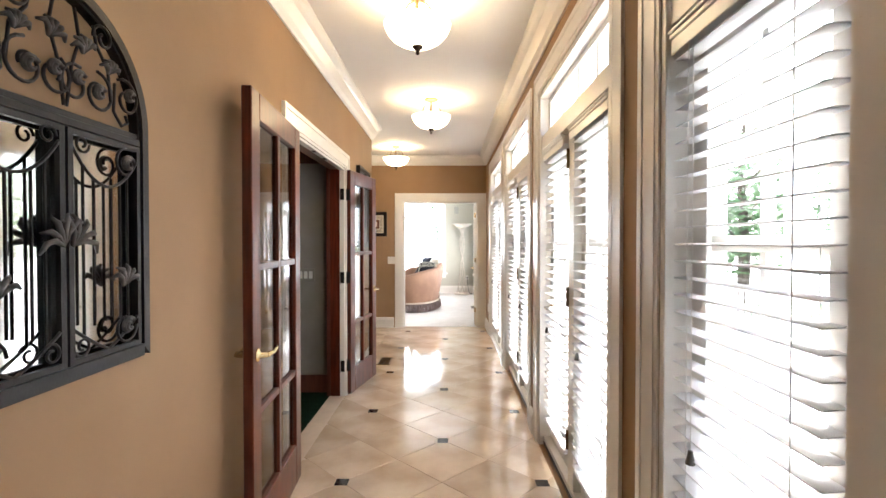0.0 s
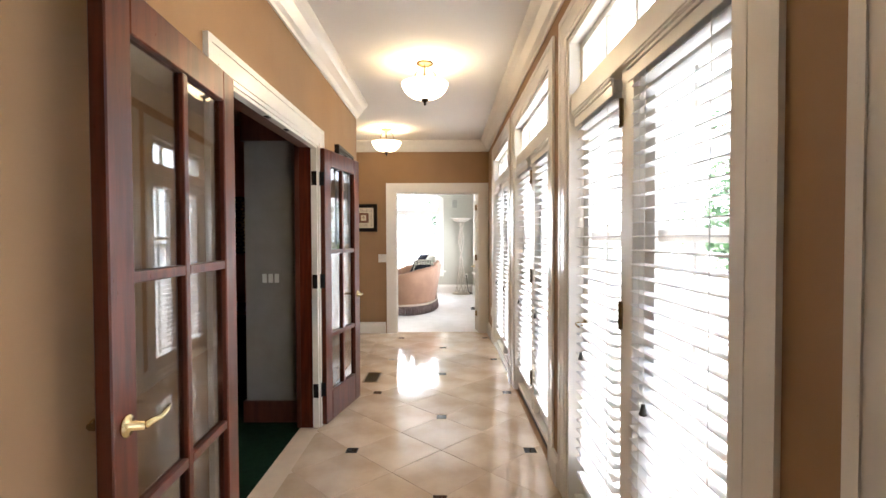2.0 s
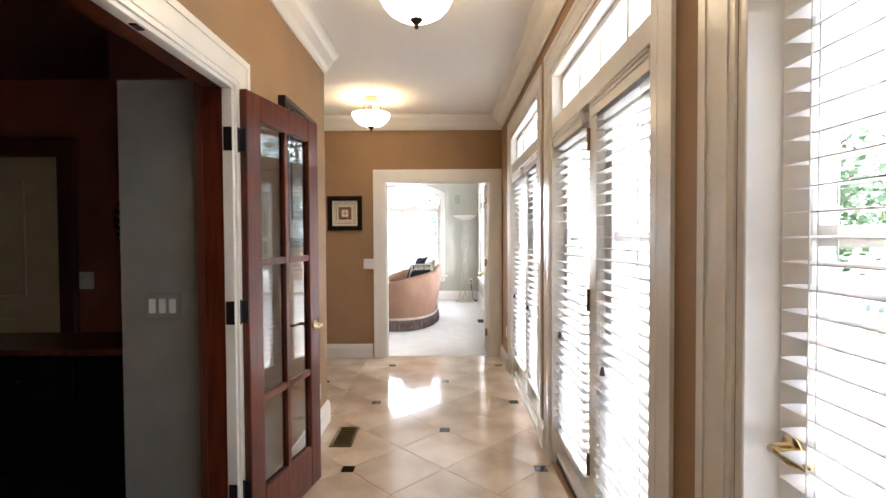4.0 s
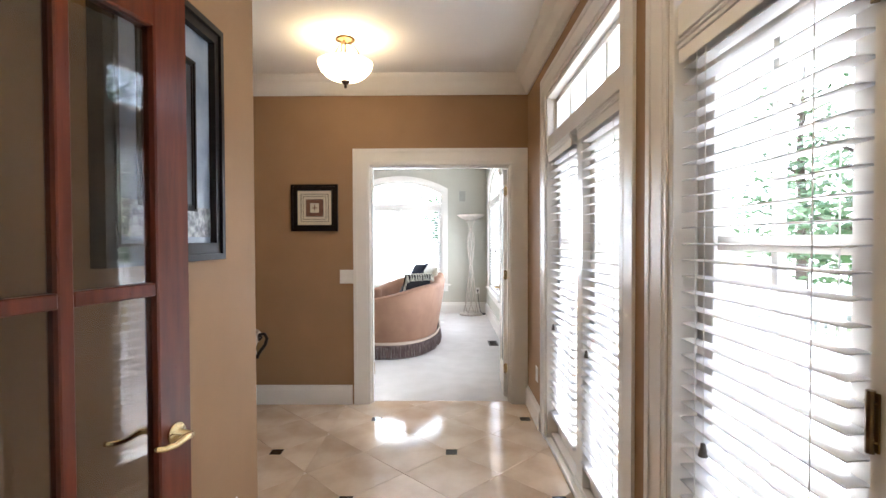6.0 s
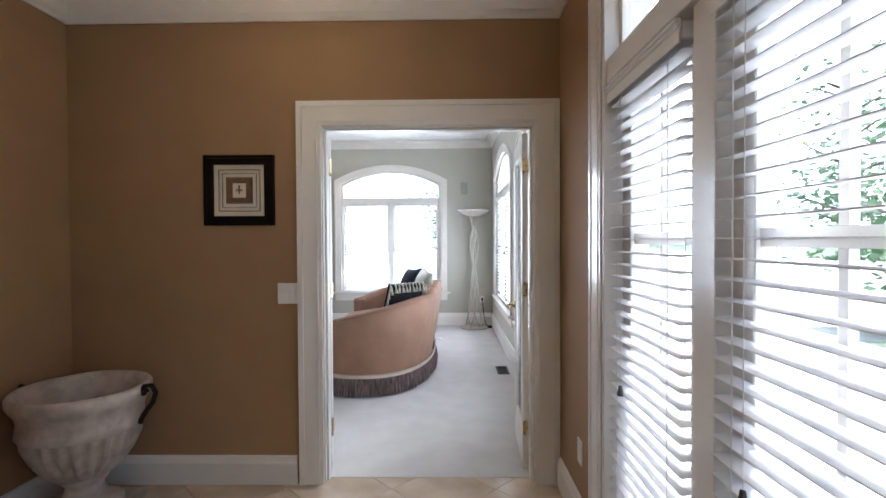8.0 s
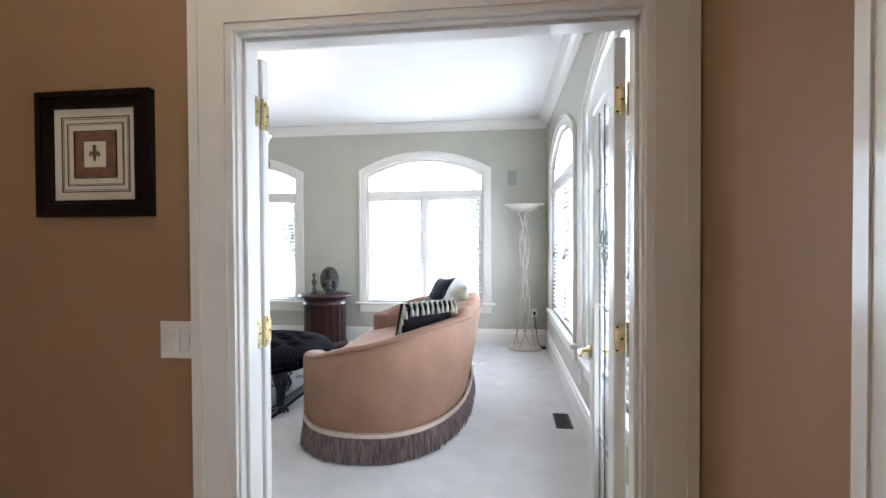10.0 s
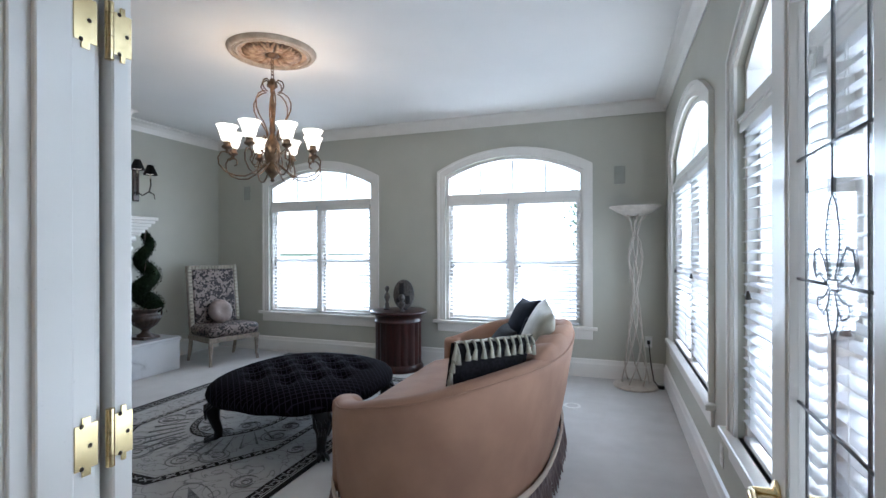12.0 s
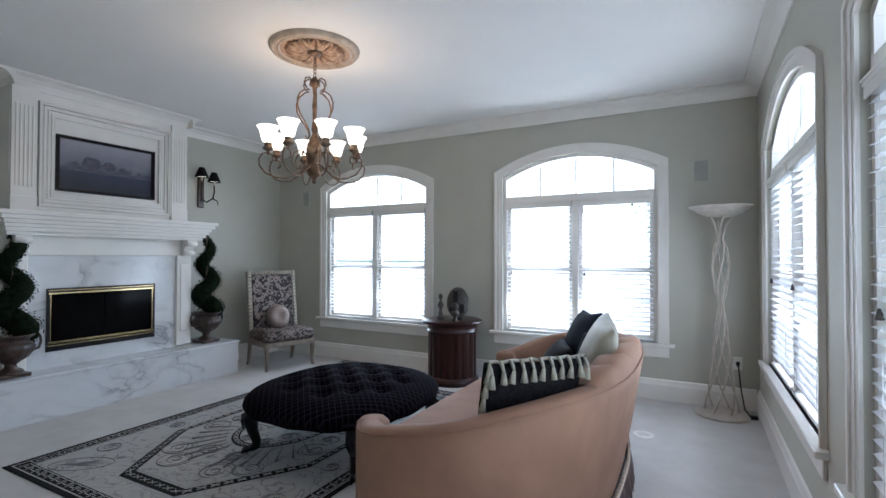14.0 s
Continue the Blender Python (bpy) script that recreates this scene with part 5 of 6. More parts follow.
for (f0, z0), (f1, z1) in zip(prof, prof[1:]):
    n = 3 if f1 > f0 and f0 < 0.85 else 1
    fine += [(f0 + (f1 - f0) * i / n, z0 + (z1 - z0) * i / n) for i in range(n)]
fine.append(prof[-1])
for f, z in fine:
    z = 0.305 + (z - 0.235) * 0.82
    ring = []
    for k in range(segs):
        a = 2 * math.pi * k / segs
        c, s = math.cos(a), math.sin(a)
        q = (abs(c) ** 2.5 + abs(s) ** 2.5) ** (-1 / 2.5)
        x, y = 0.645 * f * q * c, 0.70 * f * q * s
        dz = 0.0
        if z > 0.39:
            for tx, ty in tufts:
                dz -= 0.048 * math.exp(-((x - tx) ** 2 + (y - ty) ** 2) / 0.0034)
        ring.append(bm.verts.new((x, y, z + dz + (0.004 * math.sin(14 * a) if 0.29 < z < 0.39 else 0))))
    rings.append(ring)
for a, b in zip(rings, rings[1:]):
    for k in range(segs):
        bm.faces.new((a[k], b[k], b[(k + 1) % segs], a[(k + 1) % segs]))
bmesh.ops.remove_doubles(bm, verts=bm.verts, dist=1e-5)
bmesh.ops.recalc_face_normals(bm, faces=bm.faces)
part("cushion", bm, M["quilt"], ott, "", True)
for tx, ty in tufts:
    bm = bmesh.new()
    bmesh.ops.create_uvsphere(bm, u_segments=8, v_segments=6, radius=0.012, matrix=Matrix.Translation((tx, ty, 0.474 - 0.05 * (tx * tx + ty * ty) / 0.2)) @ Matrix.Diagonal((1, 1, 0.5, 1)))
    part("button", bm, M["blackfab"], ott)
for sx in (-1, 1):
    for sy in (-1, 1):
        bm = bmesh.new()
        d = Vector((sx * 0.7, sy * 0.7, 0))
        base = Vector((sx * 0.40, sy * 0.41, 0))
        pts = [(0.0, 0.325, 0.060), (0.075, 0.285, 0.064), (0.10, 0.225, 0.054), (0.085, 0.15, 0.038), (0.058, 0.075, 0.031), (0.06, 0.04, 0.034), (0.085, 0.022, 0.042), (0.115, 0.016, 0.026)]
        tube([tuple(base + d * o + Vector((0, 0, z))) for o, z, r in pts], [min(r, z - 0.001) if z < 0.045 else r for o, z, r in pts], 12, bm)
        for k in (-1, 0, 1):
            side = Vector((-d.y, d.x, 0)).normalized() * 0.022 * k
            tube([tuple(base + d * 0.09 + side + Vector((0, 0, 0.03))), tuple(base + d * 0.135 + side * 1.4 + Vector((0, 0, 0.02))), tuple(base + d * 0.155 + side * 1.5 + Vector((0, 0, 0.008)))], [0.014, 0.013, 0.007], 7, bm)
        for k in range(-2, 3):
            side = Vector((-d.y, d.x, 0)).normalized() * 0.026 * k
            tube([tuple(base + d * 0.07 + side + Vector((0, 0, 0.305))), tuple(base + d * 0.15 + side * 1.1 + Vector((0, 0, 0.265 - 0.012 * abs(k)))), tuple(base + d * 0.145 + side * 0.6 + Vector((0, 0, 0.17)))], [0.010, 0.013, 0.005], 6, bm)
        part("leg", bm, M["black"], ott, "black carved cabriole leg with a paw foot", True)

# ---- rug ----
rug = thing("rug", pose(-2.59, 11.165, 0), "grey and cream carved wool rug with black key border and medallion", "rug")
RW, RL = 1.08, 1.475
part("ground", boxes([(-RW, RW, -RL, RL, 0.0005, 0.006)], 0.002), M["rug_field"], rug)


def rect_ring(a, b, z0, z1):
    return boxes([(-RW + a, RW - a, -RL + a, -RL + b, z0, z1), (-RW + a, RW - a, RL - b, RL - a, z0, z1), (-RW + a, -RW + b, -RL + b, RL - b, z0, z1), (RW - b, RW - a, -RL + b, RL - b, z0, z1)])


part("edge_band", rect_ring(0.0, 0.035, 0.0006, 0.0075), M["rug_black"], rug)
part("border_band", rect_ring(0.035, 0.045, 0.001, 0.007), M["rug_cream"], rug)
part("key_ground", rect_ring(0.045, 0.125, 0.001, 0.0068), M["rug_black"], rug)
# key pattern: hooked cream squares along the border
bm = bmesh.new()


def key(cx, cy, along):
    for a0, a1, b0, b1 in ((-0.035, 0.035, 0.026, 0.032), (-0.035, -0.029, -0.032, 0.026), (0.029, 0.035, -0.014, 0.026), (-0.012, 0.029, -0.014, -0.008), (-0.012, -0.006, -0.008, 0.010)):
        if along:
            box(bm, cx + b0, cx + b1, cy + a0, cy + a1, 0.0068, 0.0078)
        else:
            box(bm, cx + a0, cx + a1, cy + b0, cy + b1, 0.0068, 0.0078)


n = 34
for i in range(n):
    y = -RL + 0.125 + (2 * RL - 0.25) * (i + 0.5) / n
    key(-RW + 0.085, y, True), key(RW - 0.085, y, True)
n = 24
for i in range(n):
    x = -RW + 0.085 + (2 * RW - 0.17) * (i + 0.5) / n
    key(x, -RL + 0.085, False), key(x, RL - 0.085, False)
tagged(part("key_pattern", bm, M["rug_cream"], rug, "cream greek key pattern"), kind="stuff")
octo = [(-0.70, -0.52), (-0.28, -1.18), (0.28, -1.18), (0.70, -0.52), (0.70, 0.52), (0.28, 1.18), (-0.28, 1.18), (-0.70, 0.52)]


def ring_path(pts, scale_out, scale_in, z0, z1, bm):
    k = len(pts)
    for i in range(k):
        p, q = pts[i], pts[(i + 1) % k]
        quad = [(p[0] * scale_out, p[1] * scale_out), (q[0] * scale_out, q[1] * scale_out), (q[0] * scale_in, q[1] * scale_in), (p[0] * scale_in, p[1] * scale_in)]
        lo = [bm.verts.new((x, y, z0)) for x, y in quad]
        hi = [bm.verts.new((x, y, z1)) for x, y in quad]
        bm.faces.new(hi)
        for a in range(4):
            bm.faces.new((lo[a], lo[(a + 1) % 4], hi[(a + 1) % 4], hi[a]))


bm = bmesh.new()
ring_path(octo, 1.0, 0.925, 0.006, 0.0072, bm)
oval = [(0.36 * math.cos(2 * math.pi * k / 40), 0.50 * math.sin(2 * math.pi * k / 40)) for k in range(40)]
ring_path(oval, 1.0, 0.86, 0.006, 0.0072, bm)
part("medallion_band", bm, M["rug_black"], rug)
bm = bmesh.new()


def links(pts, scale, count):
    k = len(pts)
    for i in range(k):
        p, q = Vector((*pts[i], 0)) * scale, Vector((*pts[(i + 1) % k], 0)) * scale
        steps = max(1, round((q - p).length / count))
        for j in range(steps):
            c = p.lerp(q, (j + 0.5) / steps)
            d = (q - p).normalized()
            e = Vector((-d.y, d.x, 0))
            for s in (-1, 1):
                tube([tuple(c - d * 0.026 + e * 0.016 * s + Vector((0, 0, 0.0078))), tuple(c + e * 0.002 * s + Vector((0, 0, 0.0078))), tuple(c + d * 0.026 - e * 0.016 * s + Vector((0, 0, 0.0078)))], 0.0038, 4, bm)


links(octo, 0.9625, 0.075), links(oval, 0.93, 0.07)
for s, pts in ((1.018, octo), (0.908, octo)):
    ring_path(pts, s, s - 0.008, 0.006, 0.0078, bm)
tagged(part("chain_pattern", bm, M["rug_cream"], rug, "cream chain pattern"), kind="stuff")
# carved scrolls and fan rays
bm = bmesh.new()
rnd = random.Random(9)


def curl(cx, cy, r, a0, turns):
    """Rosette of broken concentric arcs round a small eye."""
    for f, a1, span in ((1.0, 0.0, 3.6), (0.78, 2.2, 4.2), (0.5, 4.0, 4.6), (0.24, 1.0, 5.6)):
        n = 14
        tube([(cx + f * r * math.cos(a0 + a1 + turns * span * i / n), cy + f * r * math.sin(a0 + a1 + turns * span * i / n), 0.0062) for i in range(n + 1)], [0.0015 + 0.0045 * math.sin(math.pi * i / n) for i in range(n + 1)], 4, bm)


def leaf_fan(cx, cy, r, a0):
    """Oval shell with veins running from its foot."""
    c0, s0 = math.cos(a0), math.sin(a0)
    at = lambda u, v: (cx + u * c0 - v * s0, cy + u * s0 + v * c0, 0.0062)
    tube([at(r * math.cos(6.28 * i / 24), 0.5 * r * math.sin(6.28 * i / 24)) for i in range(25)], 0.0035, 4, bm)
    for k in range(-4, 5):
        tube([at(-0.8 * r, 0), at(0.1 * r * abs(k) - 0.1 * r, k * 0.045 * r), at((0.8 - 0.1 * abs(k)) * r, k * 0.095 * r)], [0.001, 0.0035, 0.0015], 4, bm)


for sx in (-1, 1):
    for sy in (-1, 1):
        for cx, cy, r in ((0.20, 0.85, 0.12), (0.37, 0.72, 0.11), (0.13, 0.64, 0.08), (0.53, 0.30, 0.11), (0.50, 0.10, 0.07), (0.82, 0.95, 0.08), (0.82, 0.45, 0.06), (0.18, 0.20, 0.09), (0.10, 0.36, 0.06)):
            curl(sx * cx, sy * cy, r, rnd.uniform(0, 6.28), sx * sy)
        leaf_fan(sx * 0.68, sy * 1.20, 0.20, sx * sy * 0.6)
        for k in range(7):
            a = radians(25 + k * 9)
            p0, p1 = Vector((0.39 * math.cos(a), 0.53 * math.sin(a), 0.0065)), Vector((0.60 * math.cos(a), 0.84 * math.sin(a), 0.0065))
            tube([(sx * p0.x, sy * p0.y, p0.z), (sx * p1.x, sy * p1.y, p1.z)], [0.003, 0.010], 4, bm)
M["rug_grey"] = material("mid_grey_wool", (0.12, 0.118, 0.118), (0.22, 0.215, 0.21), 15, 0.95, bump=0.5, bump_scale=220, spec=0.1)
tagged(part("carved_pattern", bm, M["rug_grey"], rug, "grey carved scrolls and fans"), kind="stuff")

# ---- round cabinet table and ornaments ----
tb = thing("drum_table", pose(-2.06, 13.06, 0), "round fluted mahogany drum table by the window", "table")
part("plinth", lathe([(0.0, 0), (0.295, 0), (0.30, 0.02), (0.295, 0.05), (0.28, 0.065), (0.275, 0.08), (0, 0.08)], 48), M["dark_mahogany"], tb, "", True)
bm = bmesh.new()
segs = 144
rings = [[bm.verts.new(((0.262 + 0.010 * abs(math.sin(18 * math.pi * k / segs))) * math.cos(2 * math.pi * k / segs), (0.262 + 0.010 * abs(math.sin(18 * math.pi * k / segs))) * math.sin(2 * math.pi * k / segs), z)) for k in range(segs)] for z in (0.08, 0.56)]
for k in range(segs):
    bm.faces.new((rings[0][k], rings[0][(k + 1) % segs], rings[1][(k + 1) % segs], rings[1][k]))
part("fluted_body", bm, M["dark_mahogany"], tb)
part("frieze", lathe([(0.262, 0.555), (0.285, 0.56), (0.285, 0.575), (0.275, 0.585), (0.275, 0.635), (0.29, 0.645), (0.30, 0.655)], 48), M["dark_mahogany"], tb, "", True)
part("top", lathe([(0, 0.655), (0.315, 0.655), (0.335, 0.663), (0.34, 0.675), (0.335, 0.687), (0.32, 0.692), (0, 0.692)], 56), M["dark_mahogany"], tb, "", True)
st = thing("figurine", pose(-2.20, 13.04, 0.692), "small dark bronze figurine on the drum table", "figurine")
part("figure", lathe([(0, 0), (0.04, 0), (0.04, 0.02), (0.028, 0.035), (0.026, 0.07), (0.016, 0.085), (0.02, 0.11), (0.038, 0.15), (0.032, 0.175), (0.014, 0.20), (0.012, 0.215), (0.026, 0.235), (0.028, 0.255), (0.016, 0.28), (0, 0.285)], 20), M["pewter"], st, "", True)
pl = thing("oval_ornament", pose(-2.0, 13.08, 0.692), "oval black and silver ornament standing on the table", "ornament")
bm = lathe([(0, -0.012), (0.115, -0.010), (0.125, 0), (0.115, 0.010), (0, 0.012)], 36)
bm.transform(pose(0, 0, 0.185, 78, 0, 25) @ Matrix.Diagonal((1, 1.42, 1, 1)))
part("oval_disc", bm, M["pewter"], pl, "", True)
bm = boxes([(-0.055, 0.0, -0.02, -0.013, -0.01, 0.13), (0.02, 0.07, -0.02, -0.013, -0.12, -0.02), (-0.09, -0.04, -0.02, -0.013, -0.10, -0.05)], 0.002)
bm.transform(pose(0, 0, 0.185, -12, 0, 25))
part("black_inlay", bm, M["black"], pl)
part("stand", lathe([(0, 0), (0.05, 0), (0.045, 0.015), (0.02, 0.022), (0.018, 0.03), (0, 0.032)], 20), M["black"], pl, "", True)
bu = thing("bust", pose(-1.96, 12.93, 0.692), "small silver bust figurine before an oval ornament", "figurine")
part("figure", lathe([(0, 0), (0.035, 0), (0.035, 0.012), (0.018, 0.03), (0.02, 0.045), (0.045, 0.075), (0.04, 0.10), (0.016, 0.115), (0.032, 0.14), (0.036, 0.165), (0.022, 0.195), (0, 0.20)], 20), M["pewter"], bu, "", True)

# ---- floor lamp ----
fl = thing("floor_lamp", pose(0.56, 13.16, 0), "ivory torchiere floor lamp of twisted metal rods with a shallow bowl", "floor lamp")
part("base", lathe([(0, 0), (0.215, 0), (0.22, 0.012), (0.205, 0.028), (0.15, 0.036), (0, 0.04)], 40), M["lampmetal"], fl, "", True)
# rods spread at the foot, pinch twice and open again under the bowl
SPREAD = [(0.0, 0.13), (0.27, 0.075), (0.42, 0.046), (0.54, 0.018), (0.64, 0.05), (0.74, 0.076), (0.82, 0.052), (0.88, 0.018), (0.94, 0.045), (1.0, 0.105)]
for k in range(6):
    a0 = 2 * math.pi * k / 6
    pts = []
    for i in range(49):
        u = i / 48
        (u0, r0), (u1, r1) = next((p, q) for p, q in zip(SPREAD, SPREAD[1:]) if u <= q[0])
        f = (u - u0) / (u1 - u0)
        f = f * f * (3 - 2 * f)
        r = r0 + (r1 - r0) * f
        a = a0 + u * 5.0
        pts.append((r * math.cos(a), r * math.sin(a), 0.03 + 1.74 * u))
    part("rod", tube(pts, 0.0078, 7), M["lampmetal"], fl, "", True)
part("bowl", lathe([(0.03, 1.745), (0.10, 1.755), (0.17, 1.785), (0.225, 1.822), (0.25, 1.842), (0.252, 1.848), (0.244, 1.848), (0.215, 1.825), (0.16, 1.792), (0.09, 1.765), (0, 1.758)], 44), M["lampmetal"], fl, "", True)
cord = thing("lamp_cord", pose(0.72, 13.22, 0), "black lamp cord and foot switch on the carpet", "cord")
part("cable", tube([(-0.02, 0.14, 0.42), (0.0, 0.12, 0.2), (0.02, 0.02, 0.05), (0.06, -0.05, 0.012), (0.0, -0.10, 0.008), (-0.06, -0.02, 0.008)], 0.006, 6), M["black"], cord)
part("foot_switch", boxes([(0.03, 0.11, -0.10, -0.04, 0.0, 0.03)], 0.008), M["black"], cord)
part("plug", boxes([(-0.035, -0.005, 0.145, 0.18, 0.40, 0.44)], 0.004), M["black"], cord)
fd = thing("floor_socket_cover", pose(-0.007, 12.32, 0), "round white ring cover set in the carpet", "floor outlet")
part("ring", lathe([(0.05, 0.0), (0.078, 0.0), (0.076, 0.006), (0.054, 0.007), (0.05, 0.0)], 32), M["plate"], fd)
part("lid", lathe([(0, 0.003), (0.05, 0.003), (0.05, 0.0)], 32), M["carpet"], fd)

# ---- accent chair ----
ch = thing("accent_chair", pose(-4.355, 12.72, 0, 0, 0, 72.5), "tall slipper chair in dark damask with silvered studded frame", "chair")
W, D = 0.33, 0.27
for sx in (-1, 1):
    part("front_leg", tube([(sx * (W - 0.03), -D + 0.03, 0.33), (sx * (W - 0.028), -D + 0.02, 0.22), (sx * (W - 0.03), -D + 0.03, 0.08), (sx * (W - 0.02), -D + 0.01, 0.0)], [0.032, 0.028, 0.018, 0.022], 8), M["chairwood"], ch)
    part("back_leg", tube([(sx * (W - 0.03), D - 0.03, 0.34), (sx * (W - 0.03), D, 0.15), (sx * (W - 0.03), D + 0.05, 0.0)], [0.028, 0.024, 0.018], 8), M["chairwood"], ch)
part("seat_rail", boxes([(-W, W, -D, D, 0.28, 0.34)], 0.008), M["chairwood"], ch)
bm = boxes([(-W, W, -D - 0.01, D - 0.05, 0.34, 0.47)], 0.035)
bmesh.ops.subdivide_edges(bm, edges=bm.edges, cuts=2, use_grid_fill=True)
part("seat", bm, M["damask"], ch, "", True)
bk = Matrix.Translation((0, D - 0.06, 0.34)) @ pose(0, 0, 0, -7)
bm = boxes([(-W, -W + 0.055, -0.03, 0.03, 0, 0.87), (W - 0.055, W, -0.03, 0.03, 0, 0.87), (-W + 0.055, W - 0.055, -0.03, 0.03, 0.815, 0.87)], 0.006)
bm.transform(bk)
part("back_frame", bm, M["chairwood"], ch)
bm = boxes([(-W + 0.055, W - 0.055, -0.04, 0.02, 0.05, 0.815)], 0.015)
bm.transform(bk)
part("backrest", bm, M["damask"], ch)
bm = bmesh.new()
for i in range(15):
    x = -W + 0.03 + (2 * W - 0.06) * i / 14
    box(bm, x - 0.011, x + 0.011, -0.042, -0.03, 0.825, 0.862)
for i in range(18):
    for sx in (-1, 1):
        z = 0.03 + 0.045 * i
        box(bm, sx * (W - 0.028) - 0.018, sx * (W - 0.028) + 0.018, -0.040, -0.03, z, z + 0.022)
bm.transform(bk)
tagged(part("carved_edging", bm, M["ivory"], ch, "row of pale carved blocks"), kind="stuff")
rp = thing("round_pillow", pose(-4.425, 12.74, 0.475, 0, 0, 72.5) @ pose(0.0, 0.02, 0.14, 75), "round tufted taupe silk pillow on the slipper chair", "pillow")
bm = bmesh.new()
rings = []
for i in range(13):
    f = math.sin(math.pi * i / 12)
    z = 0.085 * math.cos(math.pi * i / 12) * (1 - 0.55 * math.exp(-(f * 2.4) ** 2))
    rings.append([bm.verts.new((0.155 * f * (1 + 0.03 * math.cos(12 * 2 * math.pi * k / 48)) * math.cos(2 * math.pi * k / 48), 0.155 * f * (1 + 0.03 * math.cos(12 * 2 * math.pi * k / 48)) * math.sin(2 * math.pi * k / 48), z)) for k in range(48)])
for a, b in zip(rings, rings[1:]):
    for k in range(48):
        bm.faces.new((a[k], b[k], b[(k + 1) % 48], a[(k + 1) % 48]))
bmesh.ops.remove_doubles(bm, verts=bm.verts, dist=1e-5)
part("cover", bm, M["taupe_silk"], rp, "", True)

# ---- fireplace ----
fp = thing("fireplace", pose(-4.82, 10.91, 0, 0, 0, 90), "white mantelpiece and panelled chimney breast with marble surround", "fireplace")
HB = 0.30
for b in ((-0.80, 0.80, 0.0, HB, 1.70, ROOM_H), (-0.80, -0.555, 0.0, HB, 0.0, 1.70), (0.505, 0.80, 0.0, HB, 0.0, 1.70), (-0.555, 0.505, 0.0, HB, 1.11, 1.70)):
    part("chimney_breast", boxes([b]), M["trim"], fp)
for s in (-1, 1):
    x = s * 0.705
    pil = part("pilaster", boxes([(x - 0.092, x + 0.092, -0.028, 0, 1.80, 2.86)], 0.003), M["trim"], fp)
    for k in range(5):
        xx = x + (k - 2) * 0.03
        part("flute", boxes([(xx - 0.008, xx + 0.008, -0.036, -0.028, 2.0, 2.72)], 0.004), M["trim"], pil)
    part("plinth_block", boxes([(x - 0.097, x + 0.097, -0.037, -0.0005, 1.775, 1.92)], 0.004), M["trim"], pil)
    leg = part("leg", boxes([(s * 0.76 - 0.085, s * 0.76 + 0.085, -0.05, 0, 0.40, 1.40)], 0.004), M["trim"], fp)
    part("leg_panel", boxes([(s * 0.76 - 0.05, s * 0.76 + 0.05, -0.060, -0.05, 0.55, 1.32)], 0.005), M["trim"], leg)
    bm = prism([(-0.05, 1.40), (-0.13, 1.40), (-0.14, 1.43), (-0.12, 1.46), (-0.15, 1.50), (-0.19, 1.54), (-0.19, 1.57), (-0.05, 1.57)], s * 0.76 - 0.055, s * 0.76 + 0.055)
    bm.transform(Matrix(((0, 1, 0, 0), (1, 0, 0, 0), (0, 0, 1, 0), (0, 0, 0, 1))) @ Matrix.Translation((0.0, 0, 0)))
    bmesh.ops.recalc_face_normals(bm, faces=bm.faces)
    bm.transform(Matrix.Translation((0, 0, 0)))
    c = part("corbel", bm, M["trim"], fp)
    bm = bmesh.new()
    for zz, yy, r in ((1.43, -0.135, 0.022), (1.53, -0.175, 0.028)):
        tube([(s * 0.76 - 0.058, yy, zz), (s * 0.76 + 0.058, yy, zz)], r, 14, bm)
    part("scroll", bm, M["trim"], c, "", True)
# stepped picture panel
for g, d in ((0.0, 0.040), (0.035, 0.030), (0.07, 0.020), (0.095, 0.028)):
    part("panel_moulding", frame_ring(0.60 - g, 0.47 - g, 0.028, d), M["trim"], fp).location = (0, 0, 2.31)
part("frieze", boxes([(-0.86, 0.86, -0.06, 0, 1.40, 1.57)], 0.004), M["trim"], fp)
for b in ((-0.88, 0.88, -0.20, 0, 1.57, 1.60), (-0.90, 0.90, -0.235, 0, 1.60, 1.635), (-0.915, 0.915, -0.265, 0, 1.635, 1.665), (-0.93, 0.93, -0.29, 0, 1.665, 1.70), (-0.975, 0.975, -0.345, 0, 1.735, 1.772), (-0.955, 0.955, -0.32, 0, 1.70, 1.735)):
    part("mantel_shelf", boxes([b], 0.004), M["trim"], fp)
for b in ((-0.675, -0.52, -0.022, 0.02, 0.38, 1.40), (0.43, 0.675, -0.022, 0.02, 0.38, 1.40), (-0.52, 0.43, -0.022, 0.02, 1.10, 1.40), (-0.52, 0.43, -0.022, 0.02, 0.38, 0.53)):
    part("marble_surround", boxes([b]), M["marble"], fp, "white marble surround with grey veins")
part("hearth", boxes([(-1.29, 1.29, -0.30, 0.0, 0.0, 0.355)]), M["marble"], fp, "raised white marble hearth")
part("hearth_slab", boxes([(-1.30, 1.30, -0.315, -0.002, 0.355, 0.385)], 0.004), M["marble"], fp)
for b in ((0.80, 1.29, 0.0, HB, 0.0, 0.385), (-1.29, -0.80, 0.0, HB, 0.0, 0.385)):
    part("hearth_side", boxes([b]), M["marble"], fp)
part("firebox", boxes([(-0.55, 0.50, 0.23, 0.25, 0.36, 1.12), (-0.555, -0.52, 0.02, 0.23, 0.36, 1.12), (0.43, 0.505, 0.02, 0.23, 0.36, 1.12), (-0.52, 0.43, 0.02, 0.23, 1.10, 1.12), (-0.52, 0.43, 0.02, 0.23, 0.36, 0.53)]), M["black"], fp, "black firebox")
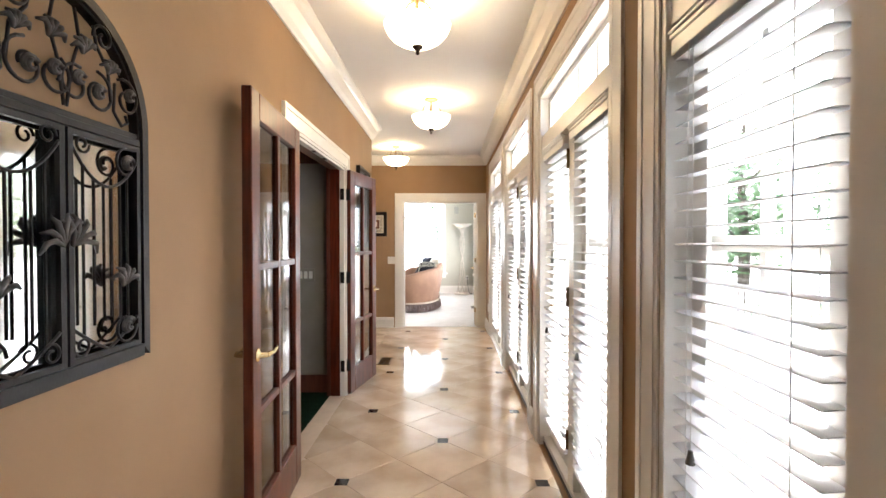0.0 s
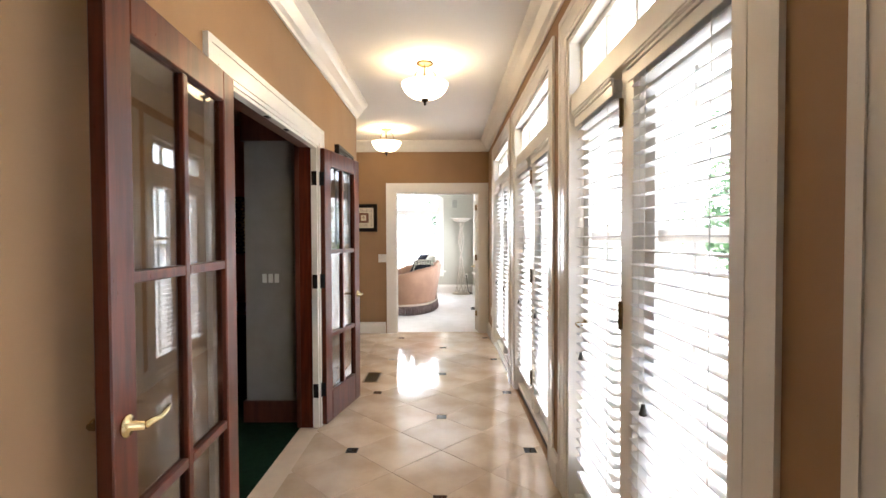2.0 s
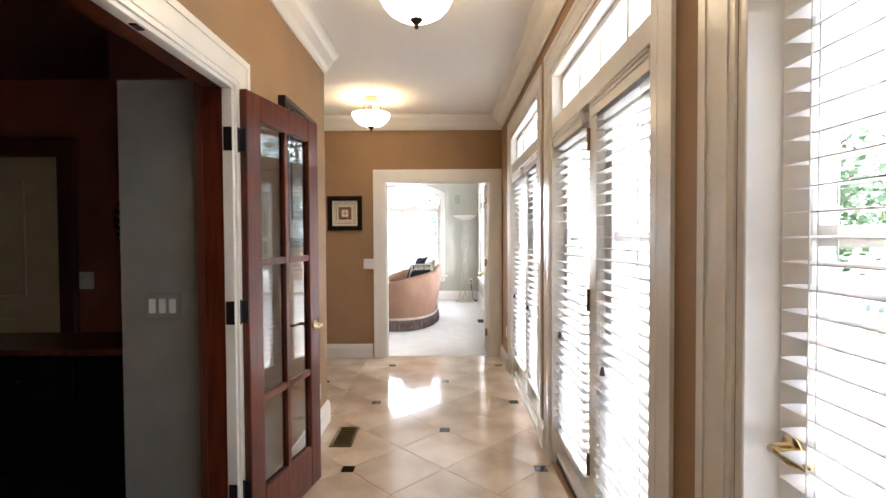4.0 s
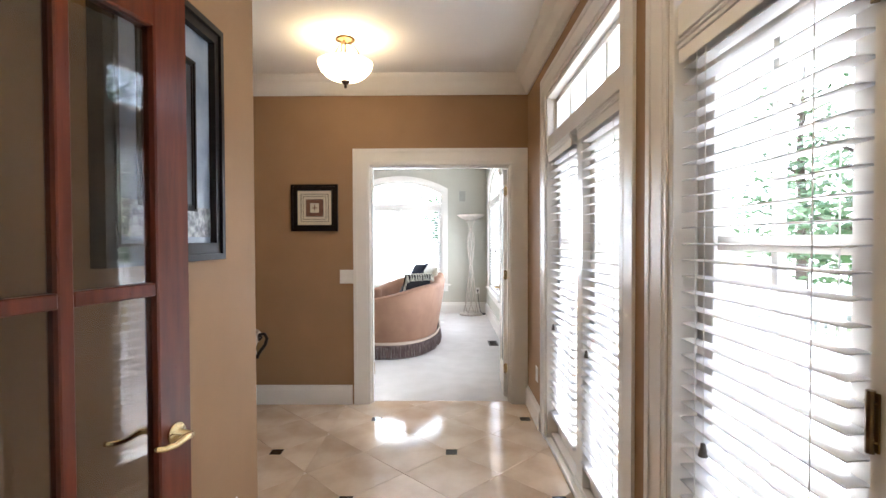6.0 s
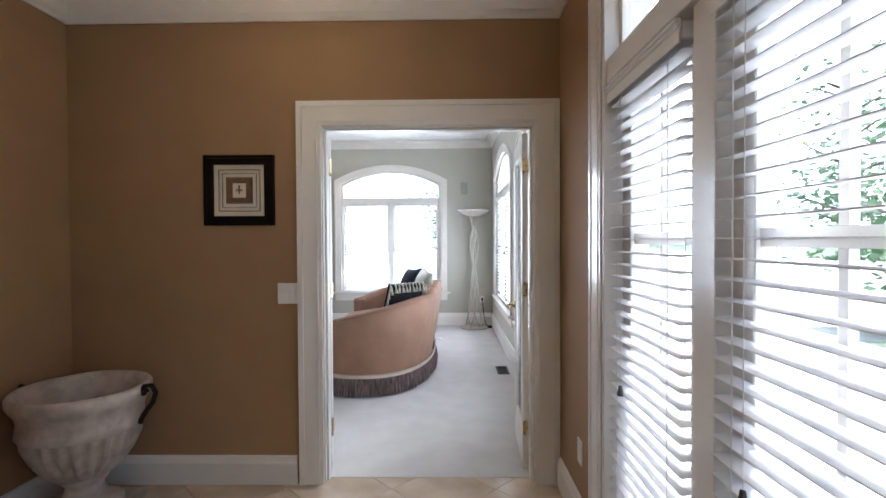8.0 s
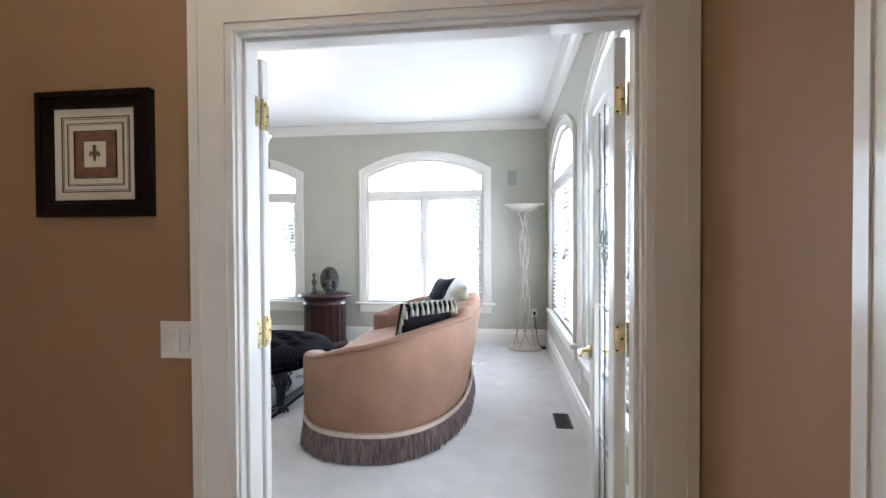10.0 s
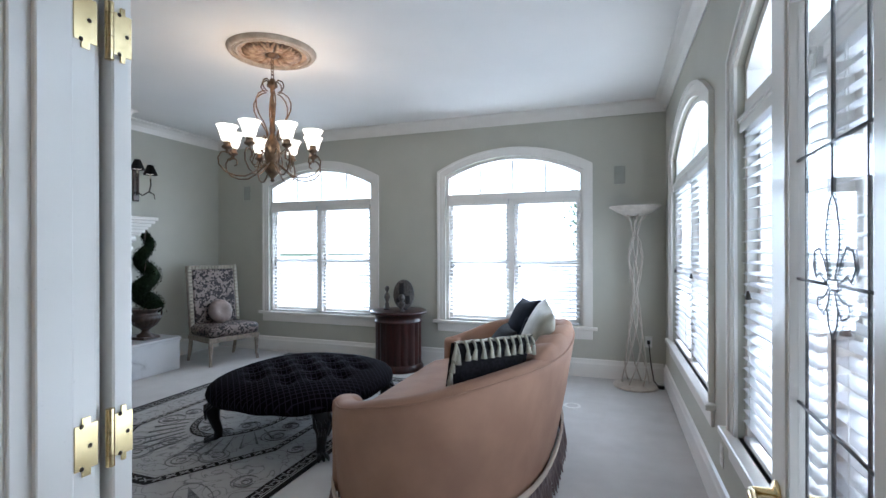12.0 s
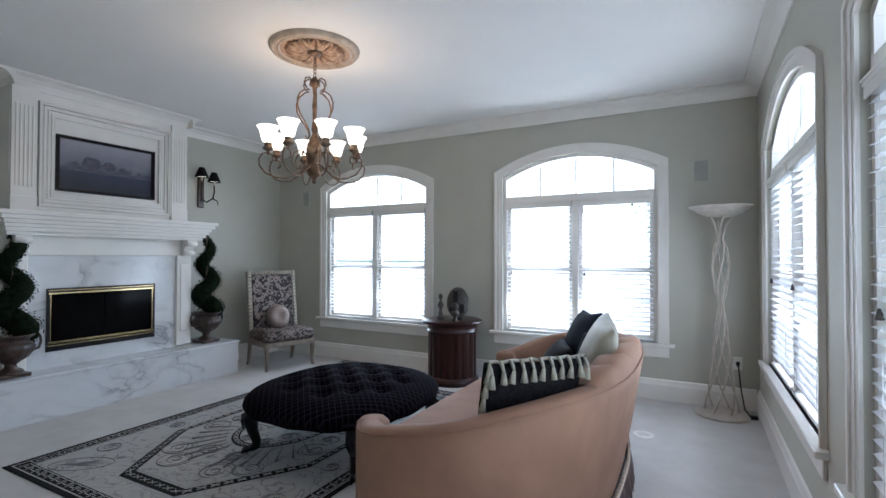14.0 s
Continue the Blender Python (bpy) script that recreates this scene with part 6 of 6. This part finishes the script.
part("brass_surround", boxes([(-0.52, 0.43, -0.04, -0.02, 1.045, 1.062), (-0.52, 0.43, -0.036, -0.02, 1.075, 1.085), (-0.52, 0.43, -0.04, -0.02, 0.60, 0.618), (-0.52, 0.43, -0.036, -0.02, 0.575, 0.586), (-0.505, -0.495, -0.038, -0.02, 0.618, 1.045), (0.405, 0.415, -0.038, -0.02, 0.618, 1.045)], 0.002), M["brass"], fp, "polished brass fire surround trim")
part("black_surround", boxes([(-0.53, 0.44, -0.034, -0.021, 1.062, 1.10), (-0.53, 0.44, -0.034, -0.021, 0.53, 0.60), (-0.53, -0.50, -0.034, -0.021, 0.60, 1.062), (0.41, 0.44, -0.034, -0.021, 0.60, 1.062)]), M["black"], fp)
M["fireglass"] = material("smoked_glass", (0.004, 0.004, 0.004), rough=0.12, spec=0.06)
for a, b in ((-0.495, -0.045), (-0.045, 0.405)):
    part("glass_door", boxes([(a + 0.004, b - 0.004, -0.030, -0.024, 0.62, 1.043)], 0.002), M["fireglass"], fp, "smoked glass fire door")
tv = thing("framed_landscape", pose(-4.82, 10.885, 2.255, 0, 0, 90), "wide black-framed misty blue landscape above the mantel", "picture")
part("frame", frame_ring(0.447, 0.258, 0.026, 0.04), M["frame"], tv)
part("canvas", boxes([(-0.422, 0.422, -0.014, -0.001, -0.233, 0.233)]), M["misty"], tv, "misty trees over a dark lake")
M["misty_tree"] = material("misty_trees", (0.05, 0.05, 0.072), (0.085, 0.085, 0.11), 25, 0.5)
bm = bmesh.new()
rnd = random.Random(2)
for cx, cz, r in ((-0.15, 0.03, 0.085), (0.005, 0.025, 0.06), (0.13, 0.0, 0.045), (0.19, 0.0, 0.03), (-0.30, 0.0, 0.04), (0.30, -0.01, 0.03)):
    pts = [(cx + r * (1 + rnd.uniform(-0.12, 0.12)) * math.cos(2 * math.pi * k / 22), cz + 0.75 * r * (1 + rnd.uniform(-0.12, 0.12)) * math.sin(2 * math.pi * k / 22)) for k in range(22)]
    prism(pts, -0.0152, -0.014, bm)
box(bm, -0.422, 0.422, -0.0150, -0.014, -0.055, -0.03)
part("painted_motif", bm, M["misty_tree"], tv)


M["lining_lit"] = glowing("lit_shade_lining", (1.0, 0.8, 0.6), 0.35)


for p0, p1, n in (((-4.82, 10.11), (-4.82, 11.71), (1, 0)), ((RX0, 11.71), (-4.705, 11.71), (0, 1)), ((RX0, 10.11), (-4.705, 10.11), (0, -1))):
    setting("trim", run(lifted(COVE, ROOM_H), p0, p1, n), M["trim"], "white cove moulding round the chimney breast")

# ---- sconces ----
def sconce(y):
    s = thing("wall_sconce", pose(RX0, y, 2.22, 0, 0, 90), "bronze twig wall sconce with two black shades, lit", "sconce", "mantel sconces")
    part("back_plate", boxes([(-0.045, 0.045, -0.025, 0, -0.22, 0.19)], 0.01), M["urn_brown"], s)
    for dx, top in ((-0.07, 0.10), (0.10, 0.06)):
        part("arm", tube([(0, -0.02, -0.10), (dx * 0.4, -0.07, -0.15), (dx * 0.9, -0.12, -0.10), (dx * 1.05, -0.13, -0.02), (dx, -0.13, top)], 0.009, 7), M["bronze"], s, "", True)
        part("twig", tube([(dx * 0.9, -0.12, -0.1), (dx * 1.5, -0.13, -0.13), (dx * 1.7, -0.12, -0.19)], [0.008, 0.006, 0.003], 6), M["bronze"], s)
        part("candle", tube([(dx, -0.13, top), (dx, -0.13, top + 0.09)], 0.011, 8), M["ivory"], s)
        part("shade", lathe([(0.08, 0.045), (0.032, 0.165), (0.026, 0.165), (0.076, 0.045)], 24, centre=(dx, -0.13, top)), M["shade_black"], s, "black card shade")
        part("lining", lathe([(0.069, 0.058), (0.026, 0.15)], 24, centre=(dx, -0.13, top)), M["lining_lit"], s, "softly lit cream shade lining")
    return s


sconce(12.10), sconce(9.86)


# ---- spiral topiaries in urns ----
def gadroons(profile, n):
    """Turned urn whose belly carries upright lobes."""
    bm = lathe(profile, n)
    for v in bm.verts:
        if 0.12 < v.co.z < 0.27:
            k = 1 + 0.035 * abs(math.sin(9 * math.atan2(v.co.y, v.co.x)))
            v.co.x, v.co.y = v.co.x * k, v.co.y * k
    return bm


def topiary(x, y, seed):
    t = thing("topiary", pose(x, y, 0.385), "spiral boxwood topiary in a brown two-handled urn on the hearth", "topiary", "hearth topiaries")
    part("plinth", boxes([(-0.105, 0.105, -0.105, 0.105, 0, 0.03)], 0.005), M["urn_brown"], t)
    part("urn", gadroons([(0.09, 0.03), (0.085, 0.05), (0.045, 0.075), (0.038, 0.10), (0.06, 0.12), (0.115, 0.16), (0.15, 0.215), (0.158, 0.25), (0.145, 0.275), (0.12, 0.29), (0.125, 0.315), (0.16, 0.34), (0.165, 0.35), (0.15, 0.352), (0.11, 0.33), (0, 0.32)], 90), M["urn_brown"], t, "glazed brown urn", True)
    for s in (-1, 1):
        part("handle", tube([(0.01, s * 0.135, 0.20), (0.01, s * 0.19, 0.215), (0.01, s * 0.205, 0.27), (0.01, s * 0.195, 0.325), (0.01, s * 0.155, 0.335), (0.01, s * 0.145, 0.31)], 0.011, 8), M["urn_brown"], t, "", True)
    part("stem", tube([(0, 0, 0.32), (0, 0, 1.30)], 0.012, 7), M["bark"], t)
    rnd = random.Random(seed)
    core, bm = bmesh.new(), bmesh.new()
    pts, rad = [], []
    for i in range(61):
        u = i / 60
        r = 0.098 * (1 - u) ** 0.7 + 0.028
        a = 2 * math.pi * 2.6 * u + 0.8
        off = 0.068 * (1 - u) ** 0.6 + 0.016
        pts.append((off * math.cos(a), off * math.sin(a), 0.36 + 0.95 * u))
        rad.append(r * 0.82)
        for k in range(int(70 * (0.35 + r * 8))):
            d = Vector((rnd.gauss(0, 1), rnd.gauss(0, 1), rnd.gauss(0, 1))).normalized()
            p = Vector(pts[-1]) + d * r * rnd.uniform(0.8, 1.14)
            e = d.orthogonal().normalized()
            f = d.cross(e)
            q = rnd.uniform(0, 6.28)
            e, f = e * math.cos(q) + f * math.sin(q), d * 0.6 + f * 0.5
            s = rnd.uniform(0.006, 0.011)
            bm.faces.new([bm.verts.new(p + e * s), bm.verts.new(p + f * s), bm.verts.new(p - e * s), bm.verts.new(p - f * s)])
    tube(pts, rad, 10, core)
    part("spiral", core, M["topiary"], t, "dark green clipped spiral", True)
    tagged(part("leaves", bm, M["topiary"], t, "dense dark green leaves"), kind="stuff")


topiary(-4.74, 11.93, 3)
topiary(-4.70, 10.10, 4)

# ---- chandelier and ceiling medallion ----
CX, CY = -2.20, 11.0
md = thing("ceiling_medallion", pose(CX, CY, ROOM_H), "round gilded plaster ceiling medallion with carved leaves", "medallion")
M["plaster_gilt"] = material("gilt_plaster", (0.42, 0.30, 0.20), (0.22, 0.13, 0.075), 22, 0.55, 0.2, bump=0.5, bump_scale=70)
M["plaster_rim"] = material("taupe_rim", (0.42, 0.35, 0.28), (0.32, 0.26, 0.20), 20, 0.5)
part("disc", lathe([(0, -0.016), (0.25, -0.016), (0.26, -0.022), (0.27, 0)], 56), M["plaster_gilt"], md, "", True)
part("rim", lathe([(0.255, -0.018), (0.262, -0.034), (0.275, -0.030), (0.285, -0.020), (0.30, -0.034), (0.32, -0.032), (0.335, -0.012), (0.338, 0)], 64), M["plaster_rim"], md, "taupe moulded rim", True)
for k in range(12):
    a = 2 * math.pi * k / 12
    bm = bmesh.new()
    for s in (-1, 0, 1):
        b = a + s * 0.10
        tube([(0.05 * math.cos(a), 0.05 * math.sin(a), -0.02), (0.13 * math.cos(b), 0.13 * math.sin(b), -0.034), (0.20 * math.cos(a + s * 0.16), 0.20 * math.sin(a + s * 0.16), -0.03), (0.225 * math.cos(a + s * 0.22), 0.225 * math.sin(a + s * 0.22), -0.018)], [0.010, 0.019, 0.015, 0.004], 7, bm)
    part("leaf", bm, M["plaster_gilt"], md, "", True)
bm = bmesh.new()
for k in range(56):
    a = 2 * math.pi * k / 56
    bmesh.ops.create_icosphere(bm, subdivisions=1, radius=0.011, matrix=Matrix.Translation((0.292 * math.cos(a), 0.292 * math.sin(a), -0.026)))
tagged(part("beading", bm, M["plaster_rim"], md), kind="stuff")

cl = thing("chandelier", pose(CX, CY, 0), "eight-light antique gilt chandelier with frosted glass bell shades, lit", "chandelier")
part("canopy", lathe([(0, 2.955), (0.05, 2.955), (0.055, 2.945), (0.03, 2.93), (0.01, 2.922), (0, 2.92)], 24), M["gild"], cl, "", True)
bm = bmesh.new()
for i in range(6):
    z = 2.915 - i * 0.027
    pts = [(0.011 * math.cos(2 * math.pi * k / 10) * (1 if i % 2 else 0.15), 0.011 * math.cos(2 * math.pi * k / 10) * (0.15 if i % 2 else 1), z + 0.019 * math.sin(2 * math.pi * k / 10)) for k in range(11)]
    tube(pts, 0.003, 5, bm)
part("chain", bm, M["gild"], cl)
part("column", lathe([(0, 2.765), (0.018, 2.76), (0.022, 2.74), (0.038, 2.725), (0.042, 2.70), (0.018, 2.685), (0.011, 2.62), (0.017, 2.56), (0.02, 2.53), (0.012, 2.50), (0.011, 2.44), (0.02, 2.40), (0.024, 2.36), (0.016, 2.33), (0.028, 2.30), (0.055, 2.25), (0.062, 2.18), (0.055, 2.11), (0.04, 2.08), (0.06, 2.06), (0.064, 2.04), (0.045, 2.01), (0.02, 1.985), (0.012, 1.97), (0.018, 1.96), (0.008, 1.948), (0, 1.945)], 24), M["gild"], cl, "", True)
for k in range(6):
    a = 2 * math.pi * k / 6 + 0.3
    c, s = math.cos(a), math.sin(a)
    prof = [(0.022, 2.735), (0.05, 2.752), (0.082, 2.735), (0.092, 2.70), (0.075, 2.668), (0.045, 2.655), (0.085, 2.648), (0.128, 2.615), (0.149, 2.565), (0.147, 2.51), (0.122, 2.455), (0.082, 2.405), (0.05, 2.35), (0.042, 2.31), (0.06, 2.285), (0.08, 2.30)]
    part("cage_scroll", tube([(r * c, r * s, z) for r, z in prof], 0.0055, 6), M["gild"], cl, "", True)
for k in range(8):
    a = 2 * math.pi * k / 8 + 0.2
    c, s = math.cos(a), math.sin(a)
    prof = [(0.05, 2.09), (0.10, 2.05), (0.15, 2.005), (0.21, 1.975), (0.28, 1.975), (0.35, 2.0), (0.393, 2.05), (0.398, 2.10), (0.375, 2.14), (0.335, 2.152), (0.305, 2.13), (0.30, 2.095), (0.322, 2.083)]
    part("arm", tube([(r * c, r * s, z) for r, z in prof], 0.0062, 8), M["gild"], cl, "", True)
    part("arm_scroll", tube([(r * c, r * s, z) for r, z in ((0.05, 2.16), (0.10, 2.20), (0.15, 2.17), (0.17, 2.11), (0.15, 2.07), (0.12, 2.075), (0.115, 2.10))], 0.005, 6), M["gild"], cl, "", True)
    cup = part("cup", lathe([(0.008, 2.135), (0.012, 2.16), (0.036, 2.175), (0.04, 2.185), (0.028, 2.195), (0.026, 2.225), (0.03, 2.23)], 16, centre=(0.335 * c, 0.335 * s, 0)), M["gild"], cl, "", True)
    part("glass_shade", lathe([(0.026, 2.222), (0.041, 2.235), (0.049, 2.264), (0.056, 2.3), (0.073, 2.334), (0.079, 2.342), (0.073, 2.34), (0.052, 2.302), (0.045, 2.264), (0.036, 2.239), (0, 2.23)], 24, centre=(0.335 * c, 0.335 * s, 0)), M["shade_lit"], cl, "glowing frosted glass bell shade", True)
bulb = new("chandelier_light", bpy.data.lights.new("chandelier_light", 'POINT'))
bulb.data.energy, bulb.data.color, bulb.data.shadow_soft_size = 3.6, (1.0, 0.50, 0.20), 0.2
bulb.location = (CX, CY, 2.55)

# ---- speakers and outlets ----
for x in (0.415, -4.59):
    sp = thing("wall_speaker", pose(x, RY1, 2.215), "flush grey in-wall speaker grille", "speaker", "wall speakers")
    part("bezel", frame_ring(0.065, 0.105, 0.008, 0.008), M["sage"], sp)
    M["grille"] = M.get("grille") or material("speaker_grille", (0.36, 0.36, 0.32), rough=0.8, bump=0.6, bump_scale=500)
    part("grille", boxes([(-0.057, 0.057, -0.006, -0.001, -0.097, 0.097)]), M["grille"], sp)
plate(pose(0.70, RY1, 0.42), 1, "outlet", "white power outlet low on the grey-green wall")
plate(pose(RX1, 10.72, 0.34, 0, 0, -90), 1, "outlet", "white power outlet between two windows")

# ---- outside ----
setting("ground", boxes([(-400, 400, -400, 400, -0.6, -0.35)]), M["grass"], "lawn round the house")
# terrace, plus a wide northern slab added to bounce light and whiten the horizon
setting("pavement", boxes([(1.1, 6.0, -12, 13.7, -0.35, -0.10), (-60, 30.0, 13.7, 300, -0.35, -0.10)]), M["concrete"], "pale paving outside the windows, stretched far north to whiten the view")


def tree(x, y, h, seed):
    rnd = random.Random(seed)
    t = thing("tree", pose(x, y, -0.35), "leafy green garden tree beyond the terrace", "tree", "garden trees")
    part("trunk", tube([(0, 0, 0), (0.05, 0.02, h * 0.3), (-0.04, 0.05, h * 0.6), (0.02, 0, h * 0.9)], [0.16, 0.13, 0.08, 0.02], 8), M["bark"], t)
    limbs = bmesh.new()
    leaves = bmesh.new()
    for k in range(16):
        a, z0 = rnd.uniform(0, 6.28), h * rnd.uniform(0.25, 0.8)
        reach = h * rnd.uniform(0.18, 0.34) * (1.15 - z0 / h)
        tip = Vector((reach * math.cos(a), reach * math.sin(a), z0 + reach * 0.45))
        tube([(0, 0, z0), tuple(tip * 0.5 + Vector((0, 0, z0 * 0.5))), tuple(tip)], [0.05, 0.03, 0.01], 5, limbs)
        for j in range(130):
            p = tip * rnd.uniform(0.45, 1.1) + Vector((rnd.gauss(0, 0.28), rnd.gauss(0, 0.28), rnd.gauss(0, 0.25))) * (h / 6)
            p.z = max(p.z, h * 0.18)
            d = Vector((rnd.uniform(-1, 1), rnd.uniform(-1, 1), rnd.uniform(-0.6, 0.6))).normalized()
            e = d.orthogonal().normalized()
            s = rnd.uniform(0.06, 0.13)
            leaves.faces.new([leaves.verts.new(p + d * s), leaves.verts.new(p + e * s * 0.5), leaves.verts.new(p - d * s), leaves.verts.new(p - e * s * 0.5)])
    part("limbs", limbs, M["bark"], t)
    part("crown", leaves, M["leaf"], t)


for i, (x, y, h) in enumerate(((8.5, 7.5, 6.5), (10.5, 11.5, 7.5), (7.8, 3.4, 5.5), (12.0, 4.5, 8.0), (9.5, 17.0, 7.0), (0.15, 27.0, 6.0), (-11.5, 34.0, 5.0), (14, 14, 9), (7.4, 12.4, 5.5), (18, 22, 9), (22, 16, 10), (26, 30, 10))):
    tree(x, y, h, i + 3)

rail = thing("terrace_railing", pose(3.75, 0, -0.10), "white slatted terrace railing", "railing")
part("top_rail", boxes([(-0.045, 0.045, -7.5, 9.5, 0.90, 0.95)], 0.005), M["siding"], rail)
part("bottom_rail", boxes([(-0.03, 0.03, -7.5, 9.5, 0.10, 0.15)], 0.004), M["siding"], rail)
bm = boxes([(-0.018, 0.018, -0.018, 0.018, 0.15, 0.90)])
first = part("baluster", bm, M["siding"], rail)
first.location = (0, -7.4, 0)
for i in range(1, 130):
    o = new("baluster", first.data)
    o.parent, o.location = rail, (0, -7.4 + 0.13 * i, 0)
for i in range(9):
    part("newel", boxes([(-0.06, 0.06, -7.5 + i * 2.1 - 0.06, -7.5 + i * 2.1 + 0.06, 0, 1.05)], 0.006), M["siding"], rail)

porch = thing("porch_frame", pose(3.75, 0, -0.10), "white timber porch posts carrying a long beam", "porch")
for i in range(6):
    y = -5.4 + 2.75 * i
    post = part("post", boxes([(-0.085, 0.085, y - 0.085, y + 0.085, 0.0, 2.50)], 0.01), M["siding"], porch)
    part("post_base", boxes([(-0.11, 0.11, y - 0.11, y + 0.11, 0.0, 0.18)], 0.01), M["siding"], post)
    part("post_cap", boxes([(-0.11, 0.11, y - 0.11, y + 0.11, 2.40, 2.497)], 0.01), M["siding"], post)
part("beam", boxes([(-0.10, 0.10, -5.7, 8.7, 2.50, 2.74)], 0.008), M["siding"], porch)

# glowing sheet added far out so the view through the north windows turns white
setting("backdrop", boxes([(-220, 160, 180, 181, -0.5, 110)]), glowing("backdrop_glow", (0.96, 0.98, 1.0), 1.5), "glowing white backdrop sheet added to whiten the north window view")

# ---- floor tiles ----
floor_ob = bpy.data.objects["floor"]
P = 1.149                        # inlay spacing
OX, OY = -0.43, 3.405            # an inlay centre
INLAY = 0.038                    # half side of an inlay
HALF = P / 4                     # half diagonal of a tile


def tile_outline(cx, cy):
    """Diamond tile; corners that meet an inlay are clipped."""
    pts = []
    for dx, dy in ((1, 0), (0, 1), (-1, 0), (0, -1)):
        vx, vy = cx + dx * HALF, cy + dy * HALF
        u, v = (vx - OX) / (P / 2), (vy - OY) / (P / 2)
        inlay = abs(u - round(u)) < 0.01 and abs(v - round(v)) < 0.01 and (round(u) + round(v)) % 2 == 0
        if inlay:
            k = INLAY
            px, py = -dy, dx
            pts.append((vx - dx * k - px * k, vy - dy * k - py * k))
            pts.append((vx - dx * k + px * k, vy - dy * k + py * k))
        else:
            pts.append((vx, vy))
    return pts


def clip(poly, axis, limit, keep_less):
    out = []
    for i, p in enumerate(poly):
        q = poly[(i + 1) % len(poly)]
        a, b = (p[axis] <= limit) == keep_less, (q[axis] <= limit) == keep_less
        if a:
            out.append(p)
        if a != b:
            t = (limit - p[axis]) / (q[axis] - p[axis])
            out.append((p[0] + (q[0] - p[0]) * t, p[1] + (q[1] - p[1]) * t))
    return out


def lay(name, poly, mat, gap=0.0012, top=0.0):
    cx, cy = sum(p[0] for p in poly) / len(poly), sum(p[1] for p in poly) / len(poly)
    bm = bmesh.new()
    ring = []
    for z, g in ((-0.008, gap), (top - 0.001, gap), (top, gap + 0.001)):
        row = []
        for x, y in poly:
            d = math.hypot(x - cx, y - cy) or 1
            row.append(bm.verts.new(((x - cx) * (1 - g * 1.4 / d), (y - cy) * (1 - g * 1.4 / d), z)))
        ring.append(row)
    k = len(poly)
    for a, b in zip(ring, ring[1:]):
        for i in range(k):
            bm.faces.new((a[i], a[(i + 1) % k], b[(i + 1) % k], b[i]))
    bm.faces.new(ring[-1])
    ob = part(name, bm, mat, floor_ob)
    ob.location = (cx, cy, 0)
    return ob


def hall_area(poly):
    """Cuts an outline to the hall (and the alcove, as a second piece)."""
    main = poly
    for axis, limit, less in ((0, HX0, False), (0, HX1, True), (1, 0.2, False), (1, 8.415, True)):
        main = clip(main, axis, limit, less) if main else main
    side = poly
    for axis, limit, less in ((0, NICHE_X, False), (0, HX0, True), (1, NICHE_Y, False), (1, HALL_END, True)):
        side = clip(side, axis, limit, less) if side else side
    return [p for p in (main, side) if len(p) >= 3]


def area(p):
    return abs(sum(p[i][0] * p[(i + 1) % len(p)][1] - p[(i + 1) % len(p)][0] * p[i][1] for i in range(len(p)))) / 2


for i in range(-12, 12):
    for j in range(-14, 24):
        if (i + j) % 2 == 0:
            continue
        cx, cy = OX + i * HALF, OY + j * HALF
        for piece in hall_area(tile_outline(cx, cy)):
            if area(piece) > 0.001:
                lay("tile", piece, M["tile"])
for i in range(-6, 6):
    for j in range(-8, 12):
        if (i + j) % 2 == 0:
            cx, cy = OX + i * P / 2, OY + j * P / 2
            for piece in hall_area([(cx - INLAY, cy - INLAY), (cx + INLAY, cy - INLAY), (cx + INLAY, cy + INLAY), (cx - INLAY, cy + INLAY)]):
                if area(piece) > 0.0004:
                    lay("inlay", piece, M["inlay"])
